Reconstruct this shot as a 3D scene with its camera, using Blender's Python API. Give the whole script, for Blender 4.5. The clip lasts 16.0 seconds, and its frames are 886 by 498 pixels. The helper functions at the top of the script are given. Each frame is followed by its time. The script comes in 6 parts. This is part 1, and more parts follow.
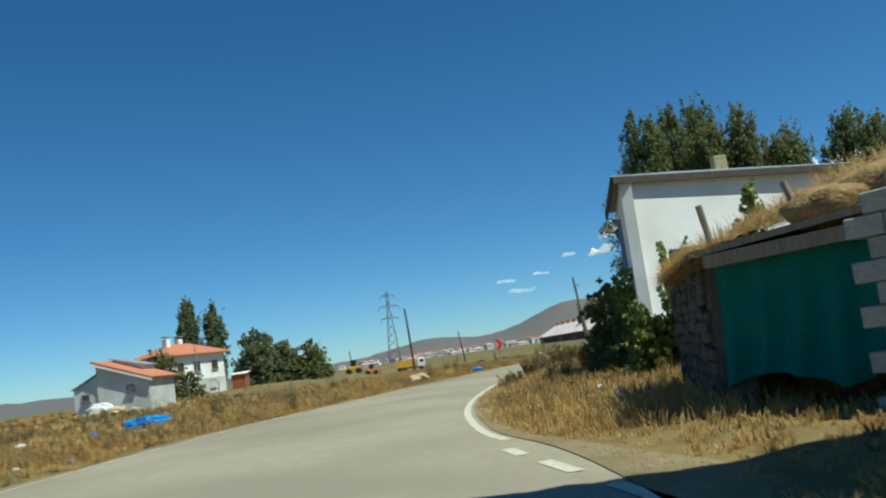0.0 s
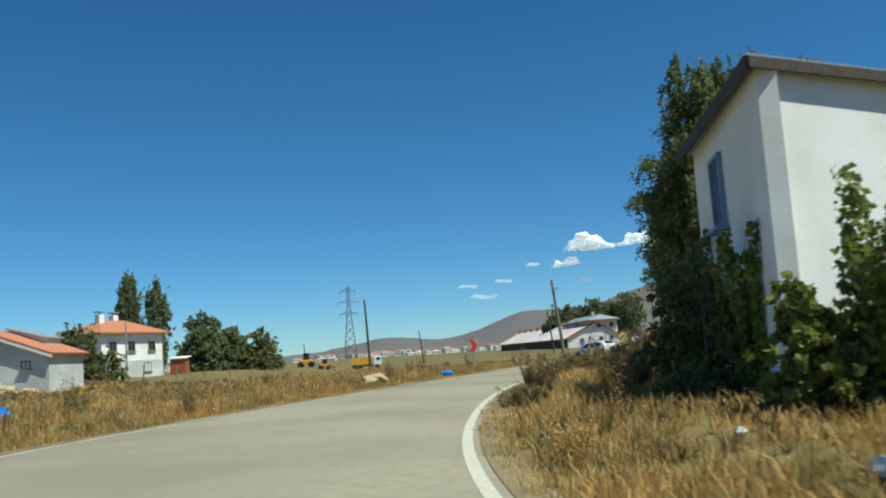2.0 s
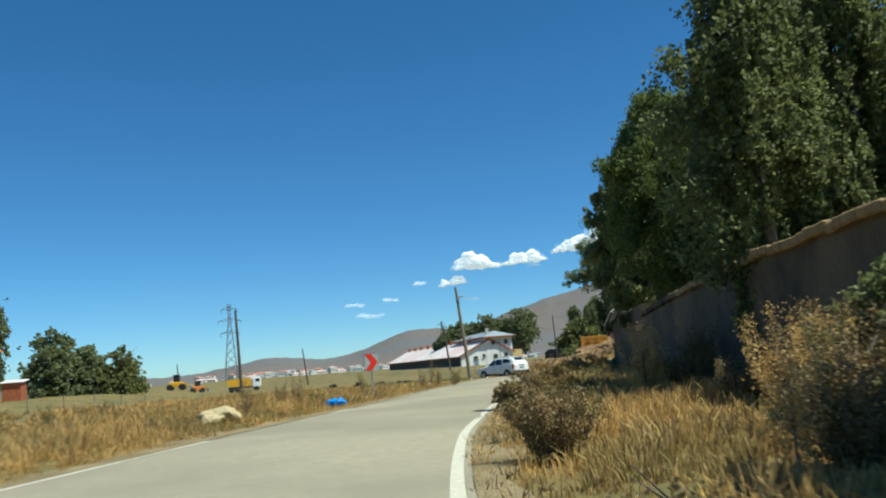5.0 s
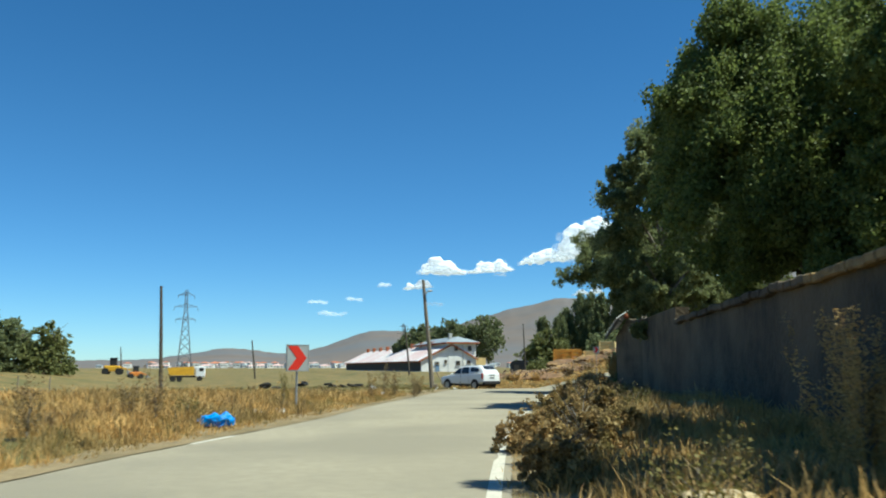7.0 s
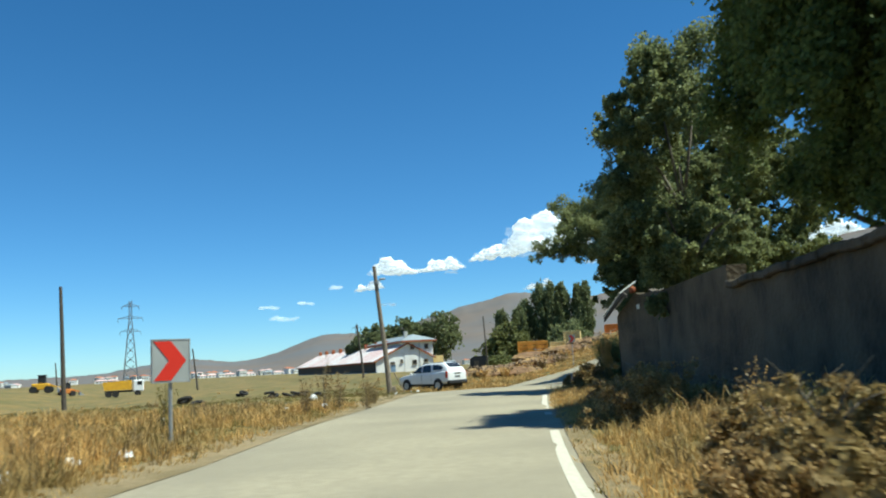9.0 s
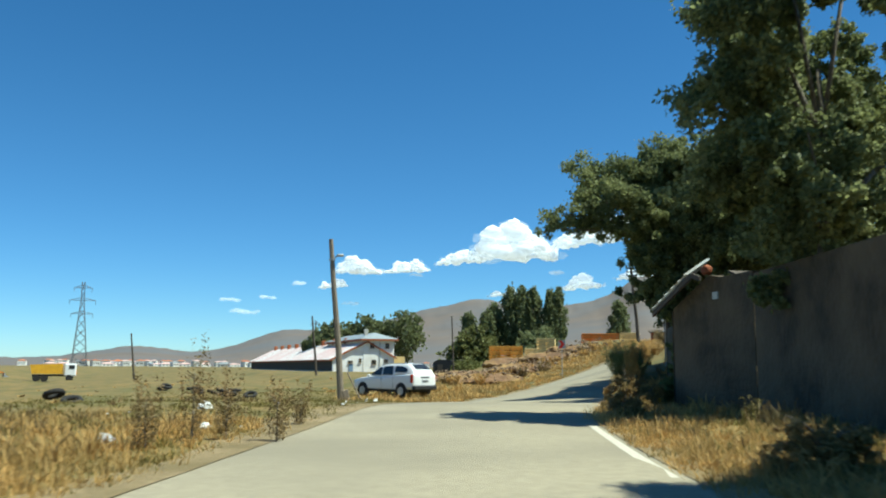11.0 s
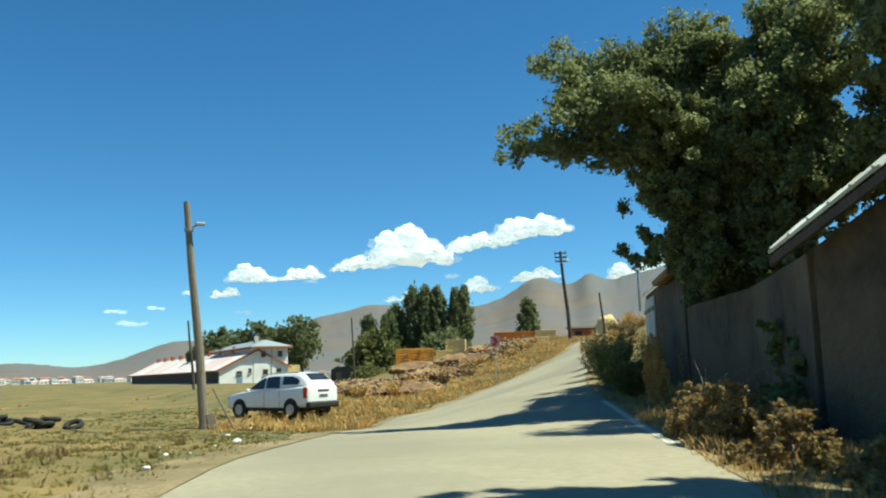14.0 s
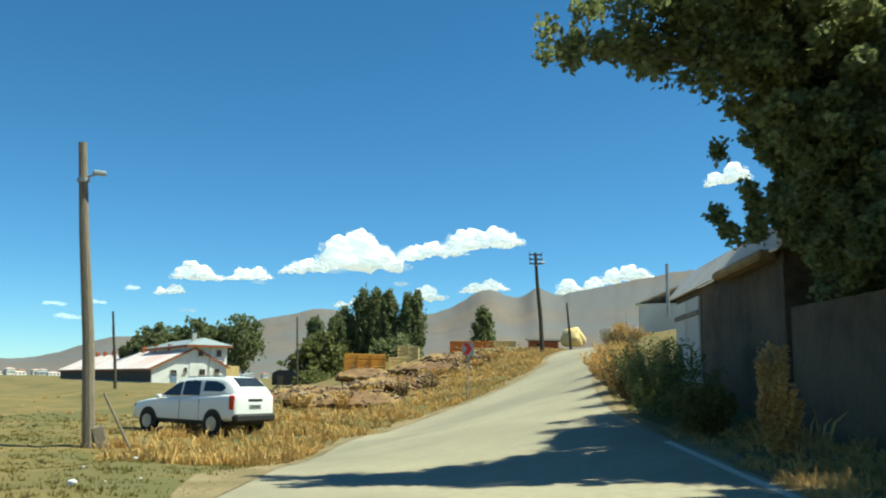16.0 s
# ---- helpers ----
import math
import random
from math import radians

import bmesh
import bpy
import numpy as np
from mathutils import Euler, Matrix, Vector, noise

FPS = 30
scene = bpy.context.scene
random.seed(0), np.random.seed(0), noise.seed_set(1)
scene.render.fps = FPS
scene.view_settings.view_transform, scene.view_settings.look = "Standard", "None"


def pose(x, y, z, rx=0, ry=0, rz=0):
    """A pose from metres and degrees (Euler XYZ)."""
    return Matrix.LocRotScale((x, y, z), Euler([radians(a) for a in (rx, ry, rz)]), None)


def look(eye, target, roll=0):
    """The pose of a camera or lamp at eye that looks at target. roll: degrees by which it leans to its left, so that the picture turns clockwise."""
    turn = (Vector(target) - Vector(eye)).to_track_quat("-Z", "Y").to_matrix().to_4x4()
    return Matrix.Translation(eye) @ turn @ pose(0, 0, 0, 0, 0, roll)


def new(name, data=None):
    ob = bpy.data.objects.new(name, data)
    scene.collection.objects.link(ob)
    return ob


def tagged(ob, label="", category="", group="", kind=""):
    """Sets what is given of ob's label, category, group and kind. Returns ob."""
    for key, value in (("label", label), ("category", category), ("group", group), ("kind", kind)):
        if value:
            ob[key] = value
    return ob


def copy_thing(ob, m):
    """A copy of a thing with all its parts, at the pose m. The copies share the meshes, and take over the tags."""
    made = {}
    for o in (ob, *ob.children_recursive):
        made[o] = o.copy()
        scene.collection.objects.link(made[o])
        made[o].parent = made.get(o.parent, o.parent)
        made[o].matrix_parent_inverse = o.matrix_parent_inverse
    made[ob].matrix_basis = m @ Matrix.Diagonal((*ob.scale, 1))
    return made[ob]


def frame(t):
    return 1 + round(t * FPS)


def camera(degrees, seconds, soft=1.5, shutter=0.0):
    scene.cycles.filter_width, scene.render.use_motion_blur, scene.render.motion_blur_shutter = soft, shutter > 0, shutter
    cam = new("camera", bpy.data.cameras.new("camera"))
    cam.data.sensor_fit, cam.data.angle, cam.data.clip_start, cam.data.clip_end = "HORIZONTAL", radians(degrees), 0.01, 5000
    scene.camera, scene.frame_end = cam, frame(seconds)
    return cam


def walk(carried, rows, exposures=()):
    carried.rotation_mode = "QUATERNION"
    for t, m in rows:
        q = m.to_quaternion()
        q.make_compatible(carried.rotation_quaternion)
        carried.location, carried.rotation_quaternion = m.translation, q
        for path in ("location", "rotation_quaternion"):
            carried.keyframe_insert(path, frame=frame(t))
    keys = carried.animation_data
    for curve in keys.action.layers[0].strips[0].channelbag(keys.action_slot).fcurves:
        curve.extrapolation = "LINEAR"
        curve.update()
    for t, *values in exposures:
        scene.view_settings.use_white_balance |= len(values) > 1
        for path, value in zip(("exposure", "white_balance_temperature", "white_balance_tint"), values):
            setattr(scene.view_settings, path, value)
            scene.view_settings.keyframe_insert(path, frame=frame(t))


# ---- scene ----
cam = camera(54.0, 16.0, soft=2.0, shutter=0.4)
PATH = [
    (0, (-2.091, -6.122, 1.101), (-2.075, -4.136, 1.341), -8.1),
    (0.5, (-2.235, -3.896, 1.103), (-2.141, -1.911, 1.332), -6.6),
    (1, (-2.401, -1.908, 1.018), (-2.321, 0.075, 1.264), -3.9),
    (1.5, (-2.588, -0.007, 0.996), (-2.493, 1.977, 1.23), -4.5),
    (2, (-2.46, 2.368, 1.02), (-2.364, 4.352, 1.256), -3.8),
    (2.5, (-2.482, 4.638, 0.986), (-2.371, 6.62, 1.223), -4.5),
    (3, (-2.511, 6.49, 0.92), (-2.369, 8.47, 1.161), -4.8),
    (3.5, (-2.668, 7.851, 0.936), (-2.476, 9.825, 1.19), -4.8),
    (4, (-2.629, 9.388, 0.961), (-2.387, 11.357, 1.219), -5.1),
    (6.5, (-0.677, 21.41, 1.051), (-0.208, 23.336, 1.319), -2.3),
    (7, (-0.343, 23.675, 1.037), (0.085, 25.61, 1.306), -0.1),
    (7.5, (-0.037, 25.794, 1.013), (0.5, 27.701, 1.287), -0.5),
    (8, (0.472, 28.281, 1.019), (0.824, 30.234, 1.274), -0.7),
    (8.5, (0.797, 30.057, 1.015), (1.25, 31.987, 1.28), -0.8),
    (9, (1.288, 31.904, 0.992), (1.827, 33.812, 1.256), -3.0),
    (11.5, (4.379, 44.289, 0.958), (4.999, 46.171, 1.229), 0.7),
    (12, (5.068, 46.358, 1.002), (5.682, 48.243, 1.269), 0.0),
    (12.5, (5.669, 48.375, 1.025), (6.288, 50.258, 1.295), -0.4),
    (13, (6.231, 50.168, 1.009), (6.884, 52.038, 1.282), -2.1),
    (13.5, (6.58, 51.58, 1.019), (7.334, 53.413, 1.284), -2.9),
    (14, (6.994, 52.94, 1.024), (7.83, 54.735, 1.303), -1.7),
    (14.5, (7.672, 54.635, 1.024), (8.479, 56.443, 1.306), 0.5),
    (15, (8.259, 56.24, 1.064), (9.1, 58.031, 1.351), -0.2),
    (15.5, (8.841, 58.016, 1.085), (9.74, 59.779, 1.374), -0.1),
    (16, (9.378, 59.759, 1.138), (10.314, 61.501, 1.436), 0.8),
]
walk(cam, [(t, look(eye, target, roll)) for t, eye, target, roll in PATH], exposures=[(0.0, 0.12, 5950, -7), (4.0, 0.3, 5950, -7), (7.0, 0.54, 5950, -7), (12.0, 0.64, 6120, -10), (16.0, 0.75, 6480, -14)])

# ---- world and sun ----
SUN_DIR = Vector((0.50, -0.29, 1.0)).normalized()
world = bpy.data.worlds.new("sky")
scene.world = world
world.use_nodes = True
wn = world.node_tree
sky = wn.nodes.new("ShaderNodeTexSky")
sky.sky_type = "NISHITA"
sky.sun_disc = False
sky.sun_elevation = math.asin(SUN_DIR.z)
sky.sun_rotation = math.atan2(SUN_DIR.x, SUN_DIR.y)
sky.altitude = 1900
sky.air_density = 1.0
sky.dust_density = 0.2
sky.ozone_density = 5.0
wn.nodes["Background"].inputs["Strength"].default_value = 0.086
tone = wn.nodes.new("ShaderNodeHueSaturation")
tone.inputs["Saturation"].default_value = 1.2
wn.links.new(sky.outputs["Color"], tone.inputs["Color"])
# clear mountain air: the sky pales less towards the horizon
sky_dir = wn.nodes.new("ShaderNodeTexCoord")
sky_up = wn.nodes.new("ShaderNodeSeparateXYZ")
sky_fall = wn.nodes.new("ShaderNodeMapRange")
sky_fall.interpolation_type = "SMOOTHSTEP"
sky_fall.inputs["From Min"].default_value, sky_fall.inputs["From Max"].default_value = -0.02, 0.30
sky_fall.inputs["To Min"].default_value, sky_fall.inputs["To Max"].default_value = 0.0, 1.0
sky_tint = wn.nodes.new("ShaderNodeMix")
sky_tint.data_type = "RGBA"
sky_tint.inputs[6].default_value, sky_tint.inputs[7].default_value = (0.74, 0.90, 1.04, 1), (1, 1, 1, 1)
sky_scale = wn.nodes.new("ShaderNodeVectorMath")
sky_scale.operation = "MULTIPLY"
wn.links.new(sky_dir.outputs["Generated"], sky_up.inputs["Vector"])
wn.links.new(sky_up.outputs["Z"], sky_fall.inputs["Value"])
wn.links.new(sky_fall.outputs["Result"], sky_tint.inputs["Factor"])
wn.links.new(tone.outputs["Color"], sky_scale.inputs[0])
wn.links.new(sky_tint.outputs[2], sky_scale.inputs[1])
wn.links.new(sky_scale.outputs["Vector"], wn.nodes["Background"].inputs["Color"])
sun = new("sun", bpy.data.lights.new("sun", "SUN"))
sun.data.energy = 5.0
sun.data.angle = radians(0.55)
sun.data.color = (1.0, 0.93, 0.82)
sun.rotation_mode = "QUATERNION"
sun.rotation_quaternion = SUN_DIR.to_track_quat("Z", "Y")

# ---- materials ----
def mat(name, a, b=None, scale=4.0, rough=0.85, bump=0.0, bscale=None, metal=0.0, c=None, big=0.15, vary=0.0, island=0.0, spec=0.3, stretch=None):
    """A two-scale noise material: a and b mix by fine noise, c comes in by large noise; vary and island shift the value piece by piece."""
    m = bpy.data.materials.new(name)
    m.use_nodes = True
    nt = m.node_tree
    N, L = nt.nodes, nt.links
    p = N["Principled BSDF"]
    p.inputs["Roughness"].default_value = rough
    p.inputs["Metallic"].default_value = metal
    p.inputs["Specular IOR Level"].default_value = spec
    b = b or tuple(v * 0.75 for v in a)
    tc = N.new("ShaderNodeTexCoord")
    co = tc.outputs["Object"]
    if stretch:
        mp = N.new("ShaderNodeMapping")
        mp.inputs["Scale"].default_value = stretch
        L.new(co, mp.inputs["Vector"])
        co = mp.outputs["Vector"]
    n1 = N.new("ShaderNodeTexNoise")
    n1.inputs["Scale"].default_value = scale
    n1.inputs["Detail"].default_value = 6
    L.new(co, n1.inputs["Vector"])
    r1 = N.new("ShaderNodeValToRGB")
    r1.color_ramp.elements[0].position, r1.color_ramp.elements[1].position = 0.32, 0.68
    r1.color_ramp.elements[0].color, r1.color_ramp.elements[1].color = (*a, 1), (*b, 1)
    L.new(n1.outputs["Fac"], r1.inputs["Fac"])
    out = r1.outputs["Color"]
    if c:
        n2 = N.new("ShaderNodeTexNoise")
        n2.inputs["Scale"].default_value = big
        n2.inputs["Detail"].default_value = 4
        L.new(co, n2.inputs["Vector"])
        r2 = N.new("ShaderNodeValToRGB")
        r2.color_ramp.elements[0].position, r2.color_ramp.elements[1].position = 0.42, 0.62
        L.new(n2.outputs["Fac"], r2.inputs["Fac"])
        mx = N.new("ShaderNodeMix")
        mx.data_type = "RGBA"
        L.new(r2.outputs["Color"], mx.inputs["Factor"])
        L.new(out, mx.inputs[6])
        mx.inputs[7].default_value = (*c, 1)
        out = mx.outputs[2]
    for amount, node, socket in ((vary, "ShaderNodeObjectInfo", "Random"), (island, "ShaderNodeNewGeometry", "Random Per Island")):
        if amount:
            oi = N.new(node)
            mr = N.new("ShaderNodeMapRange")
            mr.inputs["To Min"].default_value, mr.inputs["To Max"].default_value = 1 - amount, 1 + amount
            L.new(oi.outputs[socket], mr.inputs["Value"])
            hs = N.new("ShaderNodeHueSaturation")
            L.new(mr.outputs["Result"], hs.inputs["Value"])
            L.new(out, hs.inputs["Color"])
            out = hs.outputs["Color"]
    L.new(out, p.inputs["Base Color"])
    if bump:
        n3 = N.new("ShaderNodeTexNoise")
        n3.inputs["Scale"].default_value = bscale or scale * 3
        n3.inputs["Detail"].default_value = 5
        L.new(co, n3.inputs["Vector"])
        bp = N.new("ShaderNodeBump")
        bp.inputs["Strength"].default_value = bump
        bp.inputs["Distance"].default_value = 0.05
        L.new(n3.outputs["Fac"], bp.inputs["Height"])
        L.new(bp.outputs["Normal"], p.inputs["Normal"])
    return m


def leaf_mat(name, a, b, light=0.35, c=None, big=0.3, island=0.35, scale=0.8):
    """Leaves: diffuse and some light let through, with a change of tone from leaf to leaf."""
    m = mat(name, a, b, scale=scale, rough=0.6, island=island, spec=0.25, c=c, big=big)
    nt = m.node_tree
    N, L = nt.nodes, nt.links
    p = N["Principled BSDF"]
    tr = N.new("ShaderNodeBsdfTranslucent")
    mx = N.new("ShaderNodeMixShader")
    mx.inputs["Fac"].default_value = light
    src = p.inputs["Base Color"].links[0].from_socket
    L.new(src, tr.inputs["Color"])
    L.new(p.outputs["BSDF"], mx.inputs[1])
    L.new(tr.outputs["BSDF"], mx.inputs[2])
    L.new(mx.outputs["Shader"], N["Material Output"].inputs["Surface"])
    return m


M_SOIL = mat("dry_soil", (0.25, 0.172, 0.06), (0.15, 0.113, 0.04), scale=0.9, bump=0.6, bscale=6, c=(0.12, 0.108, 0.036), big=0.2)
M_ROAD = mat("worn_asphalt", (0.38, 0.332, 0.232), (0.315, 0.276, 0.195), scale=7, rough=0.92, bump=0.45, bscale=70, c=(0.275, 0.243, 0.175), big=0.22)
M_LINE = mat("worn_road_paint", (0.62, 0.58, 0.47), (0.47, 0.43, 0.34), scale=18, rough=0.8, bump=0.2, bscale=60)
M_GRAVEL = mat("shoulder_gravel", (0.36, 0.275, 0.15), (0.25, 0.185, 0.095), scale=9, bump=0.9, bscale=34, c=(0.21, 0.16, 0.075), big=0.7)
M_WHITE = mat("lime_plaster", (0.88, 0.87, 0.83), (0.82, 0.81, 0.77), scale=1.3, bump=0.15, c=(0.74, 0.72, 0.66), big=0.5)
M_WHITE2 = mat("pale_plaster", (0.66, 0.67, 0.63), (0.55, 0.56, 0.53), scale=0.8, c=(0.48, 0.48, 0.44), big=0.3)
M_ZINC = mat("grey_sheet_metal", (0.42, 0.46, 0.47), (0.33, 0.37, 0.38), scale=2, rough=0.5, metal=0.35, stretch=(4, 0.4, 1))
M_LIGHTROOF = mat("pale_sheet_roof", (0.86, 0.83, 0.79), (0.74, 0.70, 0.66), scale=0.9, rough=0.55, c=(0.74, 0.56, 0.52), big=0.08)
M_PINKROOF = mat("faded_red_roof", (0.70, 0.50, 0.46), (0.58, 0.38, 0.34), scale=1.0, rough=0.7)
M_RUST = mat("rusty_metal", (0.25, 0.07, 0.03), (0.35, 0.12, 0.05), scale=5, rough=0.8)
M_TILE = mat("clay_roof_tiles", (0.50, 0.20, 0.11), (0.38, 0.15, 0.08), scale=3, rough=0.85, vary=0.15)
M_WOOD = mat("grey_weathered_wood", (0.30, 0.25, 0.19), (0.19, 0.155, 0.115), scale=6, rough=0.9, bump=0.5, stretch=(6, 6, 0.5))
M_WOODDARK = mat("dark_tarred_wood", (0.11, 0.09, 0.07), (0.06, 0.05, 0.04), scale=6, rough=0.9, bump=0.4, stretch=(6, 6, 0.5))
M_BARK = mat("grey_bark", (0.24, 0.21, 0.16), (0.13, 0.11, 0.085), scale=7, rough=0.95, bump=0.8, stretch=(3, 3, 0.7))
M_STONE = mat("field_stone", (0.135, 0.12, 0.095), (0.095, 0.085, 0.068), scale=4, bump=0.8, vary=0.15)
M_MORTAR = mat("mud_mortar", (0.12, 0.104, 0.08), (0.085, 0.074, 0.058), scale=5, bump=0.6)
M_BLOCK = mat("cinder_block", (0.46, 0.44, 0.39), (0.36, 0.34, 0.30), scale=18, bump=0.5, vary=0.15)
M_ROCK = mat("pale_limestone", (0.52, 0.42, 0.25), (0.40, 0.31, 0.17), scale=3, bump=0.7)
M_GREENCLOTH = mat("green_mesh_cloth", (0.005, 0.15, 0.125), (0.004, 0.11, 0.092), scale=30, rough=0.8, bump=0.3)
M_TARP = mat("blue_tarpaulin", (0.02, 0.27, 0.72), (0.015, 0.18, 0.55), scale=3, rough=0.45)
M_BAG = mat("white_plastic", (0.78, 0.78, 0.76), (0.6, 0.6, 0.58), scale=4, rough=0.45)
M_GLASS = mat("dark_window_glass", (0.03, 0.035, 0.04), (0.02, 0.022, 0.025), scale=1, rough=0.08, spec=0.6)
M_BLUEFRAME = mat("blue_window_paint", (0.22, 0.31, 0.42), (0.17, 0.25, 0.34), scale=5, rough=0.6)
M_CARPAINT = mat("white_car_paint", (0.80, 0.81, 0.80), (0.76, 0.77, 0.76), scale=1, rough=0.22, spec=0.5)
M_BLACKPLASTIC = mat("black_plastic", (0.022, 0.022, 0.022), (0.03, 0.03, 0.03), scale=8, rough=0.6)
M_TYRE = mat("tyre_rubber", (0.02, 0.02, 0.02), (0.035, 0.033, 0.03), scale=9, rough=0.85, bump=0.2)
M_ALLOY = mat("alloy_rim", (0.45, 0.46, 0.47), (0.38, 0.39, 0.40), scale=5, rough=0.35, metal=0.8)
M_REDLAMP = mat("red_lamp_glass", (0.45, 0.02, 0.01), (0.35, 0.03, 0.01), scale=6, rough=0.2)
M_SIGNRED = mat("sign_red", (0.62, 0.035, 0.02), (0.55, 0.03, 0.02), scale=2, rough=0.45)
M_SIGNWHITE = mat("sign_white", (0.36, 0.38, 0.38), (0.30, 0.32, 0.32), scale=2, rough=0.45)
M_STEEL = mat("galvanised_steel", (0.42, 0.43, 0.43), (0.33, 0.34, 0.34), scale=5, rough=0.5, metal=0.6)
M_PYLON = mat("dull_pylon_steel", (0.17, 0.18, 0.19), (0.13, 0.14, 0.15), scale=2, rough=0.7, metal=0.2)
M_YELLOW = mat("machine_yellow", (0.72, 0.40, 0.03), (0.60, 0.32, 0.03), scale=2, rough=0.5)
M_ORANGE = mat("orange_paint", (0.66, 0.23, 0.04), (0.50, 0.17, 0.03), scale=1.5, rough=0.6)
M_AMBER = mat("faded_amber_boards", (0.72, 0.36, 0.06), (0.55, 0.25, 0.04), scale=2, rough=0.7)
M_CREAM = mat("cream_boards", (0.72, 0.55, 0.25), (0.6, 0.44, 0.19), scale=2, rough=0.7)
M_THATCH = mat("dry_thatch", (0.36, 0.24, 0.10), (0.22, 0.14, 0.06), scale=4, bump=0.9, bscale=20)
# brown dry slopes; the grey large-scale tone puts distance haze into the colour
M_HILL = mat("hazy_hillside", (0.165, 0.130, 0.104), (0.128, 0.108, 0.096), scale=0.006, rough=1.0, bump=0.0, c=(0.125, 0.125, 0.128), big=0.0016)
M_CLOUD = leaf_mat("cloud", (0.95, 0.95, 0.95), (0.93, 0.93, 0.93), 0.5)
# the glow stands in for sunlight scattered inside the cloud
M_CLOUD.node_tree.nodes["Principled BSDF"].inputs["Emission Color"].default_value = (0.9, 0.95, 1, 1)
M_CLOUD.node_tree.nodes["Principled BSDF"].inputs["Emission Strength"].default_value = 0.26
M_CLOUD.node_tree.nodes["Hue/Saturation/Value"].mute = True
M_CLOUDVEIL = mat("cloud_veil", (0.95, 0.96, 0.97), (0.92, 0.94, 0.96), scale=0.02, rough=1.0)
vn = M_CLOUDVEIL.node_tree
# the same stand-in glow lifts the veil where no sun reaches it
vn.nodes["Principled BSDF"].inputs["Emission Color"].default_value = (0.9, 0.95, 1, 1)
vn.nodes["Principled BSDF"].inputs["Emission Strength"].default_value = 0.25
veil_mix = vn.nodes.new("ShaderNodeMixShader")
veil_mix.inputs["Fac"].default_value = 0.15
vn.links.new(vn.nodes.new("ShaderNodeBsdfTransparent").outputs["BSDF"], veil_mix.inputs[1])
vn.links.new(vn.nodes["Principled BSDF"].outputs["BSDF"], veil_mix.inputs[2])
vn.links.new(veil_mix.outputs["Shader"], vn.nodes["Material Output"].inputs["Surface"])
M_DRYGRASS = leaf_mat("dry_grass", (0.70, 0.46, 0.17), (0.50, 0.30, 0.10), 0.35, c=(0.38, 0.27, 0.105), big=0.38, island=0.22, scale=1.4)
M_GREENGRASS = leaf_mat("green_weeds", (0.16, 0.145, 0.045), (0.25, 0.20, 0.06), 0.3, island=0.25)
M_WEED = leaf_mat("brown_weeds", (0.29, 0.19, 0.085), (0.17, 0.145, 0.062), 0.2, island=0.3, scale=2.0)
M_POPLAR = leaf_mat("poplar_leaves", (0.225, 0.245, 0.09), (0.14, 0.16, 0.06), 0.45)
M_WILLOW = leaf_mat("willow_leaves", (0.20, 0.235, 0.065), (0.12, 0.155, 0.043), 0.5)
M_SILVER = leaf_mat("silver_poplar_leaves", (0.28, 0.30, 0.13), (0.165, 0.19, 0.078), 0.5)
M_SAPLING = leaf_mat("maple_leaves", (0.27, 0.30, 0.075), (0.15, 0.185, 0.045), 0.4)
M_SHRUB = leaf_mat("rusty_shrub_leaves", (0.42, 0.27, 0.115), (0.25, 0.215, 0.08), 0.35)
M_BUSHLEAF = leaf_mat("bush_leaves", (0.22, 0.22, 0.075), (0.14, 0.155, 0.05), 0.35)
M_FARLEAF = leaf_mat("far_leaves", (0.25, 0.27, 0.125), (0.16, 0.185, 0.082), 0.45, island=0.2)


# ---- mesh helpers ----
def mesh_of(name, verts, faces, material, smooth=False):
    me = bpy.data.meshes.new(name)
    me.from_pydata([tuple(v) for v in verts], [], [tuple(f) for f in faces])
    me.materials.append(material)
    if smooth:
        me.polygons.foreach_set("use_smooth", [True] * len(me.polygons))
    me.update()
    return me


def part(name, bm, material, parent=None, label="", smooth=False):
    """Links a bmesh as one mesh object, under parent where there is one."""
    me = bpy.data.meshes.new(name)
    bmesh.ops.recalc_face_normals(bm, faces=bm.faces)
    bm.to_mesh(me)
    bm.free()
    me.materials.append(material)
    if smooth:
        me.polygons.foreach_set("use_smooth", [True] * len(me.polygons))
    ob = new(name, me)
    ob.parent = parent
    if label:
        ob["label"] = label
    return ob


def child(name, me, parent, m=None, label=""):
    ob = new(name, me)
    ob.parent = parent
    if m is not None:
        ob.matrix_basis = m
    if label:
        ob["label"] = label
    return ob


def thing(name, m, label, category, group="", kind=""):
    ob = new(name)
    ob.empty_display_size = 0.2
    ob.matrix_basis = m
    return tagged(ob, label, category, group, kind)


def add_box(bm, size, m=Matrix(), bevel=0.0):
    r = bmesh.ops.create_cube(bm, size=1.0, matrix=m @ Matrix.Diagonal((*size, 1)))
    if bevel:
        edges = list({e for v in r["verts"] for e in v.link_edges})
        bmesh.ops.bevel(bm, geom=edges, offset=bevel, segments=1, affect="EDGES")
    return bm


def box(size, m=Matrix(), bevel=0.0):
    return add_box(bmesh.new(), size, m, bevel)


def add_tube(bm, a, b, r0, r1, n=8):
    """A tapered round bar from a to b."""
    a, b = Vector(a), Vector(b)
    q = (b - a).to_track_quat("Z", "Y").to_matrix().to_4x4()
    m = Matrix.Translation((a + b) / 2) @ q
    bmesh.ops.create_cone(bm, cap_ends=True, segments=n, radius1=r0, radius2=r1, depth=(b - a).length, matrix=m)
    return bm


def tube(a, b, r0, r1=None, n=8):
    return add_tube(bmesh.new(), a, b, r0, r0 if r1 is None else r1, n)


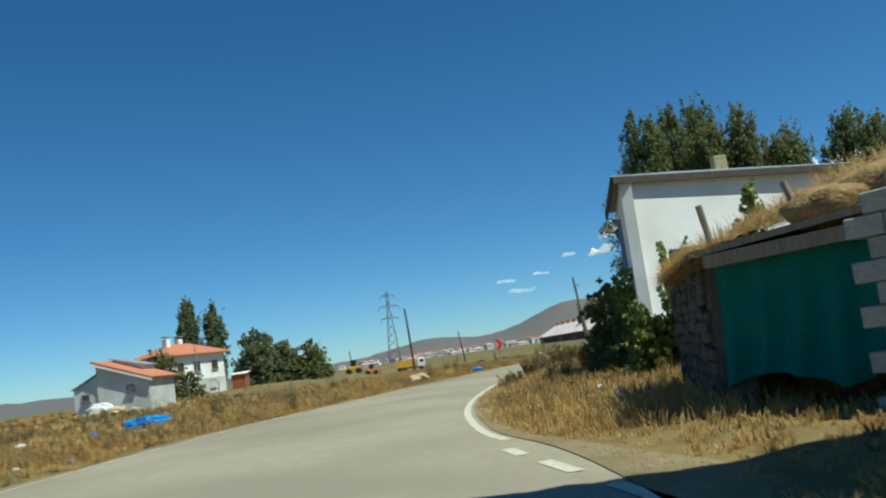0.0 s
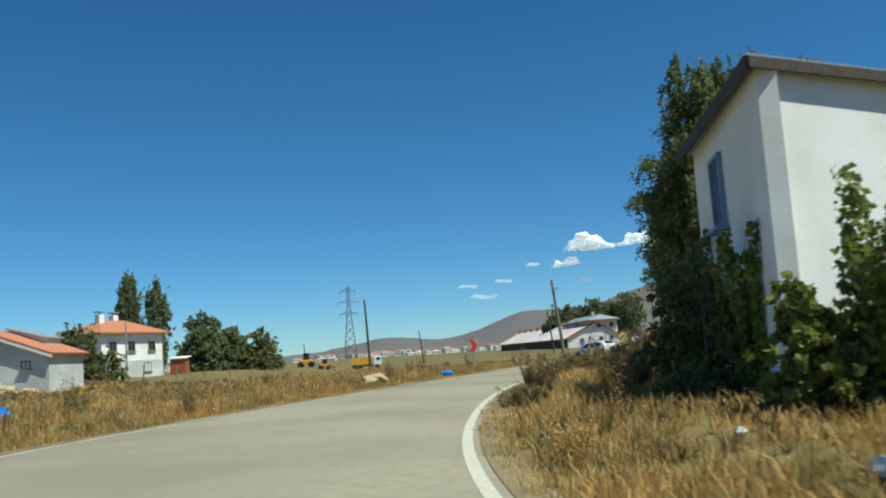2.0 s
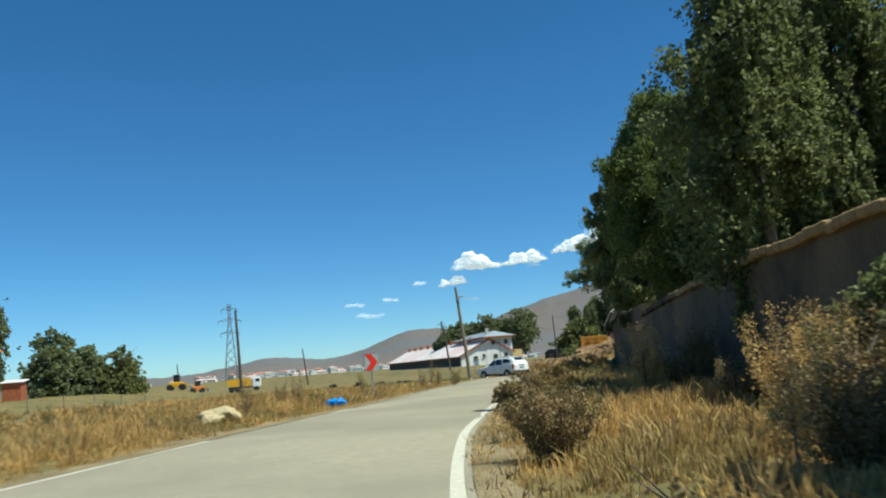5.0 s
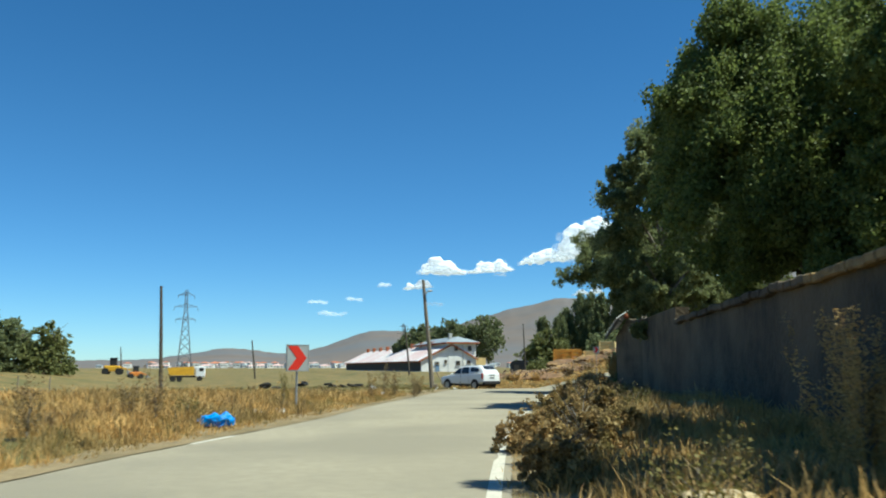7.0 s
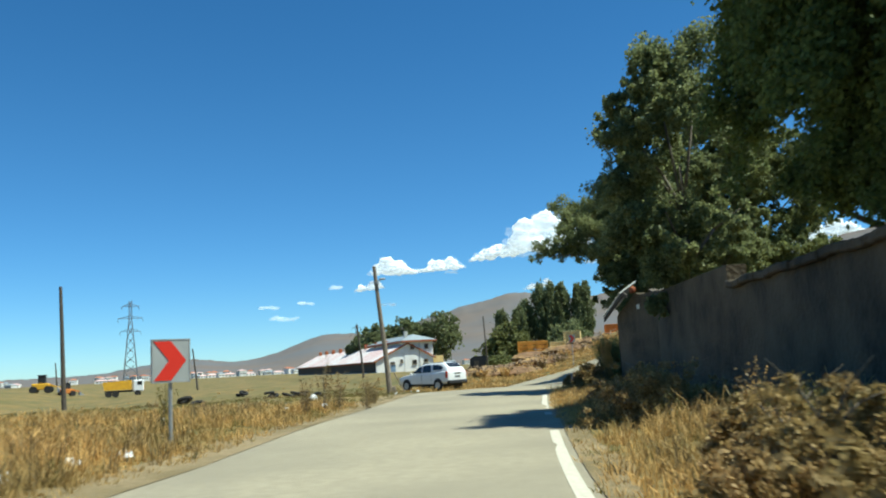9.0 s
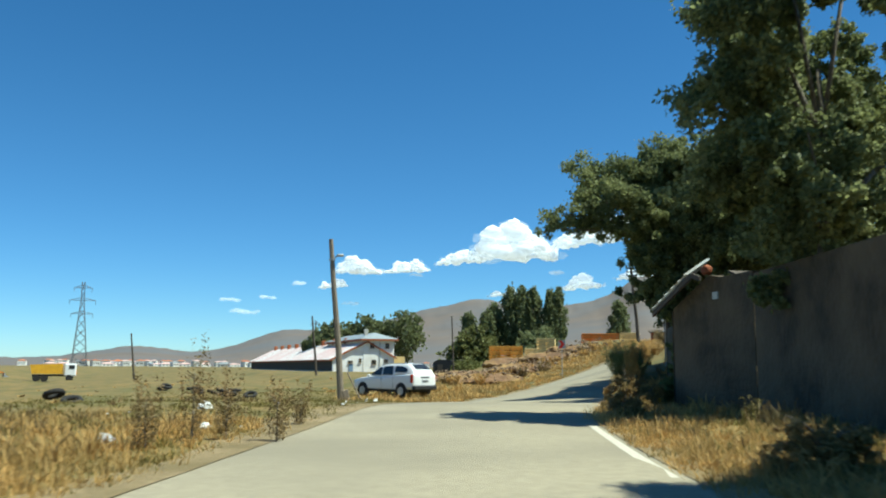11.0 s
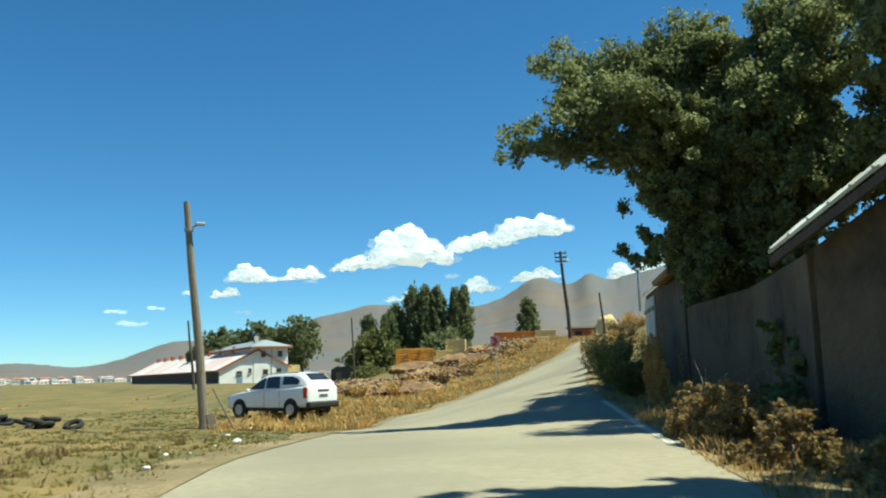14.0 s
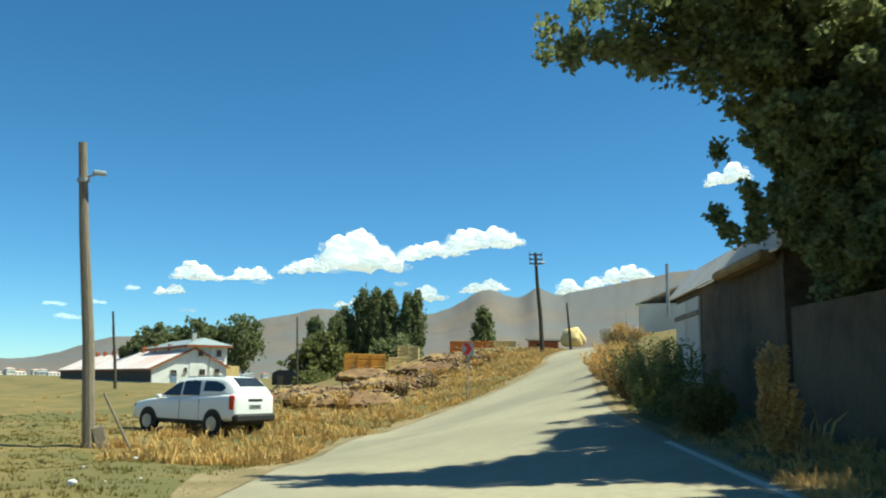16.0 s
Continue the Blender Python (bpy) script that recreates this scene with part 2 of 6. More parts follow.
def prism(points, axis_len, m=Matrix()):
    """Extrudes a polygon of (x, z) points along y, from 0 to axis_len."""
    bm = bmesh.new()
    front = [bm.verts.new(m @ Vector((x, 0, z))) for x, z in points]
    back = [bm.verts.new(m @ Vector((x, axis_len, z))) for x, z in points]
    bm.faces.new(front)
    bm.faces.new(back[::-1])
    for i in range(len(points)):
        j = (i + 1) % len(points)
        bm.faces.new((front[j], front[i], back[i], back[j]))
    return bm


def lump(size, seed, rough=0.25, detail=2):
    """An uneven rounded lump, sitting on z = 0."""
    bm = bmesh.new()
    bmesh.ops.create_icosphere(bm, subdivisions=detail, radius=0.5)
    for v in bm.verts:
        d = noise.noise(v.co * 3.1 + Vector((seed, seed * 1.7, 0))) * rough + noise.noise(v.co * 7 + Vector((0, seed, 3))) * rough * 0.5
        v.co *= 1 + d
        v.co.x, v.co.y, v.co.z = v.co.x * size[0], v.co.y * size[1], max(v.co.z * size[2] + size[2] * 0.3, -0.05)
    return bm


# ---- ground ----
def ss(t):
    t = np.clip(t, 0.0, 1.0)
    return t * t * (3 - 2 * t)


def base_height(x, y):
    """The lie of the land: level round the near road, rising to the hamlet, dipping a little over the plain."""
    u = x - 0.32 * y
    lin = np.clip((u + 6.5) / 15.5, 0, 1)
    rise = 3.9 * (0.75 * lin + 0.25 * ss(lin)) * ss((y - 60) / 30)
    dip = -1.0 * ss((y - 60) / 70) * ss((10 - x) / 25) * ss((x + 34) / 20) - 0.58 * ss((y - 62) / 20) * ss((20 - x) / 5)
    far = 1 - ss((np.hypot(x - 20, y - 100) - 250) / 500)
    swale = -0.8 * ss((y - 74) / 14) * (1 - ss((y - 112) / 16)) * np.exp(-(((x - 33.5 - (y - 95) * 0.98) / 10) ** 2))
    left = 1.0 * ss((-x - 12) / 16) * ss((y - 18) / 70)
    return (rise + dip + left + swale) * far


def curve(points, n):
    """A smooth line through the points, n steps to each stretch."""
    p = [Vector(q) for q in points]
    p = [p[0] * 2 - p[1]] + p + [p[-1] * 2 - p[-2]]
    out = []
    for i in range(1, len(p) - 2):
        for k in range(n):
            t = k / n
            a, b, c, d = p[i - 1], p[i], p[i + 1], p[i + 2]
            out.append(0.5 * (2 * b + (c - a) * t + (2 * a - 5 * b + 4 * c - d) * t * t + (3 * b - a - 3 * c + d) * t ** 3))
    out.append(p[-2])
    return out


LEFT_EDGE = [(-9.6, -40), (-9.4, -20), (-9.3, 0), (-9.0, 9), (-7.8, 16.5), (-5.9, 22.5), (-3.75, 29), (-1.5, 35.4), (0.9, 41.4), (3.15, 48.2), (5.6, 54.7), (8.85, 63.5), (11.6, 69.2), (16.2, 78.6), (21.8, 86.6), (29.2, 91.2), (34.8, 96.2), (40.6, 103.2), (60, 120), (82, 136), (110, 155)]
RIGHT_EDGE = [(-0.6, -40), (-0.9, -20), (-1.1, 0), (-1.87, 6), (-1.92, 12), (-1.14, 19), (0.05, 25.2), (1.02, 28.8), (2.1, 32.4), (3.25, 36.0), (4.5, 39.6), (6.8, 45.6), (9.2, 51.8), (11.8, 57.8), (15.0, 63.1), (18.2, 68.5), (21.4, 74.6), (25.2, 80.2), (29.5, 85.8), (34.6, 91.8), (38.9, 96.6), (44.8, 103.2), (62, 116.4), (84, 132.5), (112, 151.5)]
EL, ER = curve(LEFT_EDGE, 14), curve(RIGHT_EDGE, 14)
k = min(len(EL), len(ER))


def resample(line, n):
    pts = np.array([tuple(q) for q in line])[:, :2]
    s = np.r_[0, np.cumsum(np.hypot(*np.diff(pts, axis=0).T))]
    t = np.linspace(0, s[-1], n)
    return np.stack([np.interp(t, s, pts[:, 0]), np.interp(t, s, pts[:, 1])], 1)


RN = 340
EL, ER = resample(EL, RN), resample(ER, RN)
MID, HALF = (EL + ER) / 2, np.hypot(*(EL - ER).T) / 2


def road_side(x, y):
    """How far outside the road's edge the places lie (negative: on the road)."""
    x, y = np.atleast_1d(x), np.atleast_1d(y)
    out = np.full(x.shape, 1e9)
    near = (x > -60) & (x < 160) & (y > -60) & (y < 200)
    px, py = x[near], y[near]
    best = np.full(px.shape, 1e9)
    for i in range(0, len(px), 20000):
        d = np.hypot(px[i:i + 20000, None] - MID[None, :, 0], py[i:i + 20000, None] - MID[None, :, 1])
        j = d.argmin(1)
        best[i:i + 20000] = d[np.arange(len(j)), j] - HALF[j]
    out[near] = best
    return out


def bumps(x, y):
    return 0.07 * np.sin(x * 0.9 + 1.3 * np.sin(y * 0.37)) * np.sin(y * 0.8 + 0.7 * np.sin(x * 0.5)) + 0.05 * np.sin(x * 2.3 + y * 1.1) * np.sin(y * 1.9 - x * 0.7)


def ground_height(x, y):
    x, y = np.atleast_1d(np.asarray(x, float)), np.atleast_1d(np.asarray(y, float))
    side = road_side(x, y)
    verge = ss(side / 2.5)
    sink = -0.10 * (1 - ss((side + 0.6) / 0.55))
    return base_height(x, y) + sink + bumps(x, y) * verge * (1 - ss((np.hypot(x - 20, y - 60) - 150) / 150)) - 0.02 * (1 - verge) + 0.06 * verge


def gz(x, y):
    return float(ground_height(x, y)[0])


def axis(lo, hi, step, far):
    inner = np.arange(lo, hi + step / 2, step)
    out, d, a, b = [], step, lo, hi
    lower, upper = [], []
    while a > -far or b < far:
        d *= 1.16
        a, b = a - d, b + d
        lower.append(max(a, -far)), upper.append(min(b, far))
    return np.unique(np.r_[lower, inner, upper])


gx, gy = axis(-45, 75, 0.8, 4800), axis(-25, 130, 0.8, 4800)
GX, GY = np.meshgrid(gx, gy)
GZ = ground_height(GX.ravel(), GY.ravel()).reshape(GX.shape)
nx, ny = len(gx), len(gy)
idx = np.arange(nx * ny).reshape(ny, nx)
quads = np.stack([idx[:-1, :-1], idx[:-1, 1:], idx[1:, 1:], idx[1:, :-1]], -1).reshape(-1, 4)
ground = new("ground", mesh_of("ground", np.stack([GX.ravel(), GY.ravel(), GZ.ravel()], 1), quads, M_SOIL, True))
tagged(ground, "dry steppe ground with yellow grass and bare soil", "ground", kind="structure")


def strip(name, a, b, lift, material, cols=2, crown=0.0):
    """A band of ground between two lines of places, following the land."""
    verts, faces = [], []
    for i in range(len(a)):
        for j in range(cols):
            t = j / (cols - 1)
            x, y = a[i] * (1 - t) + b[i] * t
            verts.append((x, y, float(base_height(np.array(x), np.array(y))) + lift + crown * (1 - (2 * t - 1) ** 2)))
    for i in range(len(a) - 1):
        for j in range(cols - 1):
            q = i * cols + j
            faces.append((q, q + 1, q + cols + 1, q + cols))
    return mesh_of(name, verts, faces, material, True)


rng = np.random.default_rng(5)
wob = np.interp(np.arange(RN), np.arange(0, RN + 8, 2), rng.normal(0, 0.10, len(np.arange(0, RN + 8, 2))))
across = (ER - EL) / np.hypot(*(ER - EL).T)[:, None]
road = new("road", strip("road", EL - across * (0.12 + wob)[:, None], ER + across * (0.35 + wob[::-1])[:, None], 0.0, M_ROAD, 9, 0.03))
tagged(road, "worn pale grey asphalt country road", "road", kind="structure")


sh = np.interp(np.arange(RN), np.arange(0, RN + 8, 3), np.abs(rng.normal(0.55, 0.35, len(np.arange(0, RN + 8, 3)))))
sh *= np.clip((EL[:, 1] - 8) / 25, 0.25, 1)
shoulder = new("shoulder", strip("shoulder", EL - across * (0.15 + sh)[:, None], EL + across * (0.05 + 0.25 * np.abs(wob))[:, None], 0.014, M_GRAVEL, 5))
tagged(shoulder, "sandy gravel shoulder along the broken asphalt edge", "shoulder", kind="structure")
sh2 = np.interp(np.arange(RN), np.arange(0, RN + 8, 3), np.abs(rng.normal(0.25, 0.22, len(np.arange(0, RN + 8, 3)))))
shoulder_r = new("shoulder", strip("shoulder", ER + across * 0.20, ER + across * (0.42 + sh2)[:, None], 0.012, M_GRAVEL, 4))
tagged(shoulder_r, "sandy gravel shoulder along the painted edge line", "shoulder", kind="structure")


def quads_mesh(name, corners, material, tri=False):
    """A mesh of loose four- or three-cornered pieces from an array of their corners."""
    n, kk = corners.shape[0], corners.shape[1]
    me = bpy.data.meshes.new(name)
    me.vertices.add(n * kk)
    me.vertices.foreach_set("co", corners.astype(np.float32).ravel())
    me.loops.add(n * kk)
    me.loops.foreach_set("vertex_index", np.arange(n * kk, dtype=np.int32))
    me.polygons.add(n)
    me.polygons.foreach_set("loop_start", np.arange(0, n * kk, kk, dtype=np.int32))
    me.polygons.foreach_set("loop_total", np.full(n, kk, dtype=np.int32))
    me.materials.append(material)
    me.update(calc_edges=True)
    me.validate()
    return me


def leaves(centres, size, rng, droop=0.0):
    """Leaf corners round the centres, turned at random."""
    n = len(centres)
    u = rng.normal(size=(n, 3))
    u[:, 2] -= droop
    u /= np.linalg.norm(u, axis=1)[:, None]
    v = np.cross(u, rng.normal(size=(n, 3)))
    v /= np.linalg.norm(v, axis=1)[:, None] + 1e-9
    s = size * rng.uniform(0.6, 1.3, (n, 1))
    a, b = u * s * 0.62, v * s * 0.40
    return np.stack([centres - a, centres - a * 0.1 + b, centres + a, centres - a * 0.1 - b], 1)


# ---- distance: hills, town, clouds ----
def hill_height(az):
    """Height of the skyline in degrees over the level, by bearing in degrees from +y towards +x."""
    h = np.full(az.shape, 0.45)
    for a, w, top in ((-1.6, 3.4, 0.73), (7.5, 3.8, 1.53), (17.6, 5.7, 1.61), (14.6, 5.8, 0.89), (20.8, 2.3, 0.61), (31.1, 12.0, 4.08), (30.9, 1.7, 1.02), (34.4, 0.9, 0.62), (38.7, 3.9, 0.14), (45.9, 9.2, 5.18), (58, 9, 3.38), (72, 14, 4.85), (100, 16, 4.5), (130, 20, 4), (-30, 12, 0.3), (-60, 15, 1.2), (-110, 20, 2.0), (170, 25, 3.0)):
        h = h + top * np.exp(-(((az - a) / w) ** 2))
    return np.maximum(h, 0.05)


def value_noise(x, y, seed):
    """Smooth noise from -1 to 1 over a plane."""
    table = np.random.default_rng(seed).uniform(-1, 1, (256, 256))
    xi, yi = np.floor(x).astype(int), np.floor(y).astype(int)
    fx, fy = x - xi, y - yi
    fx, fy = fx * fx * (3 - 2 * fx), fy * fy * (3 - 2 * fy)
    t = lambda i, j: table[(xi + i) % 256, (yi + j) % 256]
    return (t(0, 0) * (1 - fx) + t(1, 0) * fx) * (1 - fy) + (t(0, 1) * (1 - fx) + t(1, 1) * fx) * fy


def hills(name, r0, r1, label):
    """A range rising from r0 to its crest at r1, its slopes cut by valleys that branch downhill."""
    az = np.linspace(-180, 180, 2161)
    rows = 60
    verts = []
    rad = np.radians(az)
    for j in range(rows):
        t = j / (rows - 1)
        r = r0 + (r1 - r0) * t
        tt = np.full(az.shape, t)
        top = hill_height(az + 0.5 * (1 - t) * value_noise(az * 0.3, tt * 2, 5))
        cut = 0.0
        for octave, (fa, ft2, amp) in enumerate(((0.22, 5.0, 0.6), (0.5, 9.0, 0.4))):
            cut = cut + amp * value_noise(az * fa, tt * ft2 + 40, 20 + octave)
        z = np.tan(np.radians(top)) * r1 * t ** 1.9 * (1 + 0.09 * (1 - t) * cut)
        z += np.tan(np.radians(0.10)) * r1 * t ** 4 * (0.6 * value_noise(az * 1.2, tt * 7, 60) + 0.3 * value_noise(az * 3.1, tt * 16, 61))
        if j == 0:
            z = np.full(az.shape, -2.0)
        verts.append(np.stack([20 + r * np.sin(rad), 60 + r * np.cos(rad), z], 1))
    v = np.concatenate(verts)
    n = len(az)
    ii = np.arange(rows * n).reshape(rows, n)
    f = np.stack([ii[:-1, :-1], ii[:-1, 1:], ii[1:, 1:], ii[1:, :-1]], -1).reshape(-1, 4)
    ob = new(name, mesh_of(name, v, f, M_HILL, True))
    return tagged(ob, label, "mountains", kind="structure")


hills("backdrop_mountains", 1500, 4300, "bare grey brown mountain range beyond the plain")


def cloud(az, el, width, height, seed, label, tilt=0.0):
    """A small fair-weather cloud: heaps of billows over a flat base, fraying into thin wisps; el is the height of its base."""
    r = random.Random(seed)
    d = 4700.0
    w, h = d * radians(width), d * radians(height)
    heads = [(r.uniform(-0.40, 0.40), r.uniform(0.10, 0.22), r.uniform(0.55, 1.0)) for _ in range(2 + int(width))]

    def crest(x):
        top = max(a * math.exp(-(((x - c) / b) ** 2)) for c, b, a in heads)
        return max(0.16, top) * max(0.0, 1 - (2 * abs(x)) ** 4)

    def puffs(n, small, large, spread):
        bm = bmesh.new()
        for _ in range(n):
            x = r.uniform(-0.5, 0.5)
            top = crest(x)
            s = h * r.uniform(small, large) * (0.35 + 0.65 * top)
            z = r.uniform(0, 1) * max(top * h - s * 0.7, 0.0)
            at = (x * w * spread, r.uniform(-0.25, 0.25) * h, z + tilt * x * w + r.uniform(-0.04, 0.04) * h)
            bmesh.ops.create_icosphere(bm, subdivisions=2, radius=1, matrix=Matrix.Translation(at) @ Matrix.Diagonal((s * r.uniform(1.2, 1.9), s, s * 0.8, 1)))
        for v in bm.verts:
            q = v.co * (4.0 / h)
            for k2, amp in ((1.0, 0.10), (2.7, 0.06), (6.1, 0.03)):
                v.co += Vector((noise.noise(q * k2), 0.5 * noise.noise(q * k2 + Vector((7, 0, 0))), noise.noise(q * k2 + Vector((0, 9, 0))))) * h * amp
        return bm

    a, e = radians(az), radians(el)
    ob = part("cloud", puffs(int(50 + width * 26), 0.10, 0.26, 0.94), M_CLOUD, smooth=True)
    ob.matrix_basis = Matrix.Translation((d * math.sin(a) * math.cos(e) + 5, d * math.cos(a) * math.cos(e) + 45, d * math.sin(e))) @ Matrix.Rotation(-a, 4, "Z")
    part("veil", puffs(int(9 + width * 7), 0.12, 0.30, 1.10), M_CLOUDVEIL, ob, "thin frayed edge of the cloud", smooth=True)["kind"] = "stuff"
    return tagged(ob, label, "cloud", group="clouds over the mountains")


def wisp(az, el, width, height, seed):
    """A faint scrap of thin cloud."""
    r = random.Random(seed)
    d = 4700.0
    w, h = d * radians(width), d * radians(height)
    bm = bmesh.new()
    for i in range(7):
        sz = h * r.uniform(0.2, 0.5)
        bmesh.ops.create_icosphere(bm, subdivisions=3, radius=1, matrix=Matrix.Translation(((i / 6 - 0.5) * w, 0, r.uniform(-0.25, 0.25) * h)) @ Matrix.Diagonal((sz * 1.6, sz, sz * 0.7, 1)))
    for v in bm.verts:
        q = v.co * (4.0 / h)
        v.co += Vector((noise.noise(q), 0, noise.noise(q + Vector((0, 9, 0))))) * h * 0.2
    a, e = radians(az), radians(el)
    ob = part("cloud_wisp", bm, M_CLOUDVEIL, smooth=True)
    ob.matrix_basis = Matrix.Translation((d * math.sin(a) * math.cos(e) + 5, d * math.cos(a) * math.cos(e) + 45, d * math.sin(e))) @ Matrix.Rotation(-a, 4, "Z")
    return tagged(ob, "faint scrap of thin white cloud", "cloud", group="clouds over the mountains")


for c_az, c_el, c_w, c_h, c_s, c_t in ((12.5, 6.2, 2.9, 1.5, 3, 0.02), (10.8, 5.2, 1.8, 0.6, 5, 0.1), (15.6, 6.3, 3.0, 0.9, 6, 0.05), (19.4, 6.95, 3.6, 1.1, 8, 0.10), (22.9, 7.3, 5.4, 2.45, 11, 0.02), (27.2, 8.0, 4.8, 1.15, 12, 0.12), (30.9, 8.75, 5.4, 1.4, 14, 0.06),
                                       (22.0, 4.75, 1.9, 0.6, 15, 0.1), (27.2, 5.25, 2.6, 1.0, 17, 0.08), (31.0, 5.85, 3.4, 0.8, 18, 0.06), (37.2, 5.9, 3.2, 1.0, 20, 0.12), (40.2, 6.5, 3.6, 1.1, 21, 0.08), (46.6, 12.6, 2.6, 1.35, 24, 0.1)):
    cloud(c_az, c_el, c_w, c_h, c_s, "small white fair weather cloud", c_t)
for c_az, c_el, c_w, c_h, c_s in ((11.9, 4.15, 0.9, 0.3, 31), (16.2, 6.05, 0.7, 0.25, 32), (25.5, 6.2, 0.7, 0.3, 33), (5.2, 3.5, 1.6, 0.35, 34), (4.2, 4.2, 1.0, 0.3, 35), (6.6, 4.4, 0.8, 0.3, 36), (8.6, 5.4, 0.6, 0.3, 37)):
    wisp(c_az, c_el, c_w, c_h, c_s)


# ---- trees ----
def ball(n, rng, loose=0.2):
    """Places in a round clump, thinning outwards; loose: the share that strays beyond it."""
    d = rng.normal(size=(n, 3))
    d /= np.linalg.norm(d, axis=1)[:, None]
    stray = np.where(rng.uniform(0, 1, n) < loose, rng.uniform(1.0, 1.6, n), 1.0)
    return d * (rng.uniform(0, 1, n) ** 0.5 * stray)[:, None]


def crown_points(kind, h, r, n, rng):
    """Places of leaves in a crown, gathered into clumps with gaps."""
    if kind == "poplar":
        m = max(30, int(h * 16))
        t = rng.uniform(0.0, 1, m)
        prof = np.where(t < 0.25, 0.55 + 1.8 * t, np.maximum(1.0 - (np.maximum(t - 0.25, 0) / 0.80) ** 4.0, 0.25)) * rng.uniform(0.6, 1.2, m)
        ang, rad = rng.uniform(0, 2 * np.pi, m), np.sqrt(rng.uniform(0.15, 1, m))
        cen = np.stack([np.cos(ang) * rad * prof * r, np.sin(ang) * rad * prof * r, (0.10 + 0.88 * t) * h], 1)
        spread = np.array([0.17, 0.17, 0.42]) * r * 0.9
    elif kind == "willow":
        m = int(60 + r * 40)
        ang, rad = rng.uniform(0, 2 * np.pi, m), np.sqrt(rng.uniform(0.05, 1, m))
        top = h * (0.58 + 0.42 * np.sqrt(np.maximum(1 - rad ** 2, 0))) * rng.uniform(0.82, 1.0, m)
        drop = rng.uniform(0.10, 0.36, m) * h
        j = rng.integers(0, m, n)
        t = rng.uniform(0, 1, n) ** 0.8
        out = np.stack([np.cos(ang[j]) * rad[j] * r * (0.85 + 0.2 * t), np.sin(ang[j]) * rad[j] * r * (0.85 + 0.2 * t), top[j] - t * drop[j]], 1)
        return out + rng.normal(size=(n, 3)) * np.array([0.16, 0.16, 0.10])
    elif kind == "weed":
        m = int(14 + r * 36)
        ang, out, top = rng.uniform(0, 2 * np.pi, m), np.sqrt(rng.uniform(0.02, 1, m)) * r, h * rng.uniform(0.45, 1.0, m)
        j = rng.integers(0, m, n)
        t = rng.uniform(0.08, 1, n) ** 0.7
        fan = 0.35 + 0.65 * t
        c0 = np.stack([np.cos(ang[j]) * out[j] * fan, np.sin(ang[j]) * out[j] * fan, top[j] * t], 1)
        return c0 + ball(n, rng) * (0.03 + 0.07 * r * (0.4 + t))[:, None]
    elif kind == "bush":
        m = max(20, int(10 + r * 24))
        d = rng.normal(size=(m, 3))
        d[:, 2] = np.abs(d[:, 2]) * 0.9
        d /= np.linalg.norm(d, axis=1)[:, None]
        cen = d * (rng.uniform(0.3, 1.0, m) ** 0.6)[:, None] * np.array([r, r, h * 0.82])
        spread = np.array([0.2, 0.2, 0.17]) * r
    else:
        m = max(24, int(12 + r * 22))
        d = rng.normal(size=(m, 3))
        d /= np.linalg.norm(d, axis=1)[:, None]
        rad = rng.uniform(0.35, 1.0, m) ** 0.6
        cen = d * rad[:, None] * np.array([r, r, h * 0.40])
        cen[:, 2] += h * 0.58
        spread = np.array([0.22, 0.22, 0.2]) * r * 0.75
    # each clump is a spray of sprigs, each sprig a handful of leaves
    per = 16
    size = rng.uniform(0.5, 1.25, m)
    sprig = np.repeat(cen, per, 0) + ball(m * per, rng, 0.04) * spread * 1.9 * np.repeat(size, per)[:, None]
    share = rng.uniform(0.3, 1.0, m * per)
    j = rng.choice(m * per, n, p=share / share.sum())
    return sprig[j] + ball(n, rng) * np.minimum(0.42 * spread, 0.30)


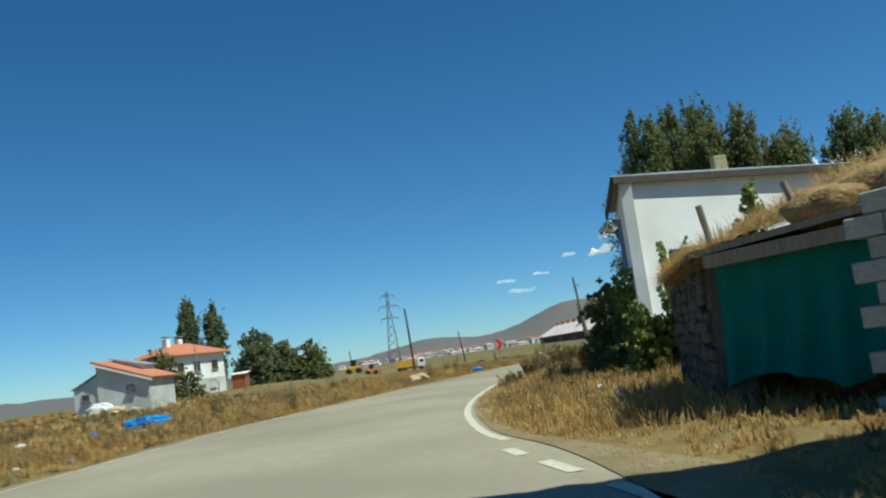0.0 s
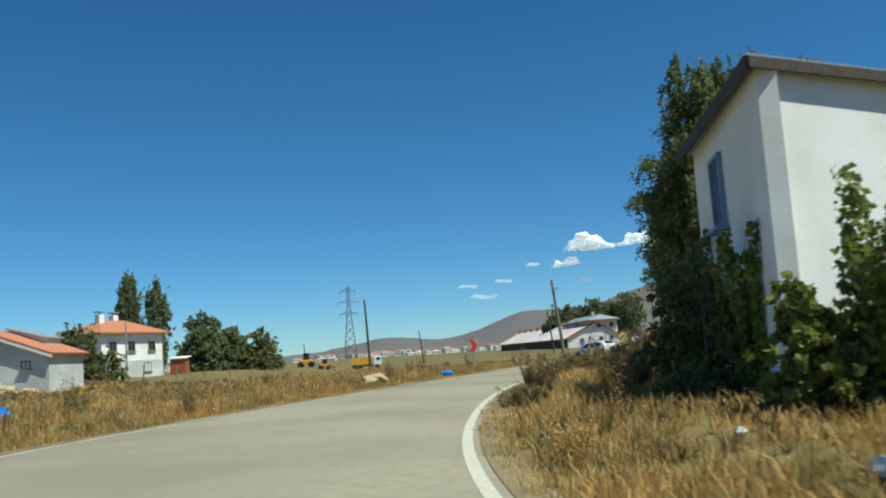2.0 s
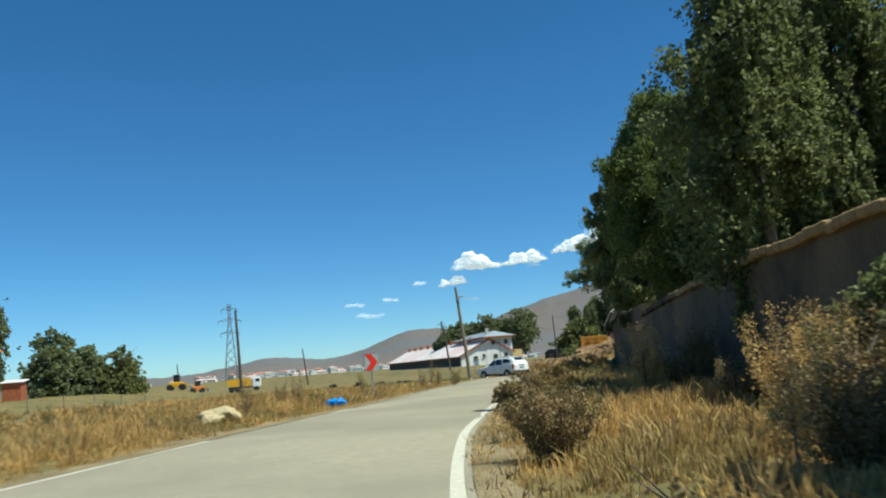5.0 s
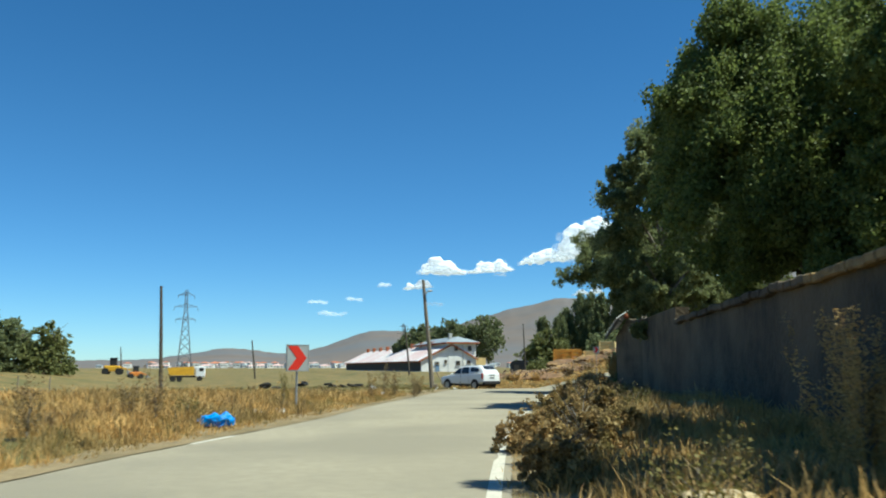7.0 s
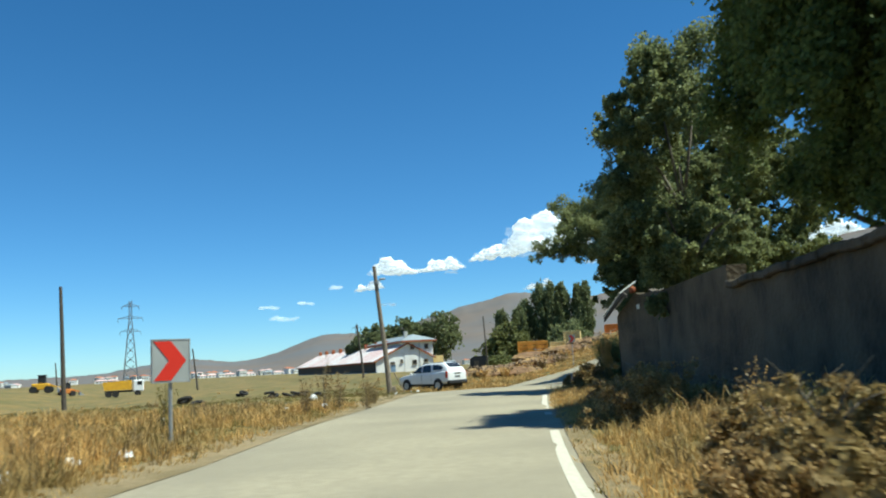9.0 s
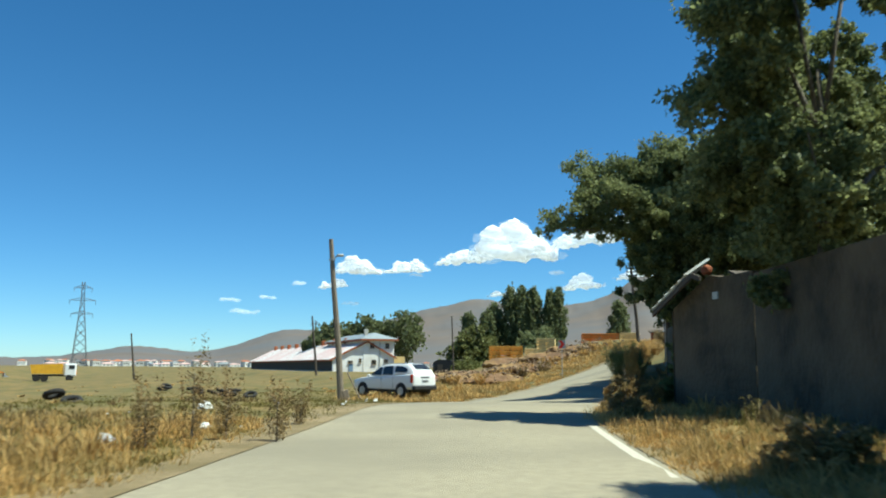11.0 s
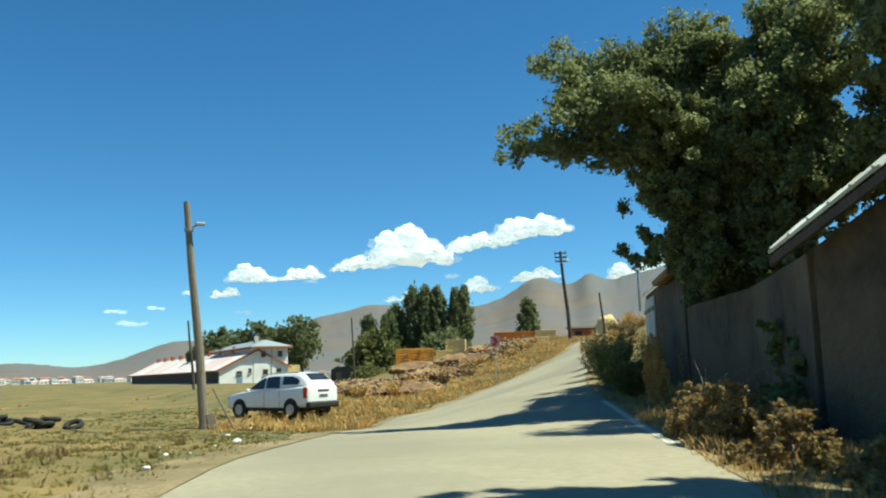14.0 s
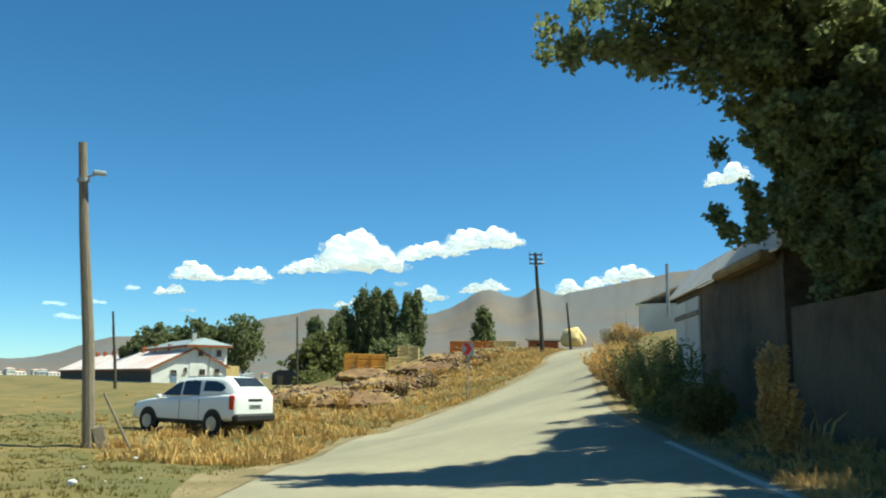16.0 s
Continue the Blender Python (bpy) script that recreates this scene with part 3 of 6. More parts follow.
def tree(name, x, y, h, r, kind, n, leaf, material, label, category="tree", group="", seed=1, trunk_r=None, base=None, lean=(0, 0), extra=()):
    """A tree or bush: tapered trunk with limbs, and a crown of single leaves in clumps. extra: outlying branches (dx, dy, z, radius)."""
    rng = np.random.default_rng(seed)
    z = gz(x, y) - 0.05 if base is None else base
    root = thing(name, Matrix.Translation((x, y, z)), label, category, group)
    tr = trunk_r or max(0.03, h * 0.018)
    bm = bmesh.new()
    top = Vector((lean[0], lean[1], h * (0.9 if kind == "poplar" else 0.62)))
    steps = [Vector((0, 0, -0.1))] + [top * t + Vector(rng.normal(0, 0.04 * h * 0.15, 3)) * (1 if t < 1 else 0) for t in (0.25, 0.5, 0.75, 1.0)]
    for i in range(4):
        add_tube(bm, steps[i], steps[i + 1], tr * (1 - 0.2 * i), tr * (1 - 0.2 * (i + 1)) + 0.004, 9)
    limbs = 9 if kind != "poplar" else 12
    for i in range(limbs):
        t = rng.uniform(0.2, 0.95)
        a = rng.uniform(0, 2 * np.pi)
        start = top * t
        out = r * rng.uniform(0.45, 0.8) * (0.6 if kind == "poplar" else 1)
        end = start + Vector((math.cos(a) * out, math.sin(a) * out, out * rng.uniform(0.5, 1.3)))
        mid = start.lerp(end, 0.5) + Vector((0, 0, out * 0.12))
        add_tube(bm, start, mid, tr * 0.4, tr * 0.25, 6)
        add_tube(bm, mid, end, tr * 0.25, tr * 0.08, 6)
    for dx, dy, ez, er in extra:
        start, end = top * 0.8, Vector((dx, dy, ez))
        mid = start.lerp(end, 0.55) + Vector((0, 0, 0.35))
        add_tube(bm, start, mid, tr * 0.3, tr * 0.17, 6)
        add_tube(bm, mid, end, tr * 0.17, tr * 0.05, 6)
    part("trunk", bm, M_BARK, root, smooth=True)
    c = crown_points(kind, h, r, n, rng) + np.outer(np.ones(n), (lean[0] * 0.6, lean[1] * 0.6, 0))
    for dx, dy, ez, er in extra:
        # leafy sprigs all along the outer half of the limb, thickest before its tip
        k2, m2 = int(n * 0.045 * er * er), int(26 + 26 * er)
        t = rng.uniform(0.30, 1.06, m2)
        heart = np.array((lean[0] * 0.8, lean[1] * 0.8, max(h * 0.5, ez * 0.8)))
        line = heart + (np.array((dx, dy, ez)) - heart) * t[:, None]
        line[:, 2] += 0.3 * np.sin(np.pi * t)
        sprigs = line + ball(m2, rng, 0.05) * (er * (1.15 - 0.45 * t))[:, None] * np.array([1.0, 1.0, 0.8])
        share = rng.uniform(0.25, 1.0, m2)
        e = sprigs[rng.choice(m2, k2, p=share / share.sum())] + ball(k2, rng) * min(0.34 * er, 0.34) * np.array([1.0, 1.0, 0.9])
        c = np.concatenate([c, e])
    c[:, 2] = np.maximum(c[:, 2], 0.05)
    child("crown", quads_mesh("crown", leaves(c, leaf, rng, 0.9 if kind == "willow" else 0.2), material), root)
    return root


# trees along the road's right-hand verge
POP, WIL = "tall dark green poplar with silvery leaves beside the road", "drooping bright green willow on the verge"
for p_x, p_y, p_h, p_r, p_s in ((8.8, 31.7, 10.2, 1.35, 11), (10.6, 32.9, 10.5, 1.4, 12), (9.6, 29.4, 8.7, 1.35, 13), (11.2, 29.3, 9.1, 1.4, 14)):
    tree("poplar_tree", p_x, p_y, p_h, p_r, "poplar", 42000, 0.09, M_POPLAR, POP, group="roadside poplars", seed=p_s, trunk_r=0.16)
tree("poplar_tree", 6.9, 28.6, 9.3, 1.3, "poplar", 42000, 0.09, M_POPLAR, POP, group="roadside poplars", seed=17, trunk_r=0.16, extra=((-1.7, 0.2, 5.0, 0.9), (-1.4, 0.1, 6.3, 0.8), (-1.8, 0.0, 3.6, 0.9), (-1.2, 0.0, 2.4, 1.0), (-0.9, 0.0, 7.4, 0.7)))
tree("willow_tree", 13.8, 37.4, 10.0, 2.7, "round", 80000, 0.09, M_WILLOW, "tall dark willow behind the yard wall", seed=16, trunk_r=0.2, extra=((-1.8, 1.0, 3.5, 1.5), (-0.4, 0.6, 3.6, 1.6), (1.0, 0.2, 3.6, 1.6), (-2.4, 2.6, 3.6, 1.5), (-2.6, 0.0, 3.4, 1.3)))
tree("willow_tree", 13.3, 43.0, 11.2, 3.9, "willow", 230000, 0.085, M_WILLOW, WIL, seed=15, trunk_r=0.28, extra=((-1.2, -1.0, 5.0, 1.6), (1.2, -2.2, 4.6, 1.8), (2.6, 0.4, 4.6, 1.8), (-2.6, 0.6, 5.8, 1.3), (-3.5, -0.6, 7.6, 1.0), (-0.8, -2.8, 4.0, 1.6), (-2.0, -2.2, 4.6, 1.3), (0.9, -3.2, 3.7, 1.7), (2.4, -2.8, 3.6, 1.7), (0.0, 0.0, 8.0, 2.4), (-2.2, -0.6, 9.6, 1.2), (-1.6, -3.4, 3.2, 1.3), (-2.2, -1.4, 3.3, 1.2), (-1.8, -0.2, 3.5, 1.2), (-0.9, 0.8, 3.8, 1.3), (0.5, 1.5, 4.2, 1.5), (-1.6, 1.4, 3.8, 1.2), (3.6, -2.4, 3.6, 1.6)))
tree("poplar_tree", 15.4, 54.9, 10.7, 2.35, "round", 105000, 0.095, M_SILVER, "broad silver poplar rising behind the hut", seed=19, trunk_r=0.18, extra=((-0.6, 0.4, 10.4, 0.9), (0.9, -0.6, 10.6, 0.9), (-2.0, 0.6, 7.6, 0.9), (-2.2, 0.9, 6.0, 0.9), (-1.8, 1.2, 4.6, 1.0), (1.2, 0.8, 3.9, 1.1), (-0.4, 0.9, 3.6, 1.0)))
tree("poplar_tree", 21.4, 62.0, 11.8, 2.0, "round", 70000, 0.10, M_SILVER, "tall silver poplar in the yard behind the hut", seed=20, trunk_r=0.18, extra=((-1.6, -0.2, 10.6, 1.0), (-1.8, 0.0, 8.6, 1.1), (-1.6, 0.0, 6.4, 1.2)))
tree("roadside_tree", 21.5, 67.8, 9.3, 2.5, "round", 170000, 0.09, M_SILVER, "large leafy silver poplar overhanging the road", seed=21, trunk_r=0.24, extra=((-5.3, 1.2, 5.5, 0.55), (-4.7, 0.9, 6.0, 0.75), (-3.9, 0.6, 6.6, 0.9), (-1.9, 0.2, 6.4, 1.1), (-4.6, 2.1, 5.9, 0.6), (-3.6, 1.6, 7.1, 1.05), (-3.6, 1.9, 7.9, 0.9), (-2.3, 0.8, 7.4, 1.2), (-1.2, 0.4, 8.4, 1.0), (-3.0, -0.2, 6.6, 0.8), (-1.3, -0.2, 4.6, 0.9), (-1.3, 0.4, 3.7, 0.85), (-1.2, -0.4, 2.9, 0.85), (-0.9, -1.4, 3.4, 1.1), (-0.6, -1.4, 5.0, 1.6), (0.4, -2.6, 4.6, 1.6), (1.6, -3.0, 4.4, 1.6), (0.3, -2.6, 7.3, 1.5), (1.0, -2.0, 8.5, 1.4), (-0.8, -2.0, 6.3, 1.2), (2.6, 2.6, 7.8, 1.5), (3.4, 4.4, 7.6, 1.4)))
tree("roadside_tree", 22.8, 61.9, 10.8, 3.1, "round", 120000, 0.10, M_POPLAR, "large dark leafy tree behind the hut", seed=22, trunk_r=0.24)
for p_x, p_y, p_h, p_s in ((12.3, 32.0, 8.6, 33), (13.4, 30.7, 8.3, 34), (15.6, 29.5, 8.7, 35), (16.6, 29.1, 8.2, 36), (14.2, 31.6, 8.5, 37), (19.2, 27.5, 8.1, 38)):
    tree("poplar_tree", p_x, p_y, p_h, 1.35, "poplar", 18000, 0.11, M_POPLAR, "tall dark green poplar behind the white house", group="poplars behind the house", seed=p_s, trunk_r=0.14)


# ---- buildings ----
def hip_roof(x0, x1, y0, y1, z, rise, over, thick=0.14):
    """A hipped roof slab over the rectangle, with an eave board."""
    x0, x1, y0, y1 = x0 - over, x1 + over, y0 - over, y1 + over
    w, d = x1 - x0, y1 - y0
    bm = bmesh.new()
    low = [bm.verts.new(q) for q in ((x0, y0, z), (x1, y0, z), (x1, y1, z), (x0, y1, z))]
    up = [bm.verts.new((v.co.x, v.co.y, z + thick)) for v in low]
    if w >= d:
        ridge = [bm.verts.new((x0 + d / 2, (y0 + y1) / 2, z + thick + rise)), bm.verts.new((x1 - d / 2, (y0 + y1) / 2, z + thick + rise))]
        tops = ((up[0], up[1], ridge[1], ridge[0]), (up[1], up[2], ridge[1]), (up[2], up[3], ridge[0], ridge[1]), (up[3], up[0], ridge[0]))
    else:
        ridge = [bm.verts.new(((x0 + x1) / 2, y0 + w / 2, z + thick + rise)), bm.verts.new(((x0 + x1) / 2, y1 - w / 2, z + thick + rise))]
        tops = ((up[0], up[1], ridge[0]), (up[1], up[2], ridge[1], ridge[0]), (up[2], up[3], ridge[1]), (up[3], up[0], ridge[0], ridge[1]))
    for t in tops:
        bm.faces.new(t)
    bm.faces.new(low[::-1])
    for i in range(4):
        j = (i + 1) % 4
        bm.faces.new((low[i], low[j], up[j], up[i]))
    return bm


def add_window(parent, w, h, m, frame_mat, name="window", depth=0.10):
    """A window set into a wall whose outside looks along -y: frame, sill and panes."""
    win = child(name, mesh_of("window_frame", *ring(w, h, depth, 0.07), frame_mat), parent, m)
    child("pane", mesh_of("pane", [(-w / 2, 0.01, -h / 2), (w / 2, 0.01, -h / 2), (w / 2, 0.01, h / 2), (-w / 2, 0.01, h / 2)], [(0, 1, 2, 3)], M_GLASS), win)
    bar = box((0.05, depth * 0.7, h))
    part("glazing_bar", bar, frame_mat, win)
    sill = box((w + 0.16, depth + 0.12, 0.06), Matrix.Translation((0, -0.06, -h / 2 - 0.03)))
    part("sill", sill, frame_mat, win)
    return win


def ring(w, h, d, t):
    """Corners and faces of an upright rectangular frame in the x-z plane."""
    v = []
    for y in (-d / 2, d / 2):
        for ww, hh in ((w / 2, h / 2), (w / 2 - t, h / 2 - t)):
            v += [(-ww, y, -hh), (ww, y, -hh), (ww, y, hh), (-ww, y, hh)]
    f = []
    for i in range(4):
        j = (i + 1) % 4
        f += [(i, j, 4 + j, 4 + i), (8 + j, 8 + i, 12 + i, 12 + j), (j, i, 8 + i, 8 + j), (4 + i, 4 + j, 12 + j, 12 + i)]
    return v, f


def walled(w, d, h, t=0.25, z0=-0.6):
    """Four walls as one hollow shell, w along x, d along y."""
    bm = bmesh.new()
    for size, at in (((w, t, h - z0), (w / 2, t / 2, (h + z0) / 2)), ((w, t, h - z0), (w / 2, d - t / 2, (h + z0) / 2)),
                     ((t, d - 2 * t, h - z0), (t / 2, d / 2, (h + z0) / 2)), ((t, d - 2 * t, h - z0), (w - t / 2, d / 2, (h + z0) / 2))):
        add_box(bm, size, Matrix.Translation(at))
    return bm


# long barn and the two-storey farmhouse at its end
barn = thing("barn", Matrix.Translation((35.0, 204.8, 0.0)) @ Matrix.Rotation(radians(2.5), 4, "Z"), "long low barn with a pale sheet roof and white gable", "barn")
BW, BL = 12.0, 104.0
bprof = [(0, -0.8), (BW, -0.8), (BW, 2.9), (BW * 0.55, 5.75), (0, 2.5)]
part("wall", prism(bprof, BL), M_WHITE, barn)
# dark sheet puts the shade of the barn's long side into colour
part("side_shade_sheet", box((0.10, BL - 1.0, 2.0), Matrix.Translation((-0.06, BL / 2, 1.2))), M_WOODDARK, barn, "dark sheet painting the shade on the long side wall")
for rx0, rz0, rx1, rz1 in ((-0.6, 2.24, BW * 0.55, 5.82), (BW + 0.5, 2.64, BW * 0.55, 5.82)):
    dx, dz = rx1 - rx0, rz1 - rz0
    ln = math.hypot(dx, dz)
    rm = Matrix.Translation(((rx0 + rx1) / 2, BL / 2, (rz0 + rz1) / 2 + 0.06)) @ Matrix.Rotation(-math.atan2(dz, dx), 4, "Y")
    sheet = part("roof", box((ln, BL + 0.6, 0.12), rm), M_LIGHTROOF, barn, "pale faded sheet roof")
    for q in range(0, 27):
        part("sheet_joint", box((ln, 0.10, 0.05), Matrix.Translation((0, (q - 13) * 4.0, 0.0)) @ rm @ Matrix.Translation((0, 0, 0.08))), M_PINKROOF, sheet)
    part("barge_board", box((ln, 0.14, 0.30), Matrix.Translation((0, -BL / 2 - 0.36, -0.12)) @ rm), M_RUST, barn, "rust red barge board")
part("eave_board", box((0.08, BL, 0.30), Matrix.Translation((-0.6, BL / 2, 2.12))), M_RUST, barn, "rust red eave board")
for i in range(9):
    part("vent", box((0.9, 0.9, 1.2), Matrix.Translation((BW * 0.55 - 0.5, 14 + i * 10.5, 6.2)), 0.1), M_RUST, barn, "rust red ridge vent")

farm = thing("farmhouse", Matrix.Translation((35.0, 204.8, 0.0)) @ Matrix.Rotation(radians(2.5), 4, "Z") @ Matrix.Translation((5.9, -0.08, 0)), "white two-storey farmhouse with a grey hipped roof", "house")
part("wall", walled(6.1, 30.0, 6.15), M_WHITE, farm)
part("roof", hip_roof(0, 6.1, 0, 30.0, 6.17, 1.3, 0.7), M_ZINC, farm, "grey sheet metal hipped roof")
part("eave_board", box((7.4, 0.10, 0.34), Matrix.Translation((3.05, -0.76, 6.10))), M_RUST, farm, "rust brown eave board")
part("eave_board", box((0.10, 31.0, 0.40), Matrix.Translation((-0.76, 15.0, 6.05))), M_RUST, farm, "rust brown eave board")
part("chimney", box((0.7, 0.7, 1.5), Matrix.Translation((1.7, 4.6, 7.6))), M_BLOCK, farm)
for wx, wz, ww, wh2 in ((1.7, 5.0, 0.8, 1.0), (4.7, 5.0, 0.8, 1.0), (2.1, 1.9, 0.9, 0.9), (4.5, 2.1, 0.8, 0.7)):
    add_window(farm, ww, wh2, Matrix.Translation((wx, -0.05, wz)), M_WOOD)
part("drain_pipe", tube((3.2, -0.12, -0.2), (3.2, -0.12, 6.0), 0.06), M_STEEL, farm)
for wx, wz, ww, wh2 in ((3.4, 1.9, 0.9, 0.5), (5.3, 2.2, 0.5, 0.7)):
    add_window(barn, ww, wh2, Matrix.Translation((wx, -0.05, wz)), M_WOOD)
part("door", box((0.9, 0.08, 1.5), Matrix.Translation((3.5, -0.05, 0.75))), M_BLUEFRAME, barn, "faded blue plank door")
part("side_wing", box((2.6, 5.0, 3.4), Matrix.Translation((7.45, 4.0, 1.3))), M_CREAM, farm, "low warm plastered side wing")

# town at the foot of the hills
town_r = random.Random(77)
town_kinds = []
for i in range(6):
    w, d, h = town_r.uniform(7, 16), town_r.uniform(7, 11), town_r.choice((3, 3.5, 4, 5, 7))
    src = thing("town_house", Matrix.Translation((-260 + i * 40, 1420, 0)), "small pale house of the far town", "house", "far town")
    part("wall", box((w, d, h), Matrix.Translation((0, 0, h / 2))), M_WHITE2 if i % 2 else M_WHITE, src)
    part("roof", hip_roof(-w / 2, w / 2, -d / 2, d / 2, h, 1.6, 0.3, 0.2), (M_PINKROOF, M_ZINC, M_TILE)[i % 3], src)
    for q in range(3):
        part("window", box((1.3, 0.1, 1.4), Matrix.Translation((-w / 2 + w * (q + 0.7) / 3.4, -d / 2 - 0.06, h * 0.55))), M_GLASS, src)
    town_kinds.append(src)
for i in range(130):
    a = radians(town_r.choice((town_r.uniform(-18, 12), town_r.uniform(-4, 11), town_r.uniform(8, 30))))
    d = town_r.uniform(1050, 1650)
    copy_thing(town_kinds[i % 6], Matrix.Translation((d * math.sin(a), 40 + d * math.cos(a), -0.5 + max(0, d - 1300) * 0.012)) @ Matrix.Rotation(town_r.uniform(-0.5, 0.5), 4, "Z"))


# ---- road markings ----
def band(name, line, side, width, i0, i1, m):
    """A painted stripe along one edge of the road between two steps of it."""
    a = line[i0:i1] + across[i0:i1] * side
    return new(name, strip(name, a, a + across[i0:i1] * width, 0.009, m))


marks = thing("road_marking", Matrix(), "worn white edge lines painted on the asphalt", "road marking", kind="structure")
sy = ER[:, 1]
for y0, y1 in ((3.9, 35.0), (35.4, 43.6), (46.5, 47.6), (48.5, 55.5), (62, 71), (-12, -9)):
    i0, i1 = int(np.searchsorted(sy, y0)), int(np.searchsorted(sy, y1))
    band("edge_line", ER, -0.01, 0.125, i0, max(i1, i0 + 2), M_LINE).parent = marks
ly = EL[:, 1]
for y0, y1 in ((-20, 30), (36, 38)):
    i0, i1 = int(np.searchsorted(ly, y0)), int(np.searchsorted(ly, y1))
    band("edge_line", EL, 0.05, 0.12, i0, i1, M_LINE).parent = marks


def flat_quad(p, q, width, m):
    d = (Vector(q) - Vector(p)).normalized()
    n = Vector((-d.y, d.x)) * width / 2
    pts = [Vector(p) + n, Vector(q) + n, Vector(q) - n, Vector(p) - n]
    return mesh_of("dash", [(v.x, v.y, 0.012) for v in pts], [(0, 1, 2, 3)], m)


for p, q in (((-1.52, 2.75), (-1.63, 3.45)), ((-1.2, 1.2), (-1.38, 2.1)), ((-0.85, -0.6), (-1.05, 0.4)), ((-0.6, -2.4), (-0.75, -1.4))):
    child("dash", flat_quad(p, q, 0.15, M_LINE), marks)


# ---- stone shed with the green cloth ----
def wall_between(p, q, t, z0, z1, m=Matrix()):
    """A straight wall from p to q, thick to the right of its line."""
    p, q = Vector((*p, 0)), Vector((*q, 0))
    d = (q - p).normalized()
    n = Vector((d.y, -d.x, 0)) * t
    bm = bmesh.new()
    low = [bm.verts.new(m @ Vector((v.x, v.y, z0))) for v in (p, q, q + n, p + n)]
    up = [bm.verts.new(m @ Vector((v.x, v.y, z1))) for v in (p, q, q + n, p + n)]
    bm.faces.new(low[::-1]), bm.faces.new(up)
    for i in range(4):
        j = (i + 1) % 4
        bm.faces.new((low[i], low[j], up[j], up[i]))
    return bm


stone_shapes = []
for i in range(6):
    bm = box((1, 1, 1), bevel=0.16)
    for v in bm.verts:
        v.co += Vector((noise.noise(v.co * 2 + Vector((i * 5, 0, 0))), noise.noise(v.co * 2 + Vector((0, i * 5, 0))), noise.noise(v.co * 2 + Vector((0, 0, i * 5))))) * 0.14
    bmesh.ops.recalc_face_normals(bm, faces=bm.faces)
    me = bpy.data.meshes.new("stone")
    bm.to_mesh(me)
    bm.free()
    me.materials.append(M_STONE)
    stone_shapes.append(me)


def lay_stones(parent, p, q, z0, z1, size, rnd, limit=300):
    """Rows of uneven stones on the left-hand face of the line from p to q."""
    p, q = Vector((*p, 0)), Vector((*q, 0))
    d = (q - p).normalized()
    out = Vector((-d.y, d.x, 0))
    turn = math.atan2(d.y, d.x)
    z, n = z0, 0
    while z < z1 - size * 0.4:
        h = size * rnd.uniform(0.65, 1.2)
        s = rnd.uniform(0, size)
        while s < (q - p).length and n < limit:
            w = size * rnd.uniform(0.55, 1.8)
            at = p + d * (s + w / 2) + out * rnd.uniform(-0.02, 0.03)
            m = Matrix.Translation((at.x, at.y, z + h / 2 + rnd.uniform(-0.03, 0.03))) @ Matrix.Rotation(turn + rnd.uniform(-0.1, 0.1), 4, "Z") @ Matrix.Rotation(rnd.uniform(-0.22, 0.22), 4, "Y") @ Matrix.Diagonal((w * rnd.uniform(0.9, 1.06), 0.16, h * rnd.uniform(0.8, 1.12), 1))
            child("stone", stone_shapes[rnd.randrange(6)], parent, m)
            s += w
            n += 1
        z += h


# white house beside the road: its sunny wall looks back along the road, its shaded side faces the road
wh = thing("white_house", Matrix(), "whitewashed house with a hipped grey sheet roof behind shrubs", "house")
WA, WB, WC, WD = Vector((2.1, 12.75)), Vector((8.4, 15.5)), Vector((7.9, 20.0)), Vector((3.05, 18.0))
part("front_wall", wall_between(tuple(WB), tuple(WA.lerp(WB, 0.034)), 0.25, -0.6, 4.4), M_WHITE, wh)
part("side_wall", wall_between(tuple(WA), tuple(WD), 0.25, -0.6, 4.4), M_WHITE, wh)
part("back_wall", wall_between(tuple(WD), tuple(WC), 0.25, -0.6, 4.4), M_WHITE, wh)
part("side_wall", wall_between(tuple(WC), tuple(WB), 0.25, -0.6, 4.4), M_WHITE, wh)
wmid = (WA + WB + WC + WD) / 4
rim = [q + (q - wmid).normalized() * 0.3 for q in (WA, WB, WC, WD)]
rbm2 = bmesh.new()
low = [rbm2.verts.new((q.x, q.y, 4.40)) for q in rim]
up = [rbm2.verts.new((q.x, q.y, 4.425)) for q in rim]
ra, rb = (WA + WD) / 2, (WB + WC) / 2
peaks = [rbm2.verts.new((*ra.lerp(rb, 0.28), 4.95)), rbm2.verts.new((*ra.lerp(rb, 0.75), 4.95))]
for f in ((up[0], up[1], peaks[1], peaks[0]), (up[1], up[2], peaks[1]), (up[2], up[3], peaks[0], peaks[1]), (up[3], up[0], peaks[0]), low[::-1]):
    rbm2.faces.new(f)
for i in range(4):
    rbm2.faces.new((low[i], low[(i + 1) % 4], up[(i + 1) % 4], up[i]))
part("roof", rbm2, M_ZINC, wh, "hipped grey sheet metal roof")
for q, r2 in ((0, 1), (3, 0)):
    p0, p1 = rim[q], rim[r2]
    dd = (p1 - p0).normalized()
    mm2 = Matrix.Translation((*((p0 + p1) / 2), 4.30 if q else 4.32)) @ Matrix.Rotation(math.atan2(dd.y, dd.x), 4, "Z")
    part("eave_board", box(((p1 - p0).length - 0.04, 0.05, 0.20 if q else 0.15), mm2), M_WOODDARK, wh, "weathered wooden eave board")
part("chimney", box((0.36, 0.36, 0.7), Matrix.Translation((6.0, 17.6, 5.1)), 0.02), M_ROCK, wh)
sd = (WA - WD).normalized()
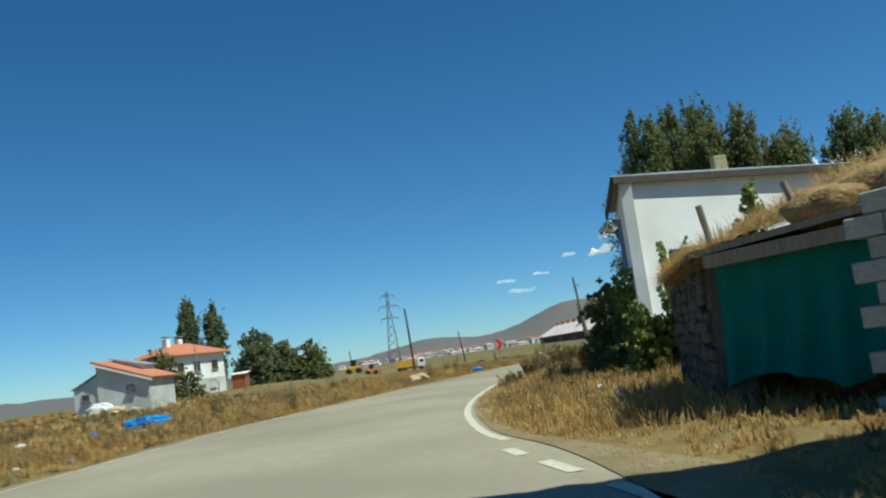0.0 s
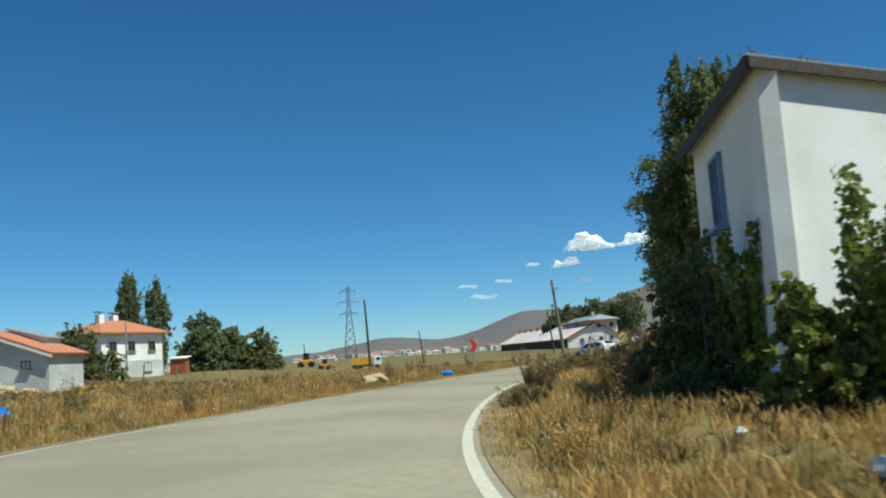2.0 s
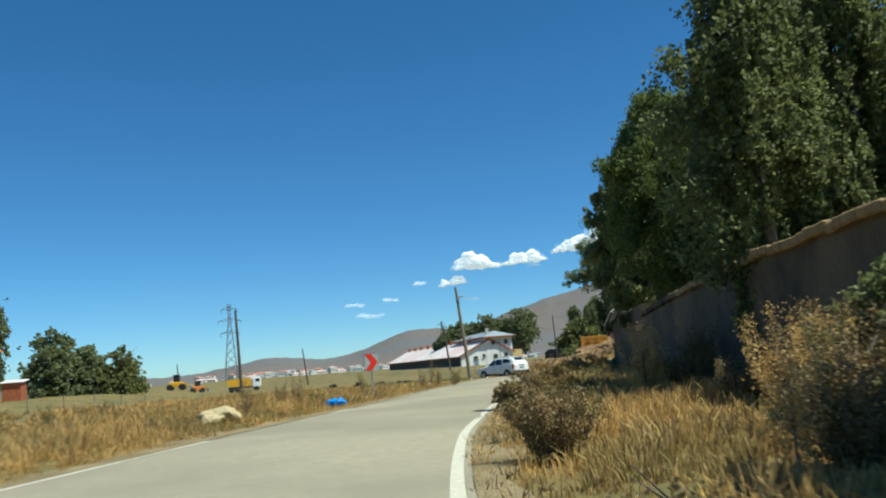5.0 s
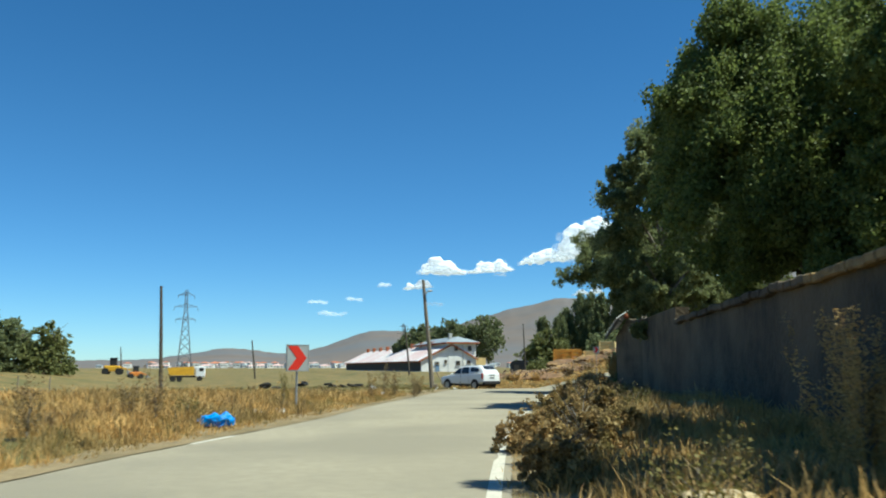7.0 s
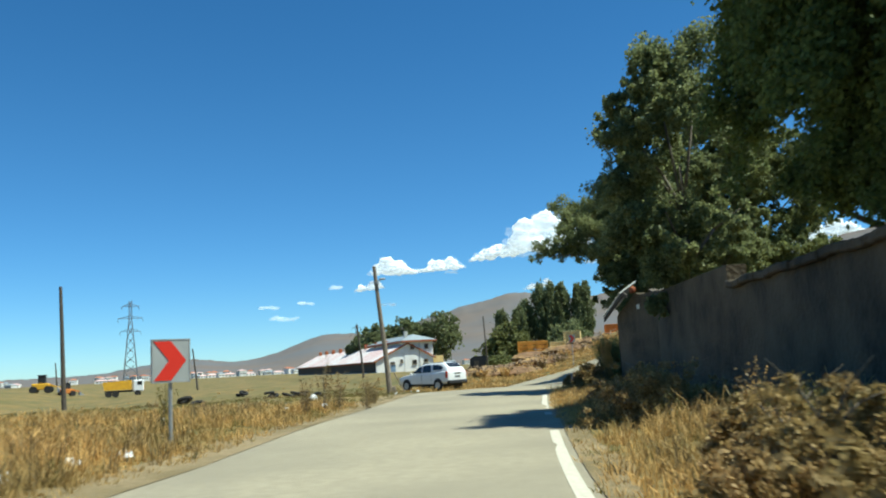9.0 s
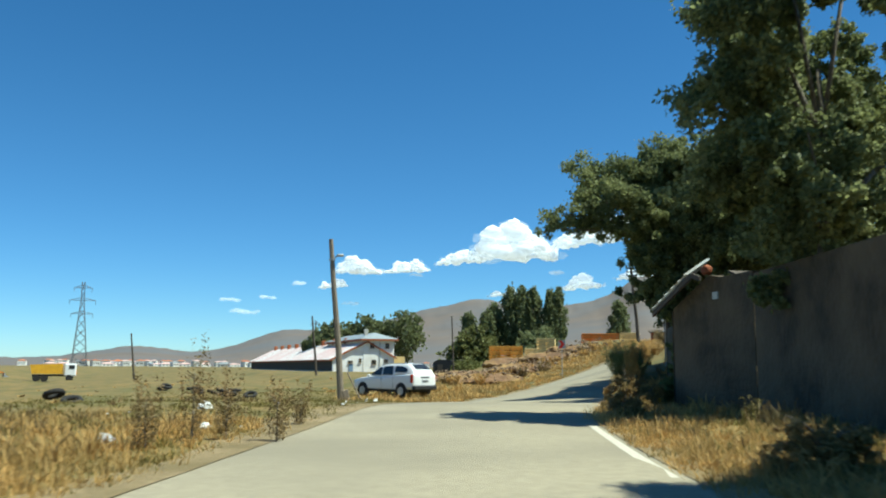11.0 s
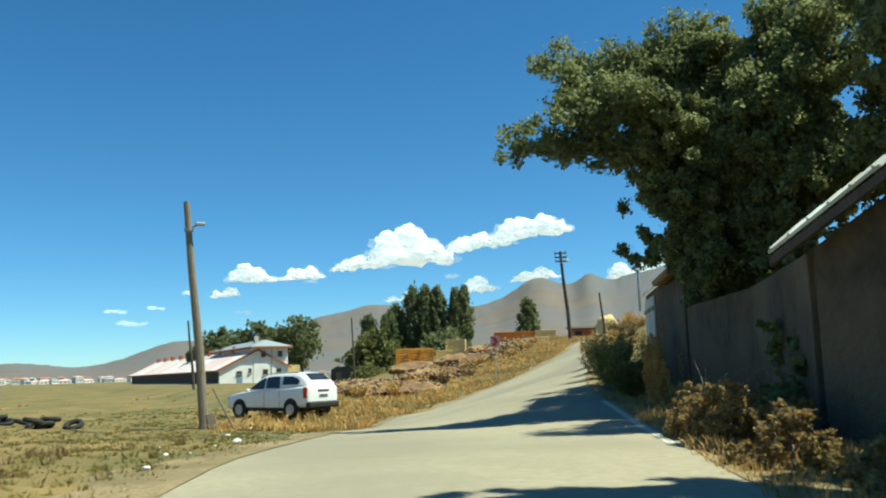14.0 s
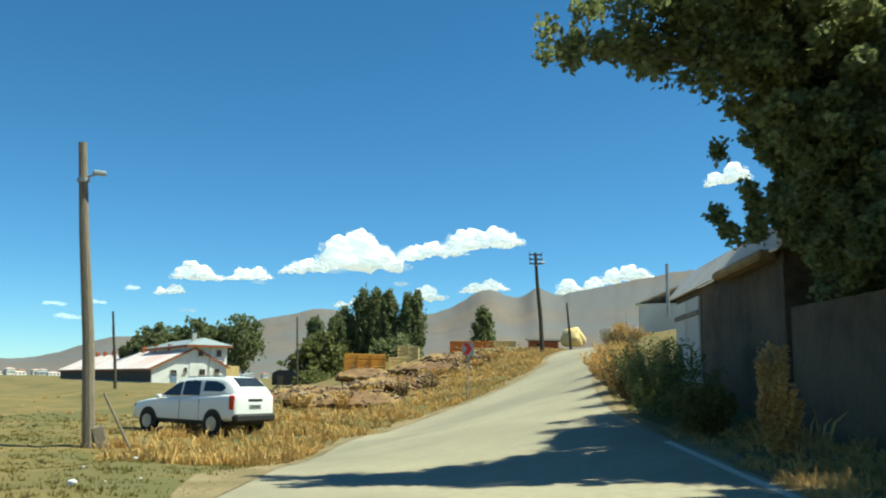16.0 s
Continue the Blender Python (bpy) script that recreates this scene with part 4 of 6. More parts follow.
add_window(wh, 0.85, 1.15, Matrix.Translation((*WA.lerp(WD, 0.58), 3.25)) @ Matrix.Rotation(math.atan2(sd.y, sd.x), 4, "Z") @ Matrix.Translation((0, -0.03, 0)), M_BLUEFRAME)

shed = thing("stone_shed", Matrix(), "low stone shed with dry thatch and a green cloth door", "shed")
C0, C1, C2, C3 = (0.82, 3.5), (1.86, 1.77), (2.45, 0.78), (1.5, 7.4)
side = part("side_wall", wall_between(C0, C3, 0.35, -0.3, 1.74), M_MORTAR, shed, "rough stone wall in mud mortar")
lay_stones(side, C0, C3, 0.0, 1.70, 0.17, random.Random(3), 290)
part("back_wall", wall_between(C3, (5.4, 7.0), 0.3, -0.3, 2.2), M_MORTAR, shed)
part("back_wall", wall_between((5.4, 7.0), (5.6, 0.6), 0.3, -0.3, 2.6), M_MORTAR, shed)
part("lintel", wall_between((C0[0] + 0.09, C0[1] - 0.16), C1, 0.2, 1.62, 1.76), M_WOOD, shed, "rough timber lintel")
pier = part("pier", wall_between((C1[0] + 0.12, C1[1] + 0.02), (C2[0] + 0.05, C2[1] + 0.03), 0.16, -0.2, 1.94), M_MORTAR, shed, "pier of grey cinder blocks")
bd = (Vector(C2) - Vector(C1)).normalized()
block_mesh = box((0.385, 0.30, 0.19), bevel=0.012)
bme = bpy.data.meshes.new("block")
block_mesh.to_mesh(bme)
block_mesh.free()
bme.materials.append(M_BLOCK)
for row in range(10):
    for colu in range(3):
        s = 0.22 + colu * 0.40 + (0.2 if row % 2 else 0) - 0.1
        at = Vector(C1) + bd * s + Vector((bd.y, -bd.x)) * 0.13
        child("block", bme, pier, Matrix.Translation((at.x, at.y, 0.1 + row * 0.2)) @ Matrix.Rotation(math.atan2(bd.y, bd.x), 4, "Z"))
# draped cloth over the opening
cv, cf = [], []
CN, CM = 34, 22
fd = (Vector(C1) - Vector(C0)).normalized()
fn = Vector((fd.y, -fd.x))
span = (Vector(C1) - Vector(C0)).length + 0.12
for i in range(CN):
    t = i / (CN - 1)
    low = 0.30 + 0.14 * math.sin(t * 5) + 0.75 * max(0, t - 0.68) ** 1.1 * 2.2
    for j in range(CM):
        u = j / (CM - 1)
        fold = 0.05 * math.sin(t * 30 + 3 * u) * (0.3 + u) + 0.04 * noise.noise(Vector((t * 6, u * 5, 1)))
        at = Vector(C0) + fd * (t * span - 0.04 + 0.04 * math.sin(9 * u + t * 7) * u) + fn * (-0.06 - fold)
        cv.append((at.x, at.y, 1.74 - (1.74 - low) * u))
for i in range(CN - 1):
    for j in range(CM - 1):
        q = i * CM + j
        cf.append((q, q + 1, q + CM + 1, q + CM))
child("cloth_door", mesh_of("cloth_door", cv, cf, M_GREENCLOTH, True), shed, label="sagging dark green cloth")
bm = bmesh.new()
rim = [Vector((C0[0] - 0.16, C0[1] - 0.06, 1.76)), Vector((C1[0] - 0.12, C1[1] - 0.12, 1.84)), Vector((C2[0] - 0.1, C2[1] - 0.1, 1.97)), Vector((5.8, 0.4, 2.9)), Vector((5.7, 7.3, 2.7)), Vector((C3[0] - 0.12, C3[1] + 0.15, 1.76))]
low = [bm.verts.new(v) for v in rim]
up = [bm.verts.new(v + Vector((0, 0, 0.07))) for v in rim]
bm.faces.new(low[::-1]), bm.faces.new(up)
for i in range(6):
    bm.faces.new((low[i], low[(i + 1) % 6], up[(i + 1) % 6], up[i]))
part("roof_deck", bm, M_WOOD, shed, "weathered roof boards")
bm = bmesh.new()
bmesh.ops.create_grid(bm, x_segments=44, y_segments=44, size=1.0)
for v in bm.verts:
    u, w = (v.co.x + 1) / 2, (v.co.y + 1) / 2
    a = Vector((0.95, 3.6, 1.86)).lerp(Vector((1.45, 7.6, 1.86)), w)
    b = Vector((2.6, 1.15, 2.05)).lerp(Vector((5.6, 7.1, 2.8)), w)
    base_p = a.lerp(b, u)
    swell = 0.42 * math.sin(math.pi * min(1, max(0, u)) * 0.5) * min(1, w * 5 + 0.25) + 0.10 * noise.noise(base_p * 2.5) + 0.05 * noise.noise(base_p * 8)
    v.co = base_p + Vector((0, 0, max(swell, -0.02)))
part("thatch", bm, M_THATCH, shed, "heaped dry thatch", smooth=True)
for q in range(9):
    at = Vector((1.75, 2.1, 1.84)).lerp(Vector((5.5, 0.8, 2.82)), q / 8)
    part("thatch", lump((1.15, 1.0, 0.5), 170 + q, 0.22, 3), M_THATCH, shed, "heaped dry thatch", smooth=True).location = at + Vector((0.15, 0.25, 0))
srng = np.random.default_rng(44)
sn = 9000
su, sw = srng.uniform(0, 1, sn) ** 1.6, srng.uniform(0, 1, sn)
sa = np.array((0.95, 3.6, 1.86)) + (np.array((1.45, 7.6, 1.86)) - (0.95, 3.6, 1.86)) * sw[:, None]
sb = np.array((2.6, 1.15, 2.05)) + (np.array((5.6, 7.1, 2.8)) - (2.6, 1.15, 2.05)) * sw[:, None]
sp = sa + (sb - sa) * su[:, None]
sp[:, 2] += 0.42 * np.sin(np.pi * su * 0.5) * np.minimum(1, sw * 5 + 0.25) - 0.04
sdv = srng.normal(0, 1, (sn, 3)) * (1, 1, 0.35) + (-0.5, 0.0, 0.25)
sdv *= (srng.uniform(0.10, 0.34, sn) / np.linalg.norm(sdv, axis=1))[:, None]
sside = np.cross(sdv, (0, 0, 1.0))
sside *= 0.006 / (np.linalg.norm(sside, axis=1)[:, None] + 1e-6)
en = 5000
et = srng.uniform(-0.02, 1.02, en)[:, None]
ep = np.array((C0[0], C0[1], 1.78)) + (np.array((C3[0], C3[1], 1.78)) - (C0[0], C0[1], 1.78)) * et + srng.normal(0, 1, (en, 3)) * (0.10, 0.1, 0.06)
ed = srng.normal(0, 1, (en, 3)) * (0.5, 0.8, 0.35) + (-0.8, 0.0, -0.1)
ed *= (srng.uniform(0.10, 0.30, en) / np.linalg.norm(ed, axis=1))[:, None]
es = np.cross(ed, (0, 0, 1.0))
es *= 0.006 / (np.linalg.norm(es, axis=1)[:, None] + 1e-6)
child("straw", quads_mesh("straw", np.stack([ep - es, ep + es, ep + ed + es * 0.3, ep + ed - es * 0.3], 1), M_DRYGRASS), shed, label="dry straw hanging over the wall")
child("straw", quads_mesh("straw", np.stack([sp - sside, sp + sside, sp + sdv + sside * 0.3, sp + sdv - sside * 0.3], 1), M_DRYGRASS), shed, label="loose dry straw")
for a, b in (((1.0, 3.62, 1.8), (0.93, 3.66, 2.36)), ((1.62, 2.55, 1.82), (1.53, 2.68, 2.36)), ((2.1, 1.72, 1.9), (2.1, 1.74, 2.2)), ((1.6, 2.58, 1.88), (1.85, 2.2, 1.86))):
    part("post", tube(a, b, 0.035, 0.04, 7), M_WOOD, shed, "leaning grey wooden post")

# unseen wall added behind the start of the walk to cast shade across the road; its lumps fray that shadow's edge
nw = part("wall_south", wall_between((6.0, -1.7), (1.0, -1.95), 0.4, -0.2, 6.6), M_BLOCK)
for q in range(8):
    edge_lump = part("shadow_lump", lump((0.95, 0.7, 0.7), 150 + q, 0.3, 2), M_THATCH, nw, "added lump fraying the shadow edge of the wall")
    edge_lump.location = (1.35 + q * 0.6, -1.72, 6.55)
tagged(nw, "unseen grey block wall added to shade the road", "wall", kind="structure")

# ---- hut with its gable to the road, yard wall and gatehouse ----
hut = thing("hut", Matrix.Translation((15.5, 57.2, 0)) @ Matrix.Rotation(math.atan2(3.8, 0.55), 4, "Z"), "mud plastered hut with its gable to the road", "hut")
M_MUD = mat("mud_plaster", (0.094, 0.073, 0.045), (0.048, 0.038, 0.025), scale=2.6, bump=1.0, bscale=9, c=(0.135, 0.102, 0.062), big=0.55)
HL = 3.9
M_PALESHEET = mat("pale_zinc_sheet", (0.55, 0.60, 0.58), (0.42, 0.46, 0.45), scale=3, rough=0.5, metal=0.1, c=(0.36, 0.36, 0.33), big=0.8)
M_DARKROOF = mat("rusted_dark_sheet", (0.12, 0.10, 0.08), (0.08, 0.068, 0.055), scale=3, rough=0.8, bump=0.3)
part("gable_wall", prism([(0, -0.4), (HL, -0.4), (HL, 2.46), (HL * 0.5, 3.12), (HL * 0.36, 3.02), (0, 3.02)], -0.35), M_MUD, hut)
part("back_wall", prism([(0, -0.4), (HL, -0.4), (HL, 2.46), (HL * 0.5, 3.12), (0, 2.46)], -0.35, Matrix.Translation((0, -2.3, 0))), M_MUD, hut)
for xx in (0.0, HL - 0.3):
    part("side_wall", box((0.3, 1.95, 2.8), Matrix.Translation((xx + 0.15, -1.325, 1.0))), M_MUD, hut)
for x0, x1, z0, z1 in ((-0.3, HL / 2, 2.42, 3.20), (HL + 0.3, HL / 2, 2.42, 3.20)):
    ln = math.hypot(x1 - x0, z1 - z0)
    rm = Matrix.Translation(((x0 + x1) / 2, -1.15, (z0 + z1) / 2 + 0.02)) @ Matrix.Rotation(-math.atan2(z1 - z0, x1 - x0), 4, "Y")
    if x0 > 1:
        # the sheet also leans up towards the yard
        rm = Matrix.Translation(((x0 + x1) / 2, 0.45, (z0 + z1) / 2 + 0.02)) @ Matrix.Rotation(math.atan2(z1 - z0, x0 - x1), 4, "Y") @ Matrix.Rotation(-0.58, 4, "X")
        rf = part("roof", box((ln * 0.9, 0.8, 0.04), rm @ Matrix.Translation((0.12, -0.4, 0))), M_PALESHEET, hut, "pale weathered sheet metal roof")
        for q in range(6):
            part("batten", box((0.04, 0.8, 0.03), rm @ Matrix.Translation((0.12 + (q - 2.5) * ln / 6.0, -0.4, 0.03))), M_PALESHEET, rf)
    else:
        part("roof", box((ln, 2.2, 0.05), Matrix.Translation((0, -0.45, 0)) @ rm), M_DARKROOF, hut, "weathered sheet metal roof")
part("barge_board", prism([(HL * 0.4, 3.04), (HL / 2, 3.16), (HL + 0.3, 2.39), (HL + 0.3, 2.27), (HL / 2, 3.04), (HL * 0.4, 2.94)], 0.06, Matrix.Translation((0, 0.38, 0))), M_WOODDARK, hut, "dark barge board")
part("ridge_vent", lump((0.3, 0.25, 0.24), 4), M_RUST, hut).location = (HL / 2 - 0.1, 0.1, 3.16)
part("wall_patch", box((0.24, 0.03, 0.16), Matrix.Translation((HL * 0.42, 0.012, 2.62))), M_WHITE2, hut, "patch of pale plaster")

yard = thing("yard_wall", Matrix(), "rough stone yard wall along the road", "wall", kind="structure")
for p, q in (((4.5, 20.6), (6.2, 28.4)), ((6.2, 28.4), (8.6, 36.2)), ((8.6, 36.2), (13.0, 49.4)), ((13.0, 49.4), (15.45, 57.1)), ((16.1, 61.2), (19.2, 65.4)), ((19.2, 65.4), (21.4, 69.8))):
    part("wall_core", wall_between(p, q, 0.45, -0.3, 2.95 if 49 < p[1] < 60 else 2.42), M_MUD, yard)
    if p[1] > 49:
        continue
    cop = bmesh.new()
    steps = int((Vector(q) - Vector(p)).length / 0.35)
    pd = (Vector(q) - Vector(p)).normalized()
    for i in range(steps):
        at = Vector(p) + pd * (i + 0.5) * 0.35 + Vector((pd.y, -pd.x)) * 0.22
        add_box(cop, (0.42, 0.75 + 0.12 * noise.noise(Vector((i * 0.7, p[0], 0))), 0.16), Matrix.Translation((at.x, at.y, 2.46 + 0.06 * noise.noise(Vector((i * 0.5, p[1], 1))))) @ Matrix.Rotation(math.atan2(pd.y, pd.x), 4, "Z") @ Matrix.Rotation(0.1 * noise.noise(Vector((i, 5, p[0]))), 4, "Y"), 0.03)
    part("coping", cop, M_THATCH if p[1] < 36 else M_MUD, yard, "coping of dry reeds and earth")

gate = thing("gatehouse", Matrix.Translation((21.5, 70.0, 0.35)) @ Matrix.Rotation(math.atan2(0.845, 0.535), 4, "Z"), "low yard building with a pale gate and corrugated roof", "outbuilding")
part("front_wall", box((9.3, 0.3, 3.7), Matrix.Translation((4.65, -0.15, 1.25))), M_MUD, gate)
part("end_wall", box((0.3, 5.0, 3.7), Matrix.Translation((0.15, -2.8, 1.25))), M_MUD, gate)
part("end_wall", box((0.3, 5.0, 3.7), Matrix.Translation((8.85, -2.8, 1.25))), M_WHITE2, gate)
for gx0 in (6.3, 7.75):
    leafp = part("gate_leaf", box((1.35, 0.06, 2.3), Matrix.Translation((gx0 + 0.68, 0.04, 1.75)), 0.01), M_WHITE2, gate, "pale painted plank gate")
    for zz in (1.05, 2.5):
        part("rail", box((1.35, 0.04, 0.12), Matrix.Translation((gx0 + 0.68, 0.09, zz))), M_WOOD, leafp)
    part("stain", box((0.22, 0.012, 0.8), Matrix.Translation((gx0 + 0.9, 0.076, 1.3))), M_RUST, leafp)
rl, ra2 = math.hypot(0.62, 0.72), -math.atan2(0.72, 0.62)
gate_roof = part("roof", box((9.6, rl, 0.05), Matrix.Translation((4.5, -0.12, 3.42)) @ Matrix.Rotation(ra2, 4, "X")), M_LIGHTROOF, gate, "pale corrugated sheet roof")
for q in range(24):
    part("roof_rib", box((0.07, rl, 0.05), Matrix.Translation((-0.1 + q * 0.4, -0.10, 3.46)) @ Matrix.Rotation(ra2, 4, "X")), M_LIGHTROOF, gate_roof)
part("back_roof", box((9.6, 5.0, 0.06), Matrix.Translation((4.5, -2.9, 3.45)) @ Matrix.Rotation(0.12, 4, "X")), M_DARKROOF, gate, "dark sheet roof behind the ridge")
part("eave_thatch", box((3.4, 0.34, 0.18), Matrix.Translation((1.8, 0.22, 3.02)), 0.05), M_THATCH, gate, "fringe of dry thatch")
part("pipe", tube((9.5, 0.2, 2.6), (9.5, 0.2, 4.1), 0.05), M_STEEL, gate)

far_house = thing("roadside_house", Matrix.Translation((48.0, 104.2, 4.4)) @ Matrix.Rotation(math.atan2(0.62, 0.78), 4, "Z"), "low house with a bright sheet roof by the road", "house")
part("wall", prism([(0, -1.6), (12, -1.6), (12, 1.9), (0, 1.9)], -6.0), M_WHITE2, far_house)
for s in (0, 1):
    part("roof", box((12.6, 3.5, 0.08), Matrix.Translation((6, -1.4 - 3.2 * s, 2.5)) @ Matrix.Rotation((-0.38, 0.38)[s], 4, "X")), M_LIGHTROOF, far_house, "pale sheet roof")
add_window(far_house, 1.0, 0.9, Matrix.Translation((3.0, 0.02, 1.1)) @ Matrix.Rotation(math.pi, 4, "Z"), M_WOOD)
hs2 = thing("roadside_house", Matrix.Translation((59.2, 112.4, 3.6)) @ Matrix.Rotation(math.atan2(0.62, 0.78), 4, "Z"), "low house with a faded red roof by the road", "house")
part("wall", prism([(0, -0.5), (14, -0.5), (14, 2.0), (0, 2.0)], -6.0), M_WHITE2, hs2)
for s in (0, 1):
    part("roof", box((14.6, 3.5, 0.08), Matrix.Translation((7, -1.4 - 3.2 * s, 2.45)) @ Matrix.Rotation((-0.28, 0.28)[s], 4, "X")), M_PINKROOF, hs2, "faded red roof")
hay = part("hay_stack", lump((2.4, 2.4, 2.3), 9, 0.2, 3), M_CREAM)
hay.location = (62.2, 130.4, gz(62.2, 130.4) + 0.7)
tagged(hay, "heap of yellow straw beside the road", "hay")

# ---- left-hand homestead ----
home = thing("homestead_house", Matrix.Translation((-35.9, 99.8, 0.75)) @ Matrix.Rotation(radians(62.9), 4, "Z"), "two-storey white house with an orange tiled hip roof", "house")
part("wall", walled(9.4, 6.0, 4.75), M_WHITE, home)
part("ground_floor_band", box((9.42, 0.06, 2.2), Matrix.Translation((4.7, -0.034, 0.6))), M_WHITE2, home, "greyish lower storey")
hr = part("roof", hip_roof(0, 9.4, 0, 6.0, 4.77, 1.55, 0.7, 0.16), M_TILE, home, "orange clay tile roof")
for cx, cy in ((2.3, 2.6), (5.2, 3.4)):
    ch = part("chimney", box((0.75, 0.75, 1.5), Matrix.Translation((cx, cy, 6.35)), 0.03), M_WHITE, home)
    part("cowl", box((0.95, 0.95, 0.12), Matrix.Translation((cx, cy, 7.4))), M_STEEL, ch)
    part("cowl_leg", box((0.1, 0.1, 0.3), Matrix.Translation((cx, cy, 7.2))), M_STEEL, ch)
for wx, wz in ((1.6, 3.3), (4.4, 3.3), (7.6, 3.3), (2.2, 0.9), (6.9, 0.9)):
    add_window(home, 1.1, 1.1, Matrix.Translation((wx, -0.05, wz)), M_WOOD)
for wx in (1.5, 4.0):
    add_window(home, 1.0, 1.1, Matrix.Translation((-0.03, wx, 3.3)) @ Matrix.Rotation(-math.pi / 2, 4, "Z"), M_WOOD)
lean = thing("lean_to", Matrix.Translation((-31.0, 108.6, 0.75)), "rusty brown lean-to beside the house", "shed")
part("wall", box((1.8, 2.0, 1.9), Matrix.Translation((0.9, 1.5, 0.75))), M_RUST, lean)
part("roof", box((2.2, 2.4, 0.10), Matrix.Translation((0.9, 1.5, 1.78)) @ Matrix.Rotation(0.1, 4, "X")), M_LIGHTROOF, lean)

cot = thing("farm_shed", Matrix.Translation((-24.1, 48.24, 0.35)) @ Matrix.Rotation(radians(-3), 4, "Z") @ Matrix.Scale(0.92, 4), "grey plastered shed with a tiled single pitch roof", "shed")
part("wall", prism([(0, -0.5), (3.6, -0.5), (3.6, 2.1), (0, 3.45)], 4.5), M_WHITE2, cot)
part("lean_to_wall", prism([(-1.7, -0.5), (-0.003, -0.5), (-0.003, 2.7), (-1.7, 1.9)], 3.5, Matrix.Translation((0, 0.15, 0))), M_WHITE2, cot)
sl = math.hypot(4.1, 1.55)
part("roof", box((sl, 5.0, 0.12), Matrix.Translation((1.85, 2.2, 2.87)) @ Matrix.Rotation(math.atan2(1.35, 3.6), 4, "Y")), M_TILE, cot, "orange clay tile roof")
part("roof", box((2.1, 4.0, 0.08), Matrix.Translation((-0.85, 2.0, 2.4)) @ Matrix.Rotation(-math.atan2(0.8, 1.7), 4, "Y")), M_ZINC, cot, "sheet roof of the lean-to")
part("barge_board", prism([(-0.1, 3.52), (3.9, 2.02), (3.9, 1.88), (-0.1, 3.36)], 0.06, Matrix.Translation((0, -0.3, 0))), M_WHITE, cot)
part("upper_wall", prism([(0.1, 3.2), (2.3, 2.5), (2.3, 3.1), (0.1, 3.72)], 1.9, Matrix.Translation((0, 2.5, 0))), M_WHITE2, cot, "pale raised rear wall")
part("upper_roof", box((2.6, 2.3, 0.08), Matrix.Translation((1.2, 3.45, 3.46)) @ Matrix.Rotation(math.atan2(0.62, 2.2), 4, "Y")), M_ZINC, cot, "grey sheet over the raised rear part")
for wx, wz in ((-0.9, 1.3), (2.3, 1.55)):
    add_window(cot, 0.55, 0.5, Matrix.Translation((wx, 0.0 if wx > 0 else 0.13, wz)), M_WOOD)
bagp = part("plastic_sheet", lump((1.6, 0.7, 0.9), 12, 0.3, 3), M_BAG)
bagp.location = (-23.6, 47.2, gz(-23.6, 47.2))
tagged(bagp, "white plastic sheet heaped against the shed", "sheet")
for i, (bx, by, bs) in enumerate(((-22.4, 46.6, 0.9), (-21.4, 47.0, 0.7), (-23.2, 45.2, 0.6), (-21.9, 44.9, 0.5))):
    o = part("sack", lump((bs * 1.3, bs, bs * 0.7), 20 + i, 0.3, 3), M_ROCK)
    o.location = (bx, by, gz(bx, by))
    tagged(o, "pale sack lying in the dry grass", "sack", group="sacks by the shed")

# ---- trees and bushes of the distance and the verges ----
tree("garden_tree", -25.6, 65.0, 5.3, 1.75, "bush", 18000, 0.12, M_BUSHLEAF, "bright green fruit tree in front of the house", seed=41)
tree("garden_tree", -23.2, 64.0, 2.7, 1.2, "bush", 7000, 0.12, M_BUSHLEAF, "small green garden tree", seed=42)
for px, py, hh, s in ((-40.2, 123.5, 13.6, 43), (-36.9, 124.3, 12.8, 44)):
    tree("poplar_tree", px, py, hh, 1.9, "poplar", 17000, 0.24, M_FARLEAF, "slim dark poplar behind the house", group="poplars of the homestead", seed=s)
tree("large_bush", -36.5, 150.0, 12.4, 4.2, "bush", 16000, 0.38, M_FARLEAF, "dense round dark green bush", seed=45)
tree("large_bush", -31.4, 152.0, 9.3, 3.2, "bush", 8000, 0.38, M_FARLEAF, "dense round dark green bush", seed=46)
tree("large_bush", -27.0, 151.0, 8.7, 3.3, "bush", 10000, 0.36, M_BUSHLEAF, "dense round green bush", seed=47)
for px, py, hh, rr, s in ((59.4, 244, 14.6, 5.2, 54), (50.9, 246, 13.8, 3.8, 52), (55.2, 251, 12.6, 3.6, 53), (43.2, 248, 11.4, 4.2, 51), (47.2, 252, 11.8, 3.6, 55), (39.8, 252, 9.6, 3.0, 56)):
    tree("farm_tree", px, py, hh, rr, "round", 15000, 0.45, M_FARLEAF, "broad dark green tree behind the farmhouse", group="farm trees", seed=s)
for px, py, hh, rr, s in ((61, 202, 10.3, 2.0, 61), (64.5, 200, 9.5, 2.4, 62), (66.2, 201.5, 11.0, 2.1, 65), (68.6, 199, 13.1, 2.0, 63), (70.4, 197.5, 12.8, 2.0, 64), (72.3, 196.6, 12.2, 1.8, 66), (75.4, 195.4, 11.5, 1.6, 67), (77.0, 195.0, 12.1, 1.6, 68)):
    tree("poplar_tree", px, py, hh, rr, "poplar", 14000, 0.32, M_FARLEAF, "tall poplar in a far row", group="far poplars", seed=s)
tree("large_bush", 58.0, 191.3, 9.6, 4.8, "bush", 12000, 0.45, M_BUSHLEAF, "big round green bush before the poplars", seed=69)
tree("large_bush", 71.0, 190.5, 5.0, 4.0, "bush", 7000, 0.45, M_FARLEAF, "dark green bush before the poplars", seed=70)
